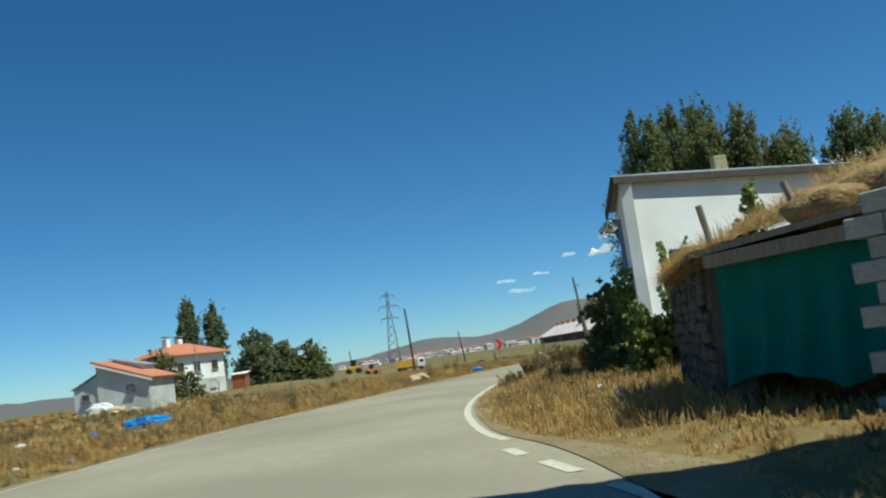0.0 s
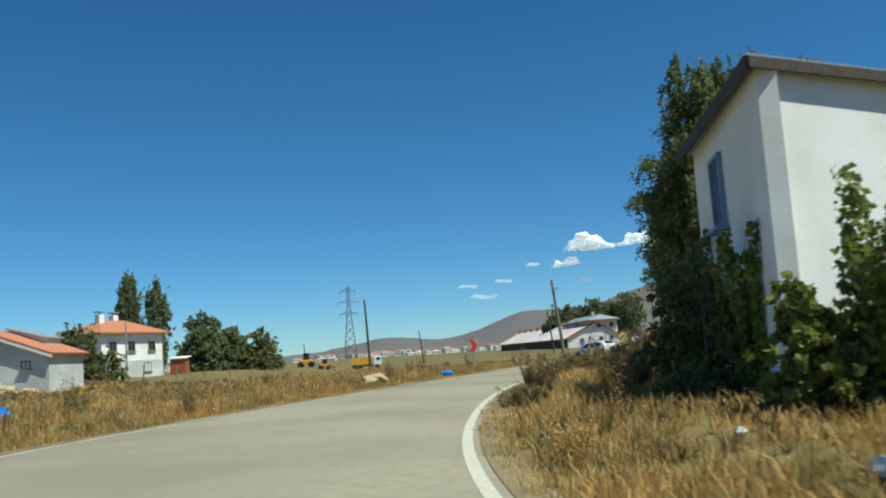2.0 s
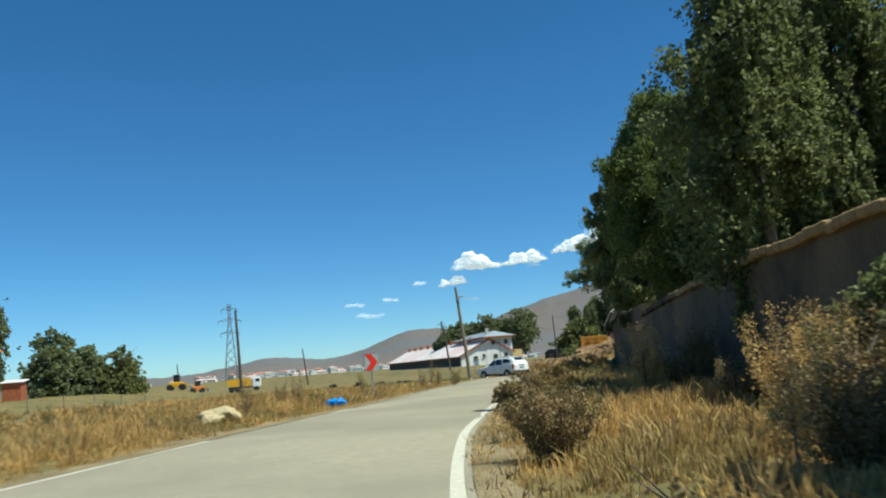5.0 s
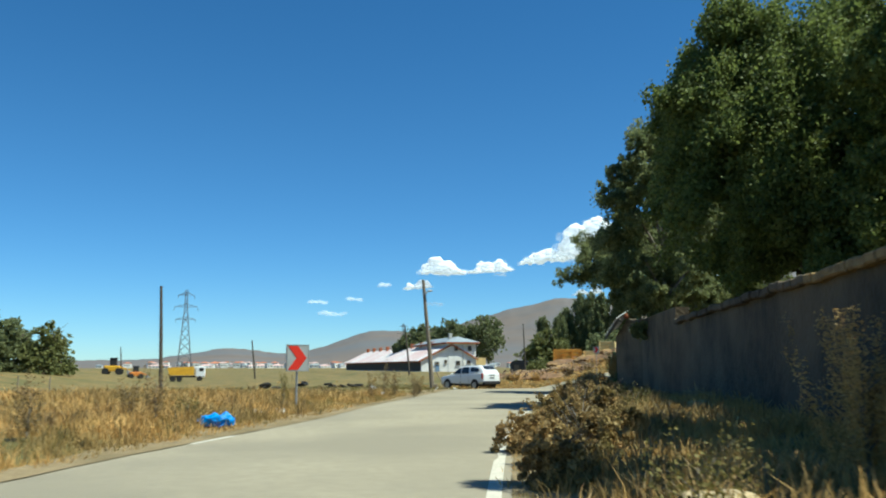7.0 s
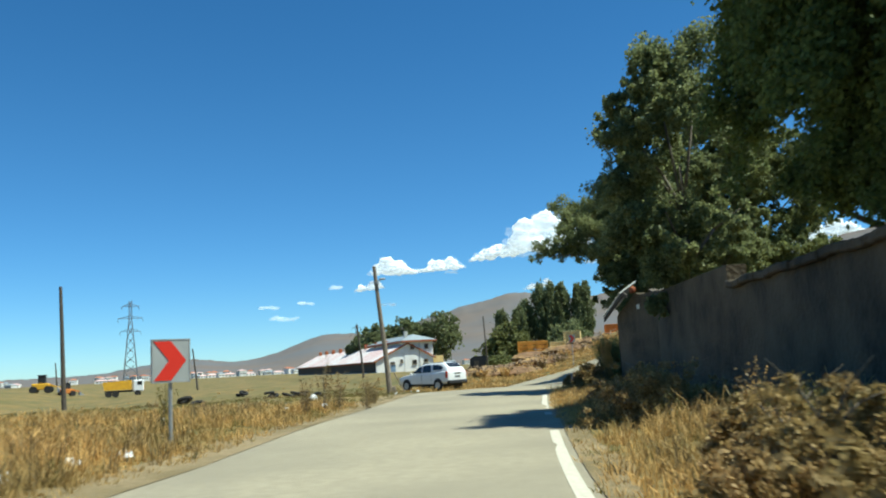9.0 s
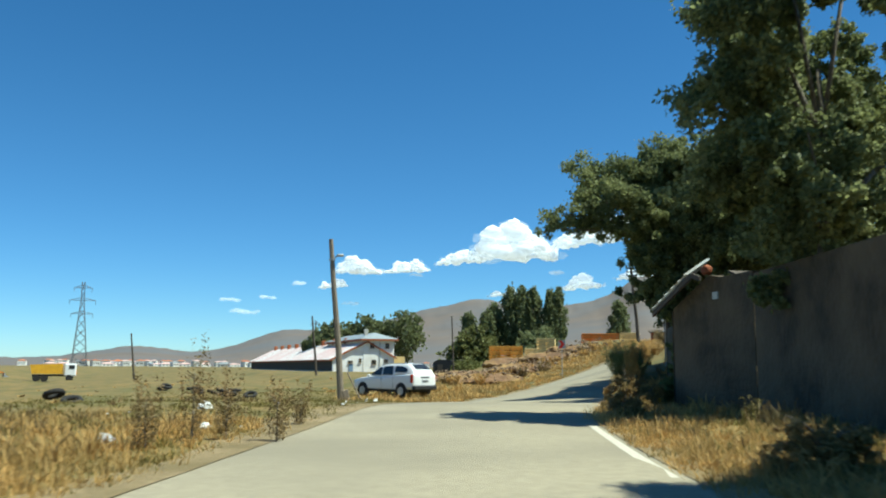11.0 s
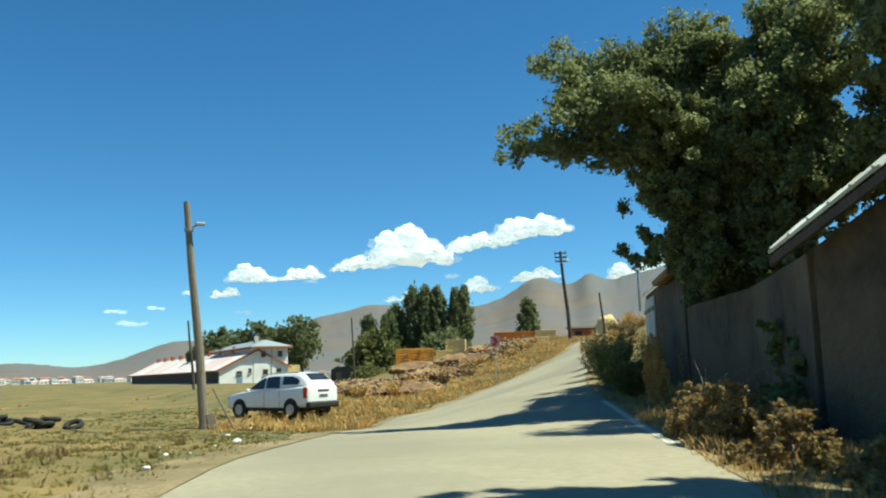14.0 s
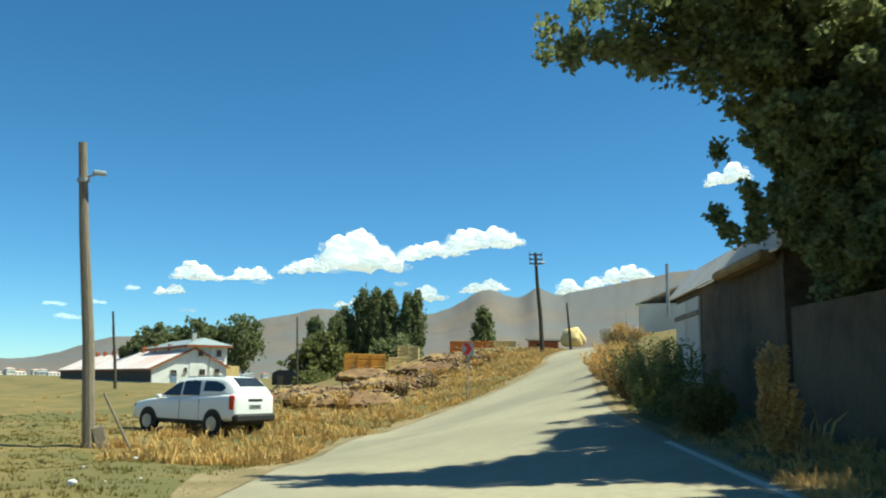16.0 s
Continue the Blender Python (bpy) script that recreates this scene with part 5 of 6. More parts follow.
tree("poplar_tree", 84.0, 184.0, 8.6, 2.0, "poplar", 7000, 0.4, M_FARLEAF, "small lone poplar on the slope", seed=71)
tree("large_bush", 51.5, 176.0, 2.0, 2.6, "bush", 4000, 0.3, M_BUSHLEAF, "low green bush beside the track", seed=72)

tree("maple_sapling", 2.7, 11.4, 2.9, 0.6, "weed", 3900, 0.10, M_SAPLING, "leafy green sapling in front of the white house", group="saplings", seed=81, trunk_r=0.03)
tree("maple_sapling", 2.1, 11.9, 2.0, 0.7, "bush", 4500, 0.10, M_SAPLING, "leafy green sapling in front of the white house", group="saplings", seed=82, trunk_r=0.03)
tree("maple_sapling", 3.3, 11.7, 2.3, 0.7, "bush", 4500, 0.10, M_SAPLING, "leafy green sapling in front of the white house", group="saplings", seed=83, trunk_r=0.03)
tree("maple_sapling", 4.5, 11.7, 3.7, 0.42, "poplar", 2100, 0.10, M_SAPLING, "thin tall sapling against the white wall", group="saplings", seed=84, trunk_r=0.03)
tree("maple_sapling", 2.3, 14.0, 2.6, 0.6, "weed", 4500, 0.10, M_SAPLING, "green shrub by the house corner", group="saplings", seed=85, trunk_r=0.03)
for bx, by, bh, br, s in ((1.9, 15.0, 3.0, 0.85, 94), (2.9, 11.8, 2.3, 0.7, 99), (3.7, 11.6, 2.2, 0.75, 100), (2.5, 12.15, 1.5, 0.75, 96), (3.5, 12.5, 1.7, 0.8, 97), (4.6, 12.9, 1.8, 0.8, 98), (2.5, 16.9, 3.4, 1.0, 95), (4.3, 18.9, 2.4, 1.2, 86), (3.9, 21.0, 2.3, 1.1, 87), (5.4, 23.4, 1.6, 0.6, 88)):
    tree("undergrowth_bush", bx, by, bh, br, "bush", 15000, 0.07, M_POPLAR, "dark green undergrowth beneath the trees", "bush", "undergrowth", s, 0.03)
for bx, by, bh, br, s in ((19.6, 63.6, 4.0, 1.3, 151), (20.9, 65.4, 4.0, 1.3, 152), (21.9, 66.6, 3.6, 1.2, 153), (18.2, 62.6, 3.3, 1.0, 154), (17.2, 61.9, 2.9, 0.8, 155), (22.2, 68.6, 3.4, 1.0, 156)):
    tree("wall_bush", bx, by, bh, br, "bush", 16000, 0.10, M_POPLAR, "dark dense bush spilling over the yard wall", "bush", "bushes over the wall", s, 0.05)
# leafy rusty shrubs along the edge of the asphalt
for bx, by, bh, br, s in ((2.35, 31.0, 0.6, 0.4, 101), (3.1, 32.5, 0.8, 0.55, 102), (3.4, 34.0, 0.9, 0.7, 103), (1.5, 27.3, 0.45, 0.28, 118), (4.5, 35.9, 0.95, 0.65, 119), (5.3, 37.4, 0.8, 0.6, 120), (6.2, 36.6, 0.4, 0.4, 104), (7.0, 38.2, 0.5, 0.45, 105), (7.4, 40.4, 0.55, 0.45, 106), (7.7, 43.4, 1.0, 1.0, 107), (8.5, 45.2, 0.9, 0.8, 108), (9.4, 48.4, 0.6, 0.5, 109),
                          (13.7, 59.4, 0.8, 0.5, 111), (15.0, 61.6, 1.0, 0.6, 112), (15.6, 62.7, 1.05, 0.65, 113), (15.2, 60.9, 0.8, 0.45, 114), (12.4, 57.2, 0.6, 0.45, 117)):
    tree("leafy_shrub", bx, by, bh, br, "bush", int(11000 + 14000 * br), 0.036, M_SHRUB, "bushy rust and green shrub at the road edge", "shrub", "leafy shrubs", s, 0.025)
for bx, by, bh, br, mm, s in ((21.3, 72.5, 1.6, 0.95, M_POPLAR, 131), (22.1, 74.1, 1.6, 0.9, M_POPLAR, 132), (20.4, 70.9, 0.9, 0.6, M_GREENGRASS, 133), (23.3, 76.1, 1.3, 0.8, M_WEED, 135), (24.8, 78.3, 1.2, 0.8, M_DRYGRASS, 136), (26.6, 80.9, 1.2, 0.9, M_DRYGRASS, 117), (29.2, 83.9, 1.0, 0.9, M_DRYGRASS, 118), (32.9, 87.9, 1.0, 0.9, M_WEED, 119), (37.0, 92.4, 1.0, 0.9, M_DRYGRASS, 123),
                              (0.4, 22.0, 0.85, 0.5, M_WEED, 120), (-0.4, 17.2, 0.45, 0.4, M_WEED, 121), (0.9, 24.2, 0.7, 0.5, M_WEED, 122), (9.7, 37.2, 2.2, 0.85, M_DRYGRASS, 127), (4.0, 23.4, 1.5, 0.8, M_DRYGRASS, 128), (4.9, 30.4, 1.6, 0.6, M_DRYGRASS, 129), (4.9, 26.4, 0.8, 0.5, M_WEED, 147), (6.6, 31.2, 1.4, 0.5, M_WEED, 148), (7.4, 33.4, 1.3, 0.5, M_WEED, 149), (3.3, 21.4, 1.3, 0.7, M_DRYGRASS, 142), (5.8, 30.4, 0.9, 0.5, M_WEED, 143), (18.9, 68.0, 1.6, 0.36, M_DRYGRASS, 130), (1.9, 19.6, 0.9, 0.45, M_WEED, 140), (2.6, 20.4, 1.3, 0.7, M_WEED, 141)):
    tree("dry_shrub", bx, by, bh, br, "weed", 9000, 0.026 if by < 40 else 0.042, mm, "dry brown and green roadside shrub", "shrub", "roadside shrubs", s, 0.025)


# ---- poles, pylons, signs ----
def utility_pole(base, top, r, m, label, arms=0, lamp=False, brace=False):
    base, top = Vector(base), Vector(top)
    p = thing("utility_pole", Matrix.Translation(base), label, "pole", "utility poles")
    up = top - base
    bend = Vector((noise.noise(base) * 0.012, noise.noise(base + Vector((3, 3, 3))) * 0.012, 0)) * up.length
    bm = bmesh.new()
    pts = [Vector((0, 0, -0.4)), up * 0.35 - bend, up * 0.7 + bend * 0.5, up]
    for i in range(3):
        add_tube(bm, pts[i], pts[i + 1], r * (1 - 0.13 * i), r * (1 - 0.13 * (i + 1)), 10)
    part("shaft", bm, m, p, smooth=False)
    side = Vector((0.86, -0.5, 0))
    for i in range(arms):
        z = up * (1 - (0.02 + 0.045 * i))
        arm = part("crossarm", tube(z - side * 0.45, z + side * 0.45, 0.05, 0.05, 6), M_WOODDARK, p)
        for q in (-0.4, 0.4):
            part("insulator", tube(z + side * q, z + side * q + Vector((0, 0, 0.2)), 0.05, 0.035, 6), M_STEEL, arm)
    if lamp:
        z = up * 0.88
        lampo = part("street_lamp", tube(z, z + side * 0.30 + Vector((0, 0, 0.10)), 0.035, 0.03, 6), M_STEEL, p, "grey street lamp bracket")
        part("lamp_head", box((0.34, 0.16, 0.12), Matrix.Translation(z + side * 0.42 + Vector((0, 0, 0.14))), 0.03), M_STEEL, lampo)
        part("cable_clamp", tube(z * 0.985, z * 1.0, r * 0.95, r * 0.95, 10), M_STEEL, p)
    if brace:
        part("stub_post", box((0.30, 0.14, 0.75), Matrix.Translation((0.22, -0.12, 0.15)) @ Matrix.Rotation(-0.25, 4, "Y"), 0.02), M_WOOD, p, "short weathered footing board")
        part("brace", tube((0.95, -0.35, -0.1), (0.24, -0.1, 1.35), 0.04, 0.035, 6), M_WOOD, p, "leaning wooden brace")
    return p


utility_pole((12.25, 84.0, gz(12.25, 84)), (11.5, 83.7, 7.15), 0.17, M_WOOD, "weathered wooden pole with a lamp bracket", lamp=True, brace=True)
utility_pole((42.4, 107.2, gz(42.4, 107.2)), (41.7, 107.0, 9.55), 0.16, M_WOODDARK, "dark wooden pole with short crossarms", arms=3, lamp=True)
utility_pole((-5.9, 83.6, gz(-5.9, 83.6)), (-6.2, 84.0, 6.4), 0.14, M_WOODDARK, "dark leaning wooden pole in the field")
utility_pole((0.7, 173, gz(0.7, 173)), (0.0, 172.9, 5.5), 0.16, M_WOODDARK, "far dark wooden pole in the field")
utility_pole((-32.4, 262.0, gz(-32.4, 262)), (-32.9, 262.4, 6.3), 0.2, M_WOODDARK, "far dark wooden pole in the field")
utility_pole((20.2, 137, gz(20.2, 137)), (19.6, 137.1, 6.45), 0.14, M_WOODDARK, "dark wooden pole before the barn")
utility_pole((38.7, 145, gz(38.7, 145)), (38.4, 145, 7.3), 0.12, M_WOODDARK, "thin wooden pole beside the bush")
utility_pole((60.3, 128.1, gz(60.3, 128.1)), (59.8, 128.1, 8.7), 0.14, M_WOODDARK, "far wooden pole on the slope")
utility_pole((-27.6, 82.0, gz(-27.6, 82)), (-27.6, 82.0, 5.6), 0.10, M_STEEL, "grey lattice post by the house")


def pylon(x, y, h, label):
    p = thing("power_pylon", Matrix.Translation((x, y, gz(x, y))), label, "pylon", "power pylons")
    w0, w1, n = h * 0.085, h * 0.016, 9
    t = h * 0.0028

    def corner(level, i):
        f = level / n
        w = w0 + (w1 - w0) * min(1, f * 1.25)
        return Vector(((-w, w, w, -w)[i], (-w, -w, w, w)[i], h * f))

    for i in range(4):
        leg = bmesh.new()
        for k2 in (0, int(n * 0.8)):
            add_tube(leg, corner(k2, i), corner(int(n * 0.8) if k2 == 0 else n, i), t * 1.3, t * 1.3, 4)
        part("leg", leg, M_PYLON, p)
    brace = bmesh.new()
    for i in range(4):
        for k2 in range(n):
            add_tube(brace, corner(k2, i), corner(k2 + 1, (i + 1) % 4), t * 0.8, t * 0.8, 4)
            add_tube(brace, corner(k2, (i + 1) % 4), corner(k2 + 1, i), t * 0.8, t * 0.8, 4)
    part("bracing", brace, M_PYLON, p)
    for f, a in ((0.93, 0.10), (0.78, 0.145), (0.62, 0.12)):
        arm = bmesh.new()
        for s in (-1, 1):
            tip = Vector((s * h * a, 0, h * f))
            for q in (-1, 1):
                add_tube(arm, Vector((0, q * w1, h * f)), tip, t, t * 0.8, 4)
                add_tube(arm, Vector((0, q * w1, h * (f + 0.035))), tip, t, t * 0.8, 4)
            add_tube(arm, tip, tip - Vector((0, 0, h * 0.045)), t, t, 4)
        part("crossarm", arm, M_PYLON, p)
    return p


pylon(-42.6, 629.4, 52.6, "grey steel lattice pylon on the plain")
pylon(72.4, 442.0, 22.0, "far grey steel lattice pylon")


def chevron_sign(x, y, z_mid, turn, label):
    s = thing("chevron_sign", Matrix.Translation((x, y, gz(x, y))) @ Matrix.Rotation(turn, 4, "Z"), label, "road sign", "curve signs")
    z = z_mid - gz(x, y)
    w, h = 0.56, 0.64
    panel = part("panel", box((w, 0.03, h), Matrix.Translation((0, 0, z)), 0.008), M_SIGNWHITE, s)
    part("rim", mesh_and_bm(ring(w + 0.02, h + 0.02, 0.07, 0.02), Matrix.Translation((0, 0.015, z))), M_STEEL, panel)
    for up in (1, -1):
        pts = [(-0.26, 0.295 * up), (0.0, 0.295 * up), (0.225, 0.0), (-0.035, 0.0)]
        part("red_stroke", prism(pts, 0.008, Matrix.Translation((0, -0.024, z))), M_SIGNRED, panel, "red chevron stroke")
    part("post", tube((0, 0.05, -0.3), (0, 0.05, z + 0.25), 0.03, 0.03, 8), M_STEEL, s)
    return s


def mesh_and_bm(vf, m):
    bm = bmesh.new()
    vs = [bm.verts.new(m @ Vector(v)) for v in vf[0]]
    for f in vf[1]:
        bm.faces.new([vs[i] for i in f])
    return bm


chevron_sign(0.84, 45.9, 1.27, radians(16), "red and white chevron sign on a steel post")
far_sign = chevron_sign(27.4, 91.0, 3.0, radians(-30), "red and white chevron sign at the second curve")
far_sign.scale = (0.78, 0.78, 0.78)


# ---- parked pickup ----
def pickup():
    """A white double-cab pickup with a hard canopy; x ahead, y to its left, wheels on z = 0."""
    car = thing("pickup_truck", Matrix(), "white pickup with a canopy parked on the grass", "car")
    def smooth_rows(rows, n=4):
        """Stations eased in between by a smooth curve."""
        p = np.array(rows, float)
        p = np.concatenate([2 * p[:1] - p[1:2], p, 2 * p[-1:] - p[-2:-1]])
        out = []
        for i in range(1, len(p) - 2):
            for k2 in range(n):
                t = k2 / n
                a, b, c, d = p[i - 1], p[i], p[i + 1], p[i + 2]
                out.append(0.5 * (2 * b + (c - a) * t + (2 * a - 5 * b + 4 * c - d) * t * t + (3 * b - a - 3 * c + d) * t ** 3))
        return out + [p[-2]]

    def loft(st):
        bm = bmesh.new()
        rings = [[bm.verts.new(v) for v in prof] for prof in st]
        for a, b in zip(rings, rings[1:]):
            for i in range(len(a)):
                j = (i + 1) % len(a)
                bm.faces.new((a[i], a[j], b[j], b[i]))
        bm.faces.new(rings[0]), bm.faces.new(rings[-1])
        return bm

    def mirrored(x, half):
        half = [tuple(v) for v in smooth_rows(half, 3)]
        return [(x, y, z) for y, z in half] + [(x, -y, z) for y, z in half[::-1]]

    # stations along the length: x, sill z, belt z, half width
    rows = ((2.50, 0.52, 0.74, 0.40), (2.47, 0.45, 0.82, 0.62), (2.38, 0.38, 0.89, 0.78), (2.1, 0.36, 0.98, 0.89), (1.5, 0.36, 1.08, 0.935), (0.95, 0.36, 1.13, 0.945), (0, 0.36, 1.17, 0.95), (-1.0, 0.36, 1.22, 0.955), (-2.0, 0.42, 1.27, 0.945), (-2.36, 0.46, 1.28, 0.90), (-2.47, 0.50, 1.24, 0.82), (-2.50, 0.58, 1.12, 0.66))
    st = [mirrored(x, ((w * 0.80, zs), (w * 0.975, zs + 0.09), (w, zs + 0.34), (w * 0.99, zb - 0.16), (w * 0.94, zb - 0.03), (w * 0.82, zb))) for x, zs, zb, w in smooth_rows(rows)]
    body = part("body", loft(st), M_CARPAINT, car, "white painted body", smooth=True)

    # stations of cabin and canopy: x, belt z, roof z, half widths at belt and roof
    rows = ((1.20, 1.04, 1.10, 0.84, 0.80), (0.75, 1.08, 1.40, 0.87, 0.76), (0.28, 1.12, 1.68, 0.885, 0.71), (-0.3, 1.14, 1.79, 0.89, 0.70), (-1.1, 1.17, 1.82, 0.89, 0.70), (-1.8, 1.20, 1.80, 0.885, 0.69), (-2.08, 1.20, 1.70, 0.875, 0.66), (-2.36, 1.20, 1.47, 0.85, 0.68), (-2.45, 1.18, 1.26, 0.80, 0.70))
    st = [mirrored(x, ((wb, zb), (wb * 0.3 + wr * 0.7, zb + (zr - zb) * 0.72), (wr, zr - 0.07), (wr * 0.86, zr), (wr * 0.4, zr + 0.02))) for x, zb, zr, wb, wr in smooth_rows(rows)]
    cabin = part("cabin", loft(st), M_CARPAINT, car, "white roof and canopy", smooth=True)

    def side_at(x, z, s):
        """A place on the cabin's side glass, a little proud of it."""
        f = max(0, min(1, (z - 1.12) / 0.68))
        return (x, s * (0.910 - 0.175 * f), z)

    panes = (((0.92, 1.20), (0.52, 1.44), (0.28, 1.58), (0.04, 1.65), (0.04, 1.20)), ((-0.07, 1.22), (-0.07, 1.67), (-0.50, 1.70), (-0.80, 1.69), (-0.88, 1.22)), ((-1.02, 1.36), (-1.02, 1.69), (-1.50, 1.68), (-1.80, 1.60), (-1.98, 1.48), (-1.86, 1.36)))
    for s in (1, -1):
        for pane in panes:
            pts = [side_at(x, z, s) for x, z in pane]
            inner = [(x, y - s * 0.03, z) for x, y, z in pts]
            n = len(pts)
            f = [tuple(range(n))] + [tuple(range(2 * n - 1, n - 1, -1))] + [(i, n + i, n + (i + 1) % n, (i + 1) % n) for i in range(n)]
            child("side_window", mesh_of("side_window", pts + inner, f, M_GLASS), cabin)
        part("sill_trim", box((2.3, 0.05, 0.12), Matrix.Translation((0.05, s * 0.90, 0.42)), 0.015), M_BLACKPLASTIC, body, "dark lower trim")
        part("mirror", box((0.14, 0.16, 0.14), Matrix.Translation((0.92, s * 1.0, 1.16)), 0.03), M_CARPAINT, body)
        part("head_lamp", box((0.30, 0.16, 0.16), Matrix.Translation((2.28, s * 0.72, 0.84)), 0.04), M_STEEL, body)
        part("tail_lamp", box((0.20, 0.12, 0.46), Matrix.Translation((-2.34, s * 0.865, 1.02)), 0.04), M_REDLAMP, body, "red tail lamp")
        for hx in (0.25, -0.6):
            part("door_handle", box((0.18, 0.03, 0.035), Matrix.Translation((hx, s * 0.952, 0.99)), 0.008), M_CARPAINT, body)
        part("door_seam", box((0.012, 0.012, 0.62), Matrix.Translation((-0.03, s * 0.95, 0.77))), M_BLACKPLASTIC, body)
        part("door_seam", box((0.012, 0.012, 0.62), Matrix.Translation((-0.95, s * 0.952, 0.79))), M_BLACKPLASTIC, body)
        part("roof_rail", tube((0.0, s * 0.60, 1.80), (-1.75, s * 0.60, 1.85), 0.02, 0.02, 6), M_STEEL, cabin)
        for wx in (1.47, -1.59):
            flare = bmesh.new()
            bmesh.ops.create_cone(flare, cap_ends=True, segments=28, radius1=0.415, radius2=0.415, depth=0.10, matrix=Matrix.Translation((wx, s * 0.905, 0.40)) @ Matrix.Rotation(math.pi / 2, 4, "X"))
            part("wheel_arch", flare, M_BLACKPLASTIC, body, "dark wheel arch")
            wheel = thing("wheel", Matrix.Translation((wx, s * 0.86, 0.355)), "", "")
            wheel.parent = car
            tyre = bmesh.new()
            bmesh.ops.create_cone(tyre, cap_ends=True, segments=32, radius1=0.355, radius2=0.355, depth=0.24, matrix=Matrix.Rotation(math.pi / 2, 4, "X"))
            bmesh.ops.bevel(tyre, geom=[e for e in tyre.edges if e.calc_length() < 0.1], offset=0.03, segments=2, affect="EDGES")
            part("tyre", tyre, M_TYRE, wheel, smooth=False)
            rim = bmesh.new()
            bmesh.ops.create_cone(rim, cap_ends=True, segments=24, radius1=0.22, radius2=0.22, depth=0.02, matrix=Matrix.Translation((0, s * 0.125, 0)) @ Matrix.Rotation(math.pi / 2, 4, "X"))
            for q in range(5):
                a = q * 2 * math.pi / 5
                add_box(rim, (0.07, 0.03, 0.2), Matrix.Translation((math.sin(a) * 0.11, s * 0.14, math.cos(a) * 0.11)) @ Matrix.Rotation(a, 4, "Y"))
            part("rim", rim, M_ALLOY, wheel)
    # tail: window, plate recess, bumper
    tw = [(-1.96, 0.50, 1.765), (-1.96, -0.50, 1.765), (-2.33, -0.54, 1.51), (-2.33, 0.54, 1.51)]
    tw = [(x - 0.02, y, z + 0.03) for x, y, z in tw] + [(x + 0.03, y, z - 0.04) for x, y, z in tw]
    child("rear_window", mesh_of("rear_window", tw, [(0, 1, 2, 3), (7, 6, 5, 4), (0, 4, 5, 1), (1, 5, 6, 2), (2, 6, 7, 3), (3, 7, 4, 0)], M_GLASS), cabin)
    ws = [(1.02, 0.68, 1.20), (1.02, -0.68, 1.20), (0.36, -0.60, 1.635), (0.36, 0.60, 1.635)]
    ws = [(x + 0.03, y, z + 0.03) for x, y, z in ws] + [(x - 0.03, y, z - 0.04) for x, y, z in ws]
    child("windscreen", mesh_of("windscreen", ws, [(0, 1, 2, 3), (7, 6, 5, 4), (0, 4, 5, 1), (1, 5, 6, 2), (2, 6, 7, 3), (3, 7, 4, 0)], M_GLASS), cabin)
    part("tailgate_handle", box((0.04, 0.62, 0.07), Matrix.Translation((-2.50, 0, 1.10)), 0.01), M_BLACKPLASTIC, body)
    plate = part("number_plate", box((0.03, 0.5, 0.12), Matrix.Translation((-2.505, 0, 0.90)), 0.004), M_SIGNWHITE, body)
    for q in range(4):
        part("plate_bar", box((0.006, 0.07, 0.06), Matrix.Translation((-2.523, -0.16 + q * 0.105, 0.90))), M_BLACKPLASTIC, plate)
    part("rear_bumper", box((0.26, 1.76, 0.26), Matrix.Translation((-2.46, 0, 0.54)), 0.06), M_BLACKPLASTIC, car, "dark rear bumper")
    part("front_bumper", box((0.24, 1.6, 0.26), Matrix.Translation((2.40, 0, 0.54)), 0.08), M_CARPAINT, car)
    part("underbody", box((4.3, 1.5, 0.22), Matrix.Translation((0, 0, 0.40))), M_BLACKPLASTIC, car)
    return car


truck = pickup()
truck.matrix_basis = Matrix.Translation((16.3, 89.6, gz(16.3, 89.6) - 0.02)) @ Matrix.Rotation(math.atan2(0.865, -0.48), 4, "Z")

# ---- machines, containers and clutter of the field ----
def tipper(m):
    t = thing("tipper_truck", m, "yellow tipper truck with a white cab in the field", "truck")
    part("body", prism([(-2.6, 1.15), (1.6, 1.15), (1.6, 2.7), (-2.9, 2.5)], 2.3, Matrix.Translation((0, -1.15, 0))), M_YELLOW, t, "yellow tipping body")
    cab = part("cab", box((1.7, 2.2, 1.9), Matrix.Translation((2.7, 0, 1.75)), 0.15), M_CARPAINT, t, "white cab")
    part("side_window", box((0.8, 2.24, 0.6), Matrix.Translation((2.9, 0, 2.15))), M_GLASS, cab)
    part("grille", box((0.06, 1.7, 0.7), Matrix.Translation((3.56, 0, 1.3))), M_ORANGE, cab)
    part("chassis", box((6.0, 0.9, 0.3), Matrix.Translation((0.4, 0, 0.9))), M_BLACKPLASTIC, t)
    for wx in (2.6, -0.9, -2.0):
        for s in (-1, 1):
            w = bmesh.new()
            bmesh.ops.create_cone(w, cap_ends=True, segments=20, radius1=0.5, radius2=0.5, depth=0.35, matrix=Matrix.Translation((wx, s * 0.95, 0.5)) @ Matrix.Rotation(math.pi / 2, 4, "X"))
            part("wheel", w, M_TYRE, t)
    return t


tipper(Matrix.Translation((-11.6, 187.5, gz(-11.6, 187.5))) @ Matrix.Rotation(0.05, 4, "Z"))


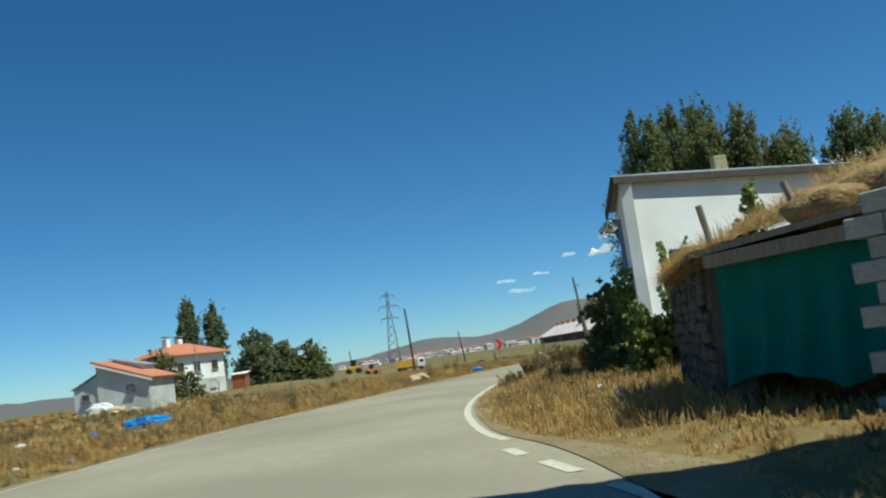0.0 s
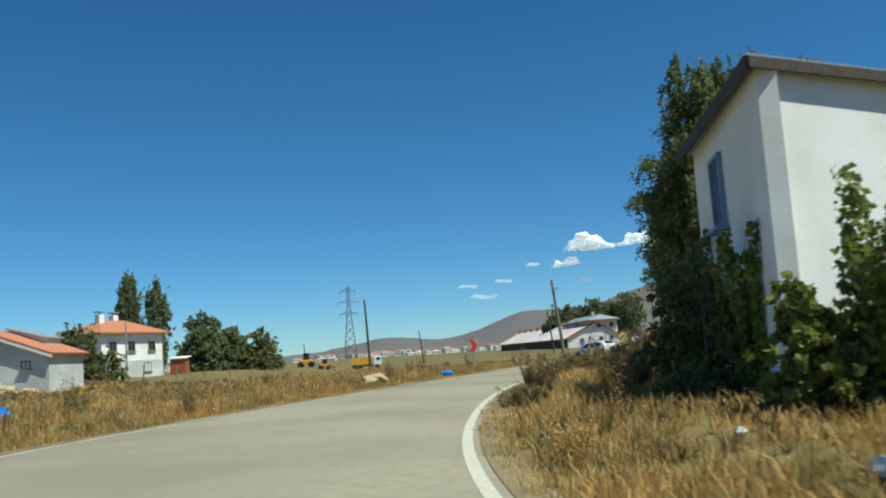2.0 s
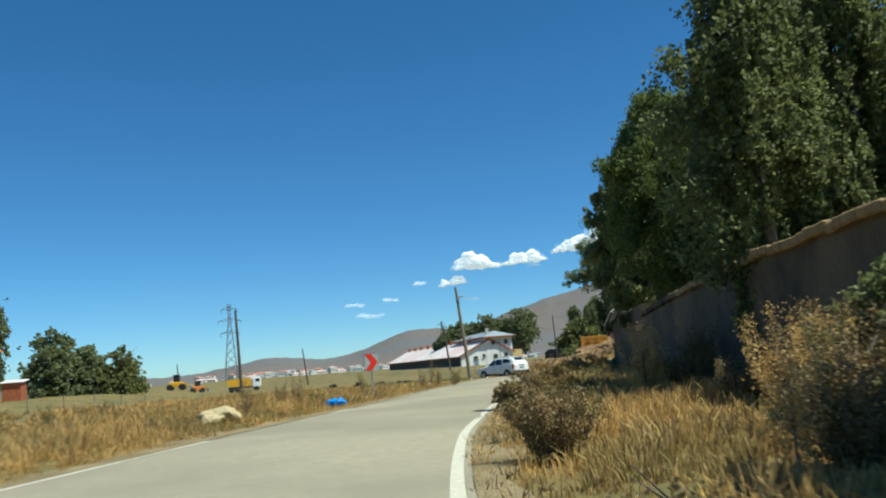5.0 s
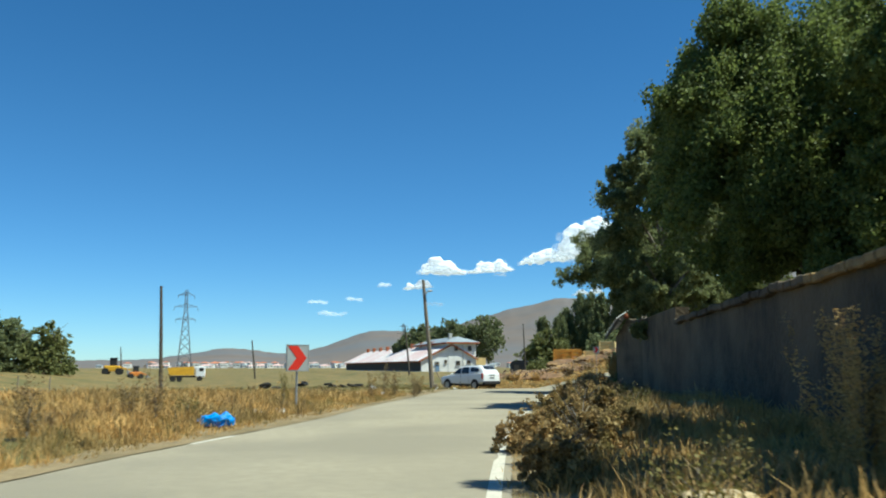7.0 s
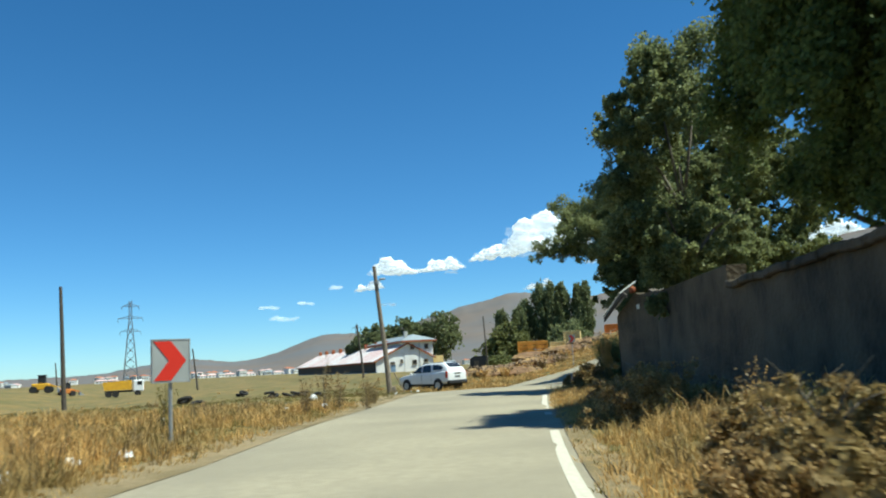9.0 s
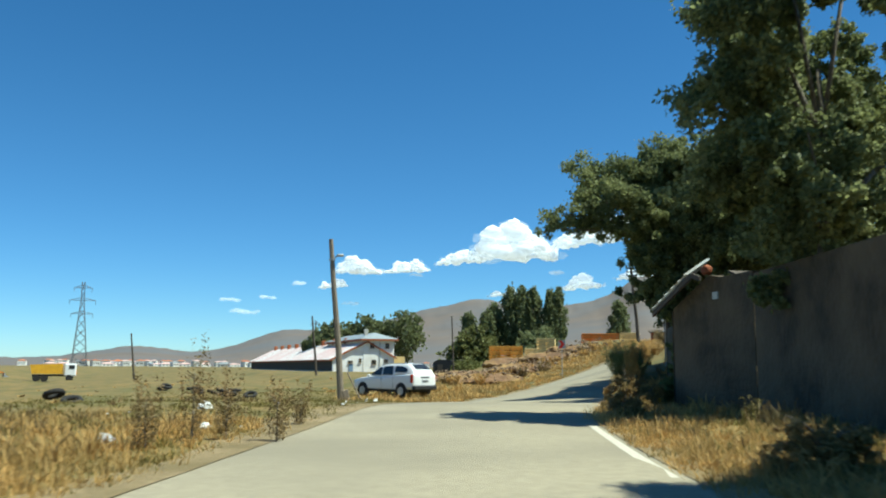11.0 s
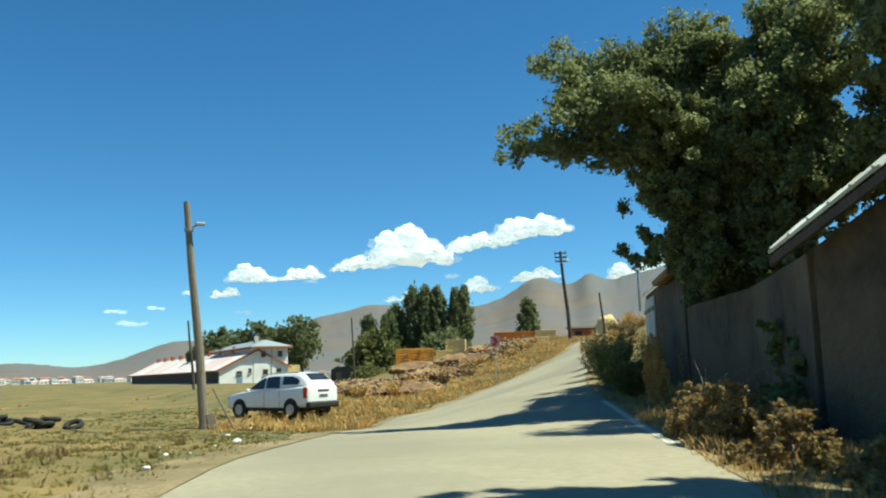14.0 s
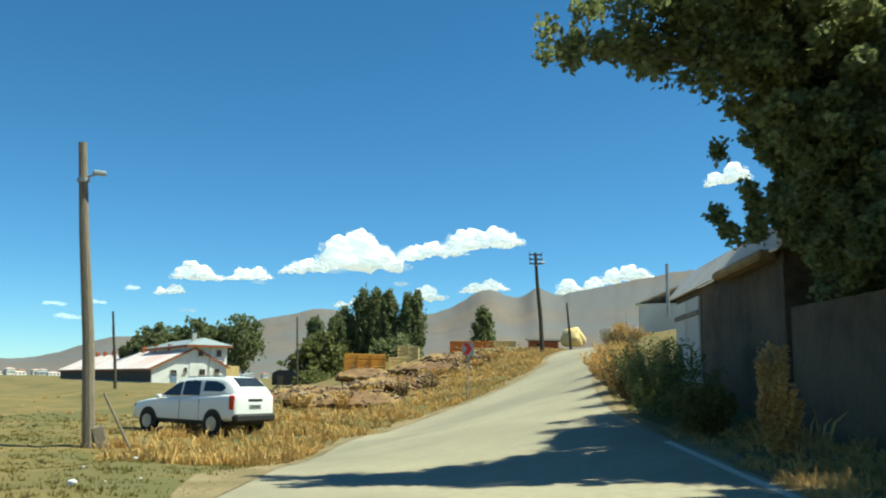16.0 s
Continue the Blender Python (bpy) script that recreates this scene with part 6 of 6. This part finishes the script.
def loader(m, label, mat_body):
    t = thing("wheel_loader", m, label, "loader")
    part("body", box((2.6, 1.5, 1.0), Matrix.Translation((-0.4, 0, 1.1)), 0.12), mat_body, t)
    cab = part("cab", box((1.1, 1.3, 1.3), Matrix.Translation((-0.2, 0, 2.2)), 0.08), M_BLACKPLASTIC, t, "dark glazed cab")
    part("cab_roof", box((1.3, 1.5, 0.12), Matrix.Translation((-0.2, 0, 2.9)), 0.03), M_BLACKPLASTIC, cab)
    part("arm", box((2.0, 0.5, 0.25), Matrix.Translation((1.6, 0, 1.1)) @ Matrix.Rotation(0.35, 4, "Y")), mat_body, t)
    part("bucket", prism([(2.2, 0.1), (3.2, 0.1), (2.6, 0.5), (2.2, 1.0)], 2.0, Matrix.Translation((0, -1.0, 0))), M_STEEL, t)
    for wx in (0.8, -1.4):
        for s in (-1, 1):
            w = bmesh.new()
            bmesh.ops.create_cone(w, cap_ends=True, segments=20, radius1=0.6, radius2=0.6, depth=0.4, matrix=Matrix.Translation((wx, s * 0.85, 0.6)) @ Matrix.Rotation(math.pi / 2, 4, "X"))
            part("wheel", w, M_TYRE, t)
    return t


loader(Matrix.Translation((-23.4, 186.6, gz(-23.4, 186.6))), "yellow wheel loader with a dark cab", M_YELLOW)
loader(Matrix.Translation((-19.6, 186.0, gz(-19.6, 186.0))) @ Matrix.Rotation(0.3, 4, "Z") @ Matrix.Scale(0.75, 4), "small orange roller in the field", M_ORANGE)


def crate(p, q, z0, z1, depth, m, label):
    """A slatted container between two places: frame boards with gaps."""
    p, q = Vector((*p, 0)), Vector((*q, 0))
    ln = (q - p).length
    t = thing("slatted_container", Matrix.Translation((p.x, p.y, z0)) @ Matrix.Rotation(math.atan2(q.y - p.y, q.x - p.x), 4, "Z"), label, "container", "containers")
    h = z1 - z0
    part("floor", box((ln, depth, 0.15), Matrix.Translation((ln / 2, depth / 2, 0.1))), m, t)
    for i in range(4):
        part("slat", box((ln, 0.08, h / 5), Matrix.Translation((ln / 2, 0, h * (0.2 + 0.24 * i))), 0.02), m, t)
        part("slat", box((ln, 0.08, h / 5), Matrix.Translation((ln / 2, depth, h * (0.2 + 0.24 * i))), 0.02), m, t)
    for i in range(int(ln / 1.1) + 1):
        part("stake", box((0.12, 0.14, h), Matrix.Translation((i * ln / int(ln / 1.1), -0.08, h / 2))), m, t)
    for xx in (0, ln):
        part("end_board", box((0.08, depth, h * 0.95), Matrix.Translation((xx, depth / 2, h / 2))), m, t)
    return t


crate((37.4, 129.3), (40.6, 128.0), gz(39, 128.6), 3.2, 2.0, M_AMBER, "faded yellow orange slatted trailer body")
crate((40.9, 127.9), (42.4, 127.2), gz(41.6, 127.5), 3.0, 1.8, M_CREAM, "pale yellow slatted container")
crate((57.6, 147.4), (61.8, 145.0), gz(59.7, 146.2) - 0.1, 5.55, 2.2, M_ORANGE, "bright orange slatted container")
crate((62.0, 144.9), (64.0, 143.6), gz(63, 144.2) - 0.1, 5.65, 2.2, M_CREAM, "pale yellow slatted container")
crate((52.4, 150.4), (54.4, 149.2), gz(53.4, 149.8) - 0.1, 4.9, 1.4, M_CREAM, "low pale yellow container")
cabin2 = thing("field_cabin", Matrix.Translation((65.2, 142.4, gz(66, 142.4))) @ Matrix.Rotation(-0.5, 4, "Z"), "dark brown wooden cabin beside the containers", "cabin")
part("wall", box((3.2, 2.5, 1.9), Matrix.Translation((1.6, 1.2, 0.9))), M_RUST, cabin2)
part("roof", box((3.8, 3.0, 0.12), Matrix.Translation((1.6, 1.2, 1.95)) @ Matrix.Rotation(0.12, 4, "X")), M_WOODDARK, cabin2)
part("doorway", box((0.8, 0.05, 1.5), Matrix.Translation((1.1, -0.06, 0.75))), M_BLACKPLASTIC, cabin2)
shack = thing("field_shack", Matrix.Translation((48.2, 184.0, gz(49, 184) - 0.2)) @ Matrix.Rotation(-0.4, 4, "Z"), "low black shack with a curved roof", "shack")
part("wall", prism([(0, 0), (3.6, 0), (3.6, 1.9), (2.9, 2.4), (0.8, 2.4), (0, 1.9)], 4.0), M_BLACKPLASTIC, shack)
part("door", box((0.9, 0.05, 1.6), Matrix.Translation((1.2, -0.04, 0.8))), M_WOODDARK, shack)

# earth heap and rubble left of the road
M_EARTH = mat("dug_earth", (0.22, 0.125, 0.06), (0.13, 0.075, 0.04), scale=2.2, bump=1.0, bscale=8, c=(0.36, 0.23, 0.09), big=0.35)
for i, (hx, hy, hw, hd, hh) in enumerate(((26.2, 99.0, 9, 5, 1.5), (31.5, 104.5, 10, 6, 1.5), (36.5, 110.5, 10, 6, 1.6), (24.0, 104.0, 10, 5, 1.3), (30.0, 112.0, 12, 6, 1.5), (41.0, 116.0, 9, 5, 1.3), (38.4, 125.6, 11, 4.5, 2.3))):
    hb = lump((hw, hd, hh * 0.62), 30 + i, 0.12, 5)
    for v in hb.verts:
        v.co.z += (0.16 * noise.noise(v.co * 0.9 + Vector((i, 0, 0))) + 0.16 * noise.noise(v.co * 2.6) + 0.12 * noise.noise(v.co * 6)) * min(1, max(0, v.co.z * 3))
    o = part("earth_mound", hb, M_EARTH, smooth=True)
    o.matrix_basis = Matrix.Translation((hx, hy, gz(hx, hy) - 0.35)) @ Matrix.Rotation(0.8, 4, "Z")
    tagged(o, "brown heap of dug earth with rubble", "mound", group="earth heaps")
for i in range(26):
    q = i / 25
    wx2, wy2 = 21.5 + 19 * q + 1.6 * math.sin(i * 2.3), 94.5 + 17 * q + 1.6 * math.cos(i * 1.7)
    tree("mound_weed", wx2, wy2, 0.5 + 0.35 * abs(math.sin(i * 1.3)), 0.5, "weed", 900, 0.08, M_DRYGRASS if i % 3 else M_WEED, "dry tufted weed on the dug earth", "weed", "weeds on the earth heaps", 500 + i, 0.02)
rr = random.Random(8)
rub = thing("rubble", Matrix(), "scattered pale stones and rubble on the earth heaps", "rubble", kind="stuff")
rbm = bmesh.new()
for i in range(1000):
    t = rr.random()
    x, y = 23 + 19 * t + rr.uniform(-4, 3), 97 + 19 * t + rr.uniform(-4, 5)
    s = rr.uniform(0.05, 0.17)
    add_box(rbm, (s * rr.uniform(0.8, 1.8), s, s * 0.6), Matrix.Translation((x, y, gz(x, y) + rr.uniform(0.1, 0.75))) @ Euler((rr.uniform(-0.6, 0.6), rr.uniform(-0.6, 0.6), rr.uniform(0, 3))).to_matrix().to_4x4())
part("stones", rbm, mat("brown_rubble", (0.30, 0.22, 0.14), (0.19, 0.13, 0.08), scale=3, bump=0.5, island=0.3), rub)

# tyre heaps in the grass
def tyre_heap(x, y, n, seed):
    r = random.Random(seed)
    t = thing("tyre_heap", Matrix.Translation((x, y, gz(x, y))), "heap of old black tyres in the grass", "tyres", "tyre heaps")
    for i in range(n):
        bm = bmesh.new()
        a = 16
        R, rad = 0.27, 0.10
        vs = [[bm.verts.new(((R + rad * math.cos(q * math.pi / 3)) * math.cos(p * 2 * math.pi / a), (R + rad * math.cos(q * math.pi / 3)) * math.sin(p * 2 * math.pi / a), rad * 0.9 * math.sin(q * math.pi / 3))) for q in range(6)] for p in range(a)]
        for p in range(a):
            for q in range(6):
                bm.faces.new((vs[p][q], vs[(p + 1) % a][q], vs[(p + 1) % a][(q + 1) % 6], vs[p][(q + 1) % 6]))
        o = part("tyre", bm, M_TYRE, t, smooth=True)
        o.matrix_basis = Matrix.Translation((r.uniform(-0.8, 0.8), r.uniform(-0.4, 0.4), 0.10 + 0.2 * (i % 2))) @ Euler((r.uniform(-0.4, 0.4), r.uniform(-0.4, 0.4), 0)).to_matrix().to_4x4()
    return t


for i, (tx, ty, tn) in enumerate(((4.4, 100.5, 2), (5.9, 91.5, 2), (7.5, 87.0, 5), (1.2, 73.0, 2), (6.6, 89.0, 1))):
    tyre_heap(tx, ty, tn, 60 + i)

# blue tarpaulins, rocks, litter
for x, y, sx, sy, sz, s in ((-12.0, 22.0, 1.5, 0.8, 0.5, 3), (-0.85, 39.3, 0.65, 0.42, 0.26, 7)):
    bm = lump((sx, sy, sz), s, 0.35, 4)
    for v in bm.verts:
        v.co.z += 0.09 * noise.noise(v.co * 7)
        v.co.z = max(v.co.z, 0.0)
    o = part("tarpaulin", bm, M_TARP)
    o.location = (x, y, gz(x, y) + 0.04)
    tagged(o, "crumpled bright blue tarpaulin in the grass", "tarpaulin", group="tarpaulins")
for x, y, sx, sy, sz, rz, s in ((-3.7, 34.0, 1.0, 0.6, 0.45, 0.3, 5), (2.6, 28.9, 1.0, 0.5, 0.3, 0.5, 8), (8.9, 40.6, 0.6, 0.4, 0.3, 0.2, 11)):
    o = part("limestone_rock", lump((sx, sy, sz), s, 0.3, 3), M_ROCK)
    o.matrix_basis = Matrix.Translation((x, y, gz(x, y))) @ Matrix.Rotation(rz, 4, "Z")
    tagged(o, "pale yellowish limestone rock on the verge", "rock", group="verge rocks")
lit = random.Random(21)
spots = [(4.6, 59.4, 0.22), (10.2, 68.6, 0.11), (4.4, 55.2, 0.14), (10.6, 71.5, 0.10), (0.45, 7.7, 0.2), (0.6, 10.5, 0.1), (3.2, 52.5, 0.2), (-13.0, 20.2, 0.3), (-14.6, 19.0, 0.3)]
spots += [(-0.6 + lit.uniform(-1.6, 1.0), 42.6 + lit.uniform(-1.2, 1.8), lit.uniform(0.06, 0.15)) for _ in range(20)]
spots += [(5 + t * 0.42 + lit.uniform(-6, -0.4), 55 + t + lit.uniform(-2, 2), lit.uniform(0.025, 0.06)) for t in range(0, 22)]
spots += [(lit.uniform(-12, -9.5), lit.uniform(6, 24), lit.uniform(0.05, 0.12)) for _ in range(10)]
for i, (x, y, s) in enumerate(spots):
    o = part("plastic_bag", lump((s * 1.4, s, s * 0.8), 70 + i, 0.5, 2), M_TARP if i % 11 == 7 else M_BAG)
    o.matrix_basis = Matrix.Translation((x, y, gz(x, y) + 0.03)) @ Matrix.Rotation(lit.uniform(0, 3), 4, "Z")
    tagged(o, "scrap of blue plastic litter in the grass" if i % 11 == 7 else "scrap of white plastic litter in the grass", "litter", group="litter")
bucket = part("yellow_canister", box((0.24, 0.2, 0.3), Matrix.Translation((0, 0, 0.15)), 0.05), M_YELLOW)
bucket.location = (16.0, 61.9, gz(16.0, 61.9))
tagged(bucket, "yellow plastic canister by the hut wall", "canister")
for i in range(9):
    x, y = -23.5 + i * 1.1, 56.5 + i * 4.6
    o = part("fence_post", tube((0, 0, -0.3), (0.05, 0.02, 1.2), 0.05, 0.045, 7), M_WOOD)
    o.location = (x, y, gz(x, y))
    tagged(o, "grey wooden fence post in the grass", "post", group="fence posts")


# ---- grass ----
def patch_noise(x, y):
    return 0.5 + 0.28 * np.sin(x * 0.55 + 1.7 * np.sin(y * 0.23)) * np.sin(y * 0.42 + 1.1 * np.sin(x * 0.31)) + 0.22 * np.sin(x * 1.7 + y * 0.9) * np.sin(y * 1.3 - x * 0.6)


def blades(name, n, region, height, width, material, label, seed, dens=None, tuft=26):
    """Tufts of dry grass: each a bunch of bent slivers of two faces that fan outwards, where the land is open."""
    rng = np.random.default_rng(seed)
    x0, x1, y0, y1 = region
    k2 = n // tuft
    tx, ty = rng.uniform(x0, x1, k2 * 6), rng.uniform(y0, y1, k2 * 6)
    side = road_side(tx, ty)
    keep = (side > 0.22) & (rng.uniform(0, 1, len(tx)) < dens(tx, ty, side))
    tx, ty, side = tx[keep][:k2], ty[keep][:k2], side[keep][:k2]
    m = len(tx)
    th = height(tx, ty, side) * rng.uniform(0.45, 1.15, m)
    tr = rng.uniform(0.06, 0.20, m) * (0.5 + th * 1.6)
    j = np.repeat(np.arange(m), tuft)
    mm = len(j)
    la = rng.uniform(0, 2 * np.pi, mm)
    out = np.sqrt(rng.uniform(0, 1, mm)) * tr[j]
    x, y = tx[j] + np.cos(la) * out, ty[j] + np.sin(la) * out
    z = ground_height(x, y) - 0.02
    h = th[j] * (0.30 + 0.80 * rng.uniform(0, 1, mm) ** 1.4)
    w = width(x, y, side[j]) * rng.uniform(0.6, 1.4, mm)
    a = rng.uniform(0, 2 * np.pi, mm)
    la = la + rng.normal(0, 0.7, mm)
    lean = (0.12 + 0.75 * rng.uniform(0, 1, mm) ** 1.3) * h
    base = np.stack([x, y, z], 1)
    dx = np.stack([np.cos(a) * w, np.sin(a) * w, 0 * w], 1)
    mid = base + np.stack([np.cos(la) * lean * 0.35, np.sin(la) * lean * 0.35, h * 0.62], 1)
    tip = base + np.stack([np.cos(la) * lean, np.sin(la) * lean, h * (1 - 0.25 * (lean / h) ** 2)], 1)
    quads = np.stack([base - dx, base + dx, mid + dx * 0.8, mid - dx * 0.8], 1)
    tris = np.stack([mid - dx * 0.8, mid + dx * 0.8, tip + dx * 0.25, tip - dx * 0.25], 1)
    ob = new(name, quads_mesh(name, np.stack([quads, tris], 1).reshape(-1, 4, 3), material))
    return tagged(ob, label, "grass", kind="stuff")


def open_land(x, y):
    """1 on open verges, less beneath the trees and where the grass is trodden short."""
    cut = ss((y - 54) / 6) * (x < 0.45 * y - 15)
    return 1 - 0.82 * cut


def tall(x, y, side):
    near_start = 1 - 0.65 * ss((5 - y) / 3) * (x > -2)
    return near_start * (0.13 + 0.40 * np.clip(patch_noise(x, y), 0.1, 1.2) * ss(side / 1.6)) * (0.35 + 0.65 * open_land(x, y))


near_w = lambda x, y, s: 0.006 + 0.010 * np.clip(s / 12, 0, 1)
blades("dry_grass", 290000, (-20, 11, -4, 58), tall, near_w, M_DRYGRASS, "tall dry yellow grass along the verges", 1, lambda x, y, s: np.clip(1.05 - s / 13, 0, 1) * np.clip(0.35 + patch_noise(x, y) * 0.9, 0.3, 1), 13)
blades("dry_grass", 90000, (-45, 40, 10, 130), lambda x, y, s: tall(x, y, s) * 0.95, lambda x, y, s: 0.02 + 0.02 * np.clip(s / 25, 0, 1), M_DRYGRASS, "dry yellow grass of the open field", 2, lambda x, y, s: np.clip(patch_noise(x, y) * 1.1, 0.1, 1) * np.clip(0.25 + s / 10, 0, 1) * open_land(x, y) ** 1.6)
blades("green_grass", 60000, (-20, 16, -6, 60), lambda x, y, s: tall(x, y, s) * 0.7, near_w, M_GREENGRASS, "greenish low grass among the dry stalks", 3, lambda x, y, s: np.clip(1.1 - patch_noise(x, y) * 1.3, 0, 1) * np.clip(1 - s / 12, 0, 1))
blades("short_grass", 130000, (-6, 24, 48, 100), lambda x, y, s: 0.05 + 0.08 * np.clip(patch_noise(x * 1.7, y * 1.7), 0, 1), lambda x, y, s: 0.008 + 0.008 * np.clip(s / 10, 0, 1), M_GREENGRASS, "short trodden grass around the pole and the pickup", 4, lambda x, y, s: np.clip(0.9 - 0.4 * patch_noise(x, y), 0, 1) * np.clip(1 - s / 22, 0, 1), 9)
blades("brown_grass", 70000, (-30, 16, -6, 70), lambda x, y, s: tall(x, y, s) * 1.25, near_w, M_WEED, "brown dry stalks among the grass", 5, lambda x, y, s: np.clip(patch_noise(x + 7, y - 3) * 1.5 - 0.5, 0, 1) * np.clip(1 - s / 18, 0, 1) * np.clip(s / 0.8, 0, 1))

blades("brown_grass", 36000, (-34, -8, 0, 60), lambda x, y, s: 0.16 + 0.34 * np.clip(patch_noise(x * 0.8 + 3, y * 0.8), 0, 1), lambda x, y, s: 0.010 + 0.012 * np.clip(s / 15, 0, 1), M_WEED, "dark withered weeds of the left-hand verge", 8, lambda x, y, s: np.clip(patch_noise(x * 0.7 + 11, y * 0.5) * 1.7 - 0.6, 0, 1) * np.clip((s - 0.6) / 3, 0, 1))
blades("dry_grass", 30000, (12, 46, 76, 116), lambda x, y, s: 0.16 + 0.28 * np.clip(patch_noise(x, y), 0, 1), lambda x, y, s: 0.022 + 0 * s, M_DRYGRASS, "golden dry grass on the bank beside the rising road", 9, lambda x, y, s: (x < 0.98 * y - 60) * (x > 0.98 * y - 76) * np.clip(1.2 - s / 7, 0, 1), 12)
blades("dry_grass", 26000, (8, 22, 48, 72), lambda x, y, s: 0.10 + 0.22 * np.clip(patch_noise(x * 1.4, y * 1.4), 0, 1), near_w, M_DRYGRASS, "lit dry grass below the yard wall", 6, lambda x, y, s: (x > 0.6 * y - 23.5) * np.clip(1.15 - s / 4, 0, 1))
wr = random.Random(99)
for i in range(46):
    leftside = i % 3 != 0
    k3 = wr.randrange(60, 185)
    e = EL[k3] if leftside else ER[k3]
    off = wr.uniform(0.7, 7.0) if leftside else wr.uniform(0.5, 2.6)
    x, y = e + across[k3] * (-off if leftside else off)
    if leftside and y > 56:
        continue
    hh = wr.uniform(0.45, 1.15)
    tree("tall_weed", float(x), float(y), hh, wr.uniform(0.16, 0.42), "weed", int(700 + 900 * wr.random()), 0.023, wr.choice((M_WEED, M_GREENGRASS, M_GREENGRASS, M_DRYGRASS)), "tall dry weed on the verge", "weed", "verge weeds", 200 + i, 0.012)
for x, y, hh in ((4.15, 53.3, 1.45), (4.6, 53.8, 1.1), (5.2, 53.4, 0.95), (3.6, 52.4, 0.9), (6.0, 56.6, 0.8), (-1.9, 39.6, 1.1), (-2.4, 40.1, 0.9), (-3.2, 36.4, 1.0), (0.15, 13.6, 1.2), (0.5, 14.4, 1.0), (-7.2, 21.6, 0.95)):
    tree("tall_weed", x, y, hh, 0.22, "weed", 1300, 0.024, M_WEED, "tall reddish brown weed stalks on the verge", "weed", "verge weeds", int(300 + x * 10 + y), 0.014)
